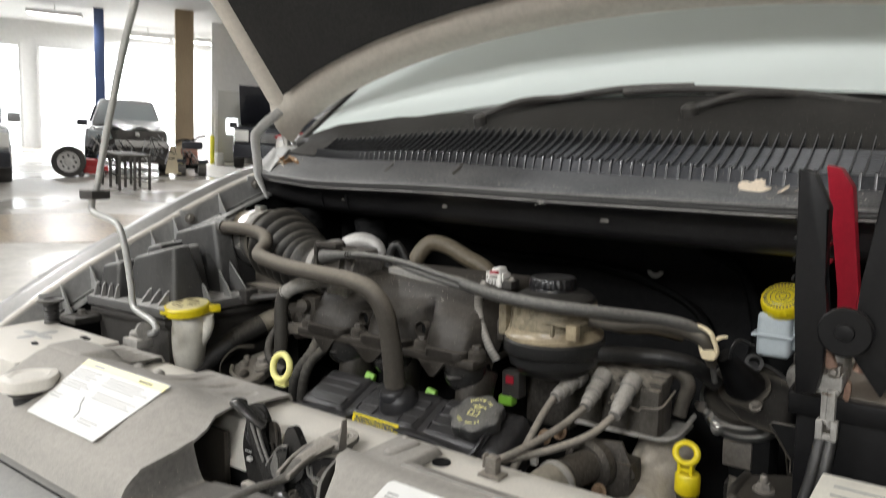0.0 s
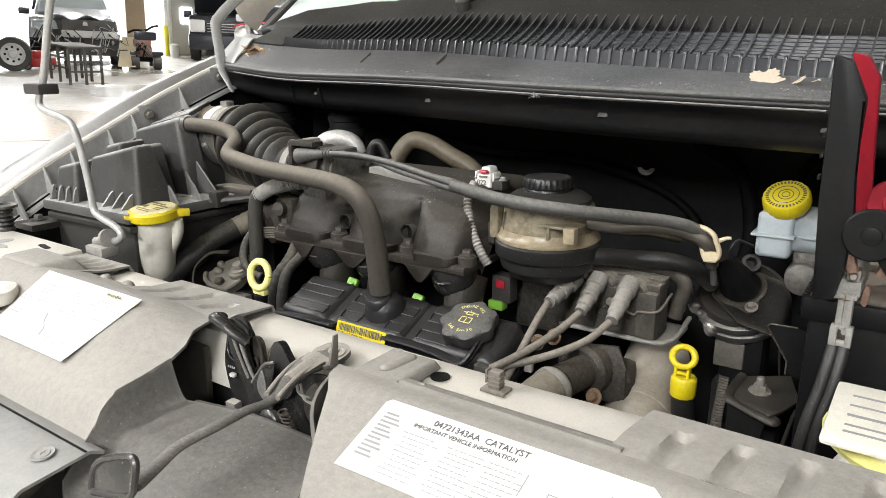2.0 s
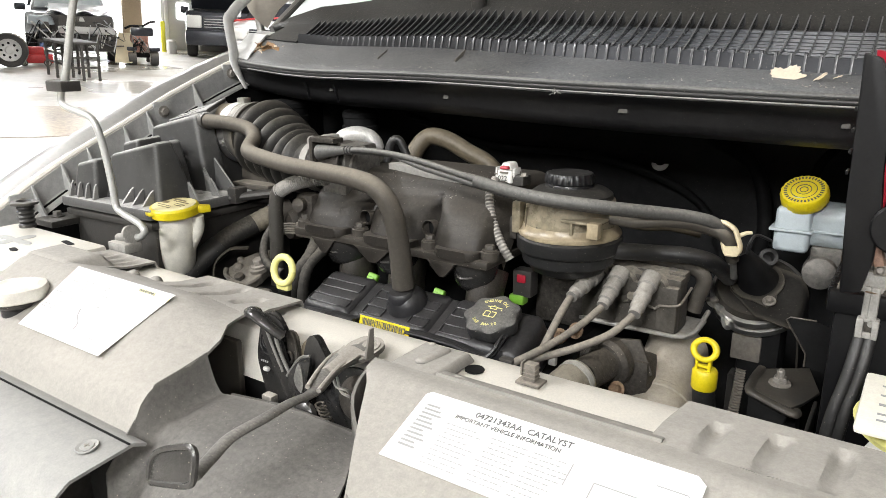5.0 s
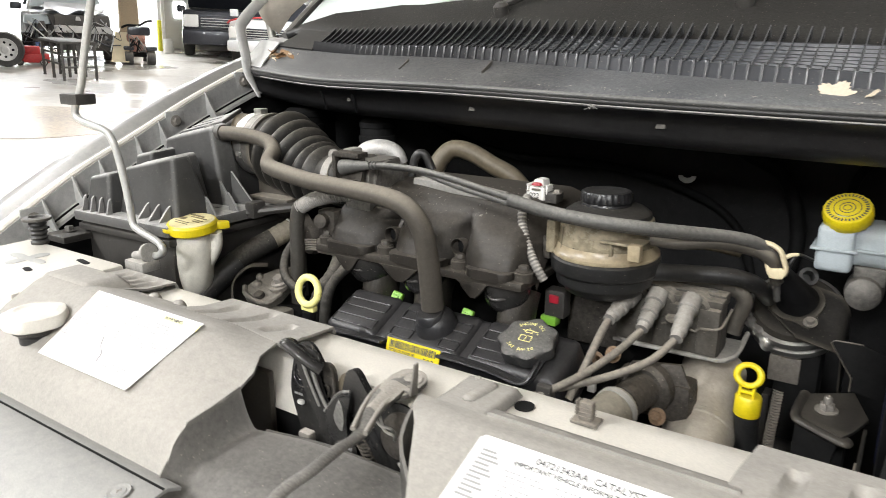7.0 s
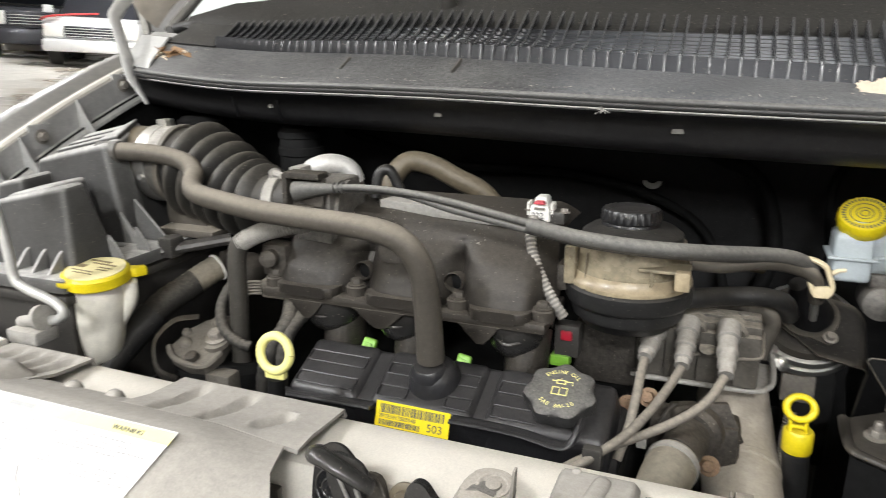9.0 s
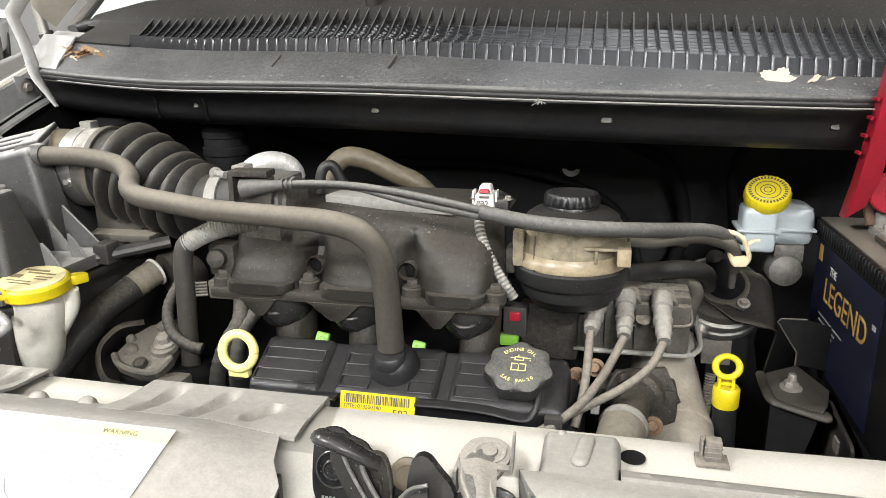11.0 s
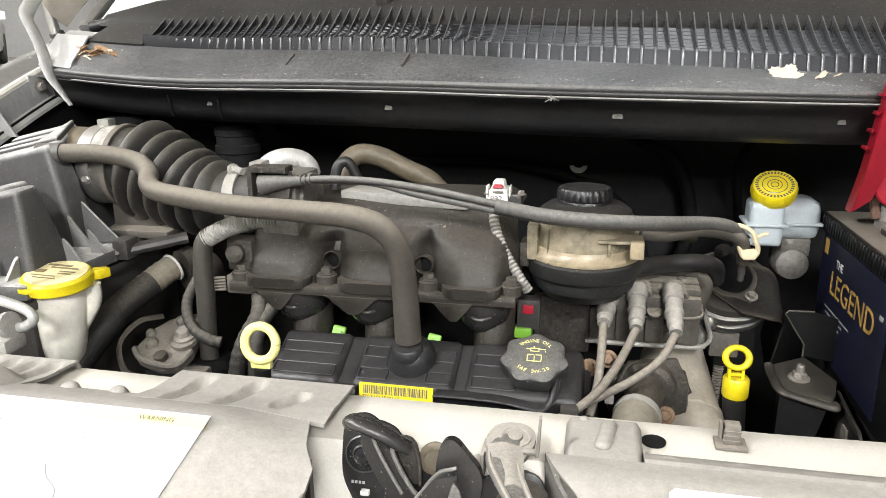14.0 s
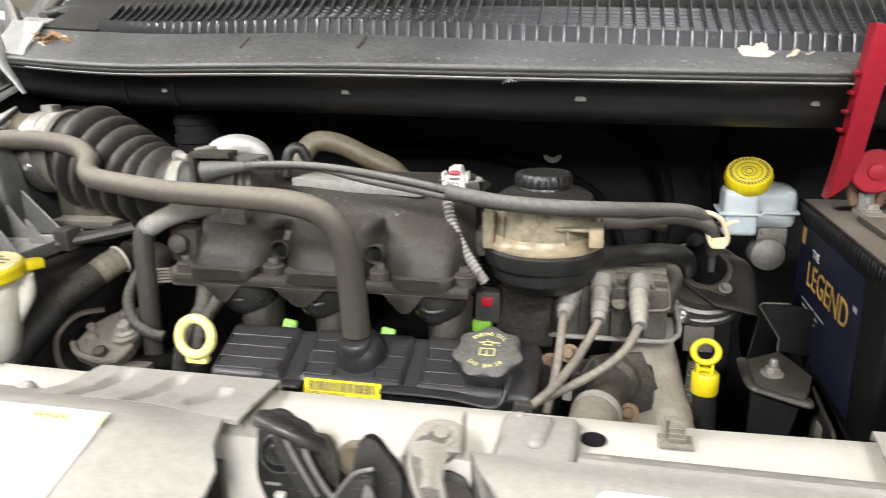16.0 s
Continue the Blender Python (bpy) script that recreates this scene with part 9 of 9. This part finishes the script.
bx("engine_cover", (1.26, 16.92, 0.26), (1.60, 17.45, 0.50), M_PINK, eng, 0.07, (1.30, 1.55, 16.98, 17.4))
bx("front_panel", (1.20, 16.88, 0.46), (1.56, 17.10, 0.64), M_PINK, eng, 0.06)
bx("seat", (1.30, 17.2, 0.50), (1.58, 17.9, 0.62), M_CARDARK, eng, 0.05)
bx("mudguard", (1.12, 16.86, 0.30), (1.32, 17.2, 0.38), M_CARDARK, eng, 0.03)
bx("mudguard", (1.56, 16.86, 0.30), (1.78, 17.2, 0.38), M_CARDARK, eng, 0.03)
bx("front_box", (1.22, 16.86, 0.60), (1.66, 17.0, 0.78), M_CARDARK, eng, 0.05)
part("handlebar", tube(bmesh.new(), [(1.12, 17.05, 0.74), (1.25, 17.0, 0.80), (1.45, 17.0, 0.80), (1.60, 17.0, 0.88), (1.72, 17.08, 0.90)], 0.022, 8), M_DARK, eng)
part("steering_stem", tube(bmesh.new(), [(1.42, 16.98, 0.80), (1.42, 16.95, 0.60), (1.42, 16.9, 0.30)], 0.025, 8), M_CAST, eng)
for k in range(10):
    c = Vector((1.42, 16.90, 0.42))
    bm = tube(bmesh.new(), [c + Vector((wr.uniform(-0.18, 0.2), -0.02, wr.uniform(-0.2, 0.2))), c + Vector((wr.uniform(-0.2, 0.2), -0.05, wr.uniform(-0.2, 0.2))), c + Vector((wr.uniform(-0.2, 0.2), 0.0, wr.uniform(-0.2, 0.2)))], wr.uniform(0.008, 0.02), 6)
    part("pipe", bm, (M_DARK, M_CAST, M_PINK)[k % 3], eng)
board = part("cardboard", prism(bmesh.new(), [(-0.18, 0.0), (0.16, 0.0), (0.24, 0.62), (-0.08, 0.62)], 0.02, pose(1.05, 16.90, 0.05, 76, 0, -8)), M_CLIP, eng, "tan cardboard sheet leaning on the quad")
col = thing("column_1", (1.55, 20.5, 0), "brown painted roof column", "column", kind="structure", car=False)
bx("post", (1.32, 20.3, 0), (1.76, 20.7, 4.0), M_WOODB, col, 0.01)
door = thing("door_1", (2.95, 22.35, 0), "grey man door with a bright round-cornered window", "door", kind="structure", car=False)
bx("door_leaf", (2.62, 22.34, 0.02), (3.42, 22.39, 2.1), M_DOORP, door, 0.01)
bx("door_window", (2.85, 22.32, 0.85), (3.18, 22.345, 1.3), M_DAY, door, 0.05)
for xx in (2.53, 3.42):
    bx("door_frame", (xx, 22.3, 0), (xx + 0.09, 22.4, 2.2), M_WALL, door, 0.01)
post = thing("bollard", (2.35, 21.6, 0), "yellow painted bollard by the door", "bollard", car=False)
part("post", lathe(bmesh.new(), [(0.06, 0), (0.06, 0.78), (0.04, 0.8)], (2.38, 21.6, 0), (0, 0, 1), 16), M_HIVIS, post)
tank = thing("white_drum", (2.45, 20.9, 0), "white plastic drum on the floor", "drum", car=False)
part("drum", lathe(bmesh.new(), [(0.11, 0), (0.12, 0.03), (0.12, 0.32), (0.08, 0.36)], (2.5, 20.9, 0), (0, 0, 1), 20), M_WHITE, tank)
colb = thing("column_2", (-0.4, 22.0, 0), "dark blue roof column", "column", kind="structure", car=False)
bx("post", (-0.62, 21.9, 0), (-0.38, 22.1, 4.0), M_BLUEP, colb, 0.01)
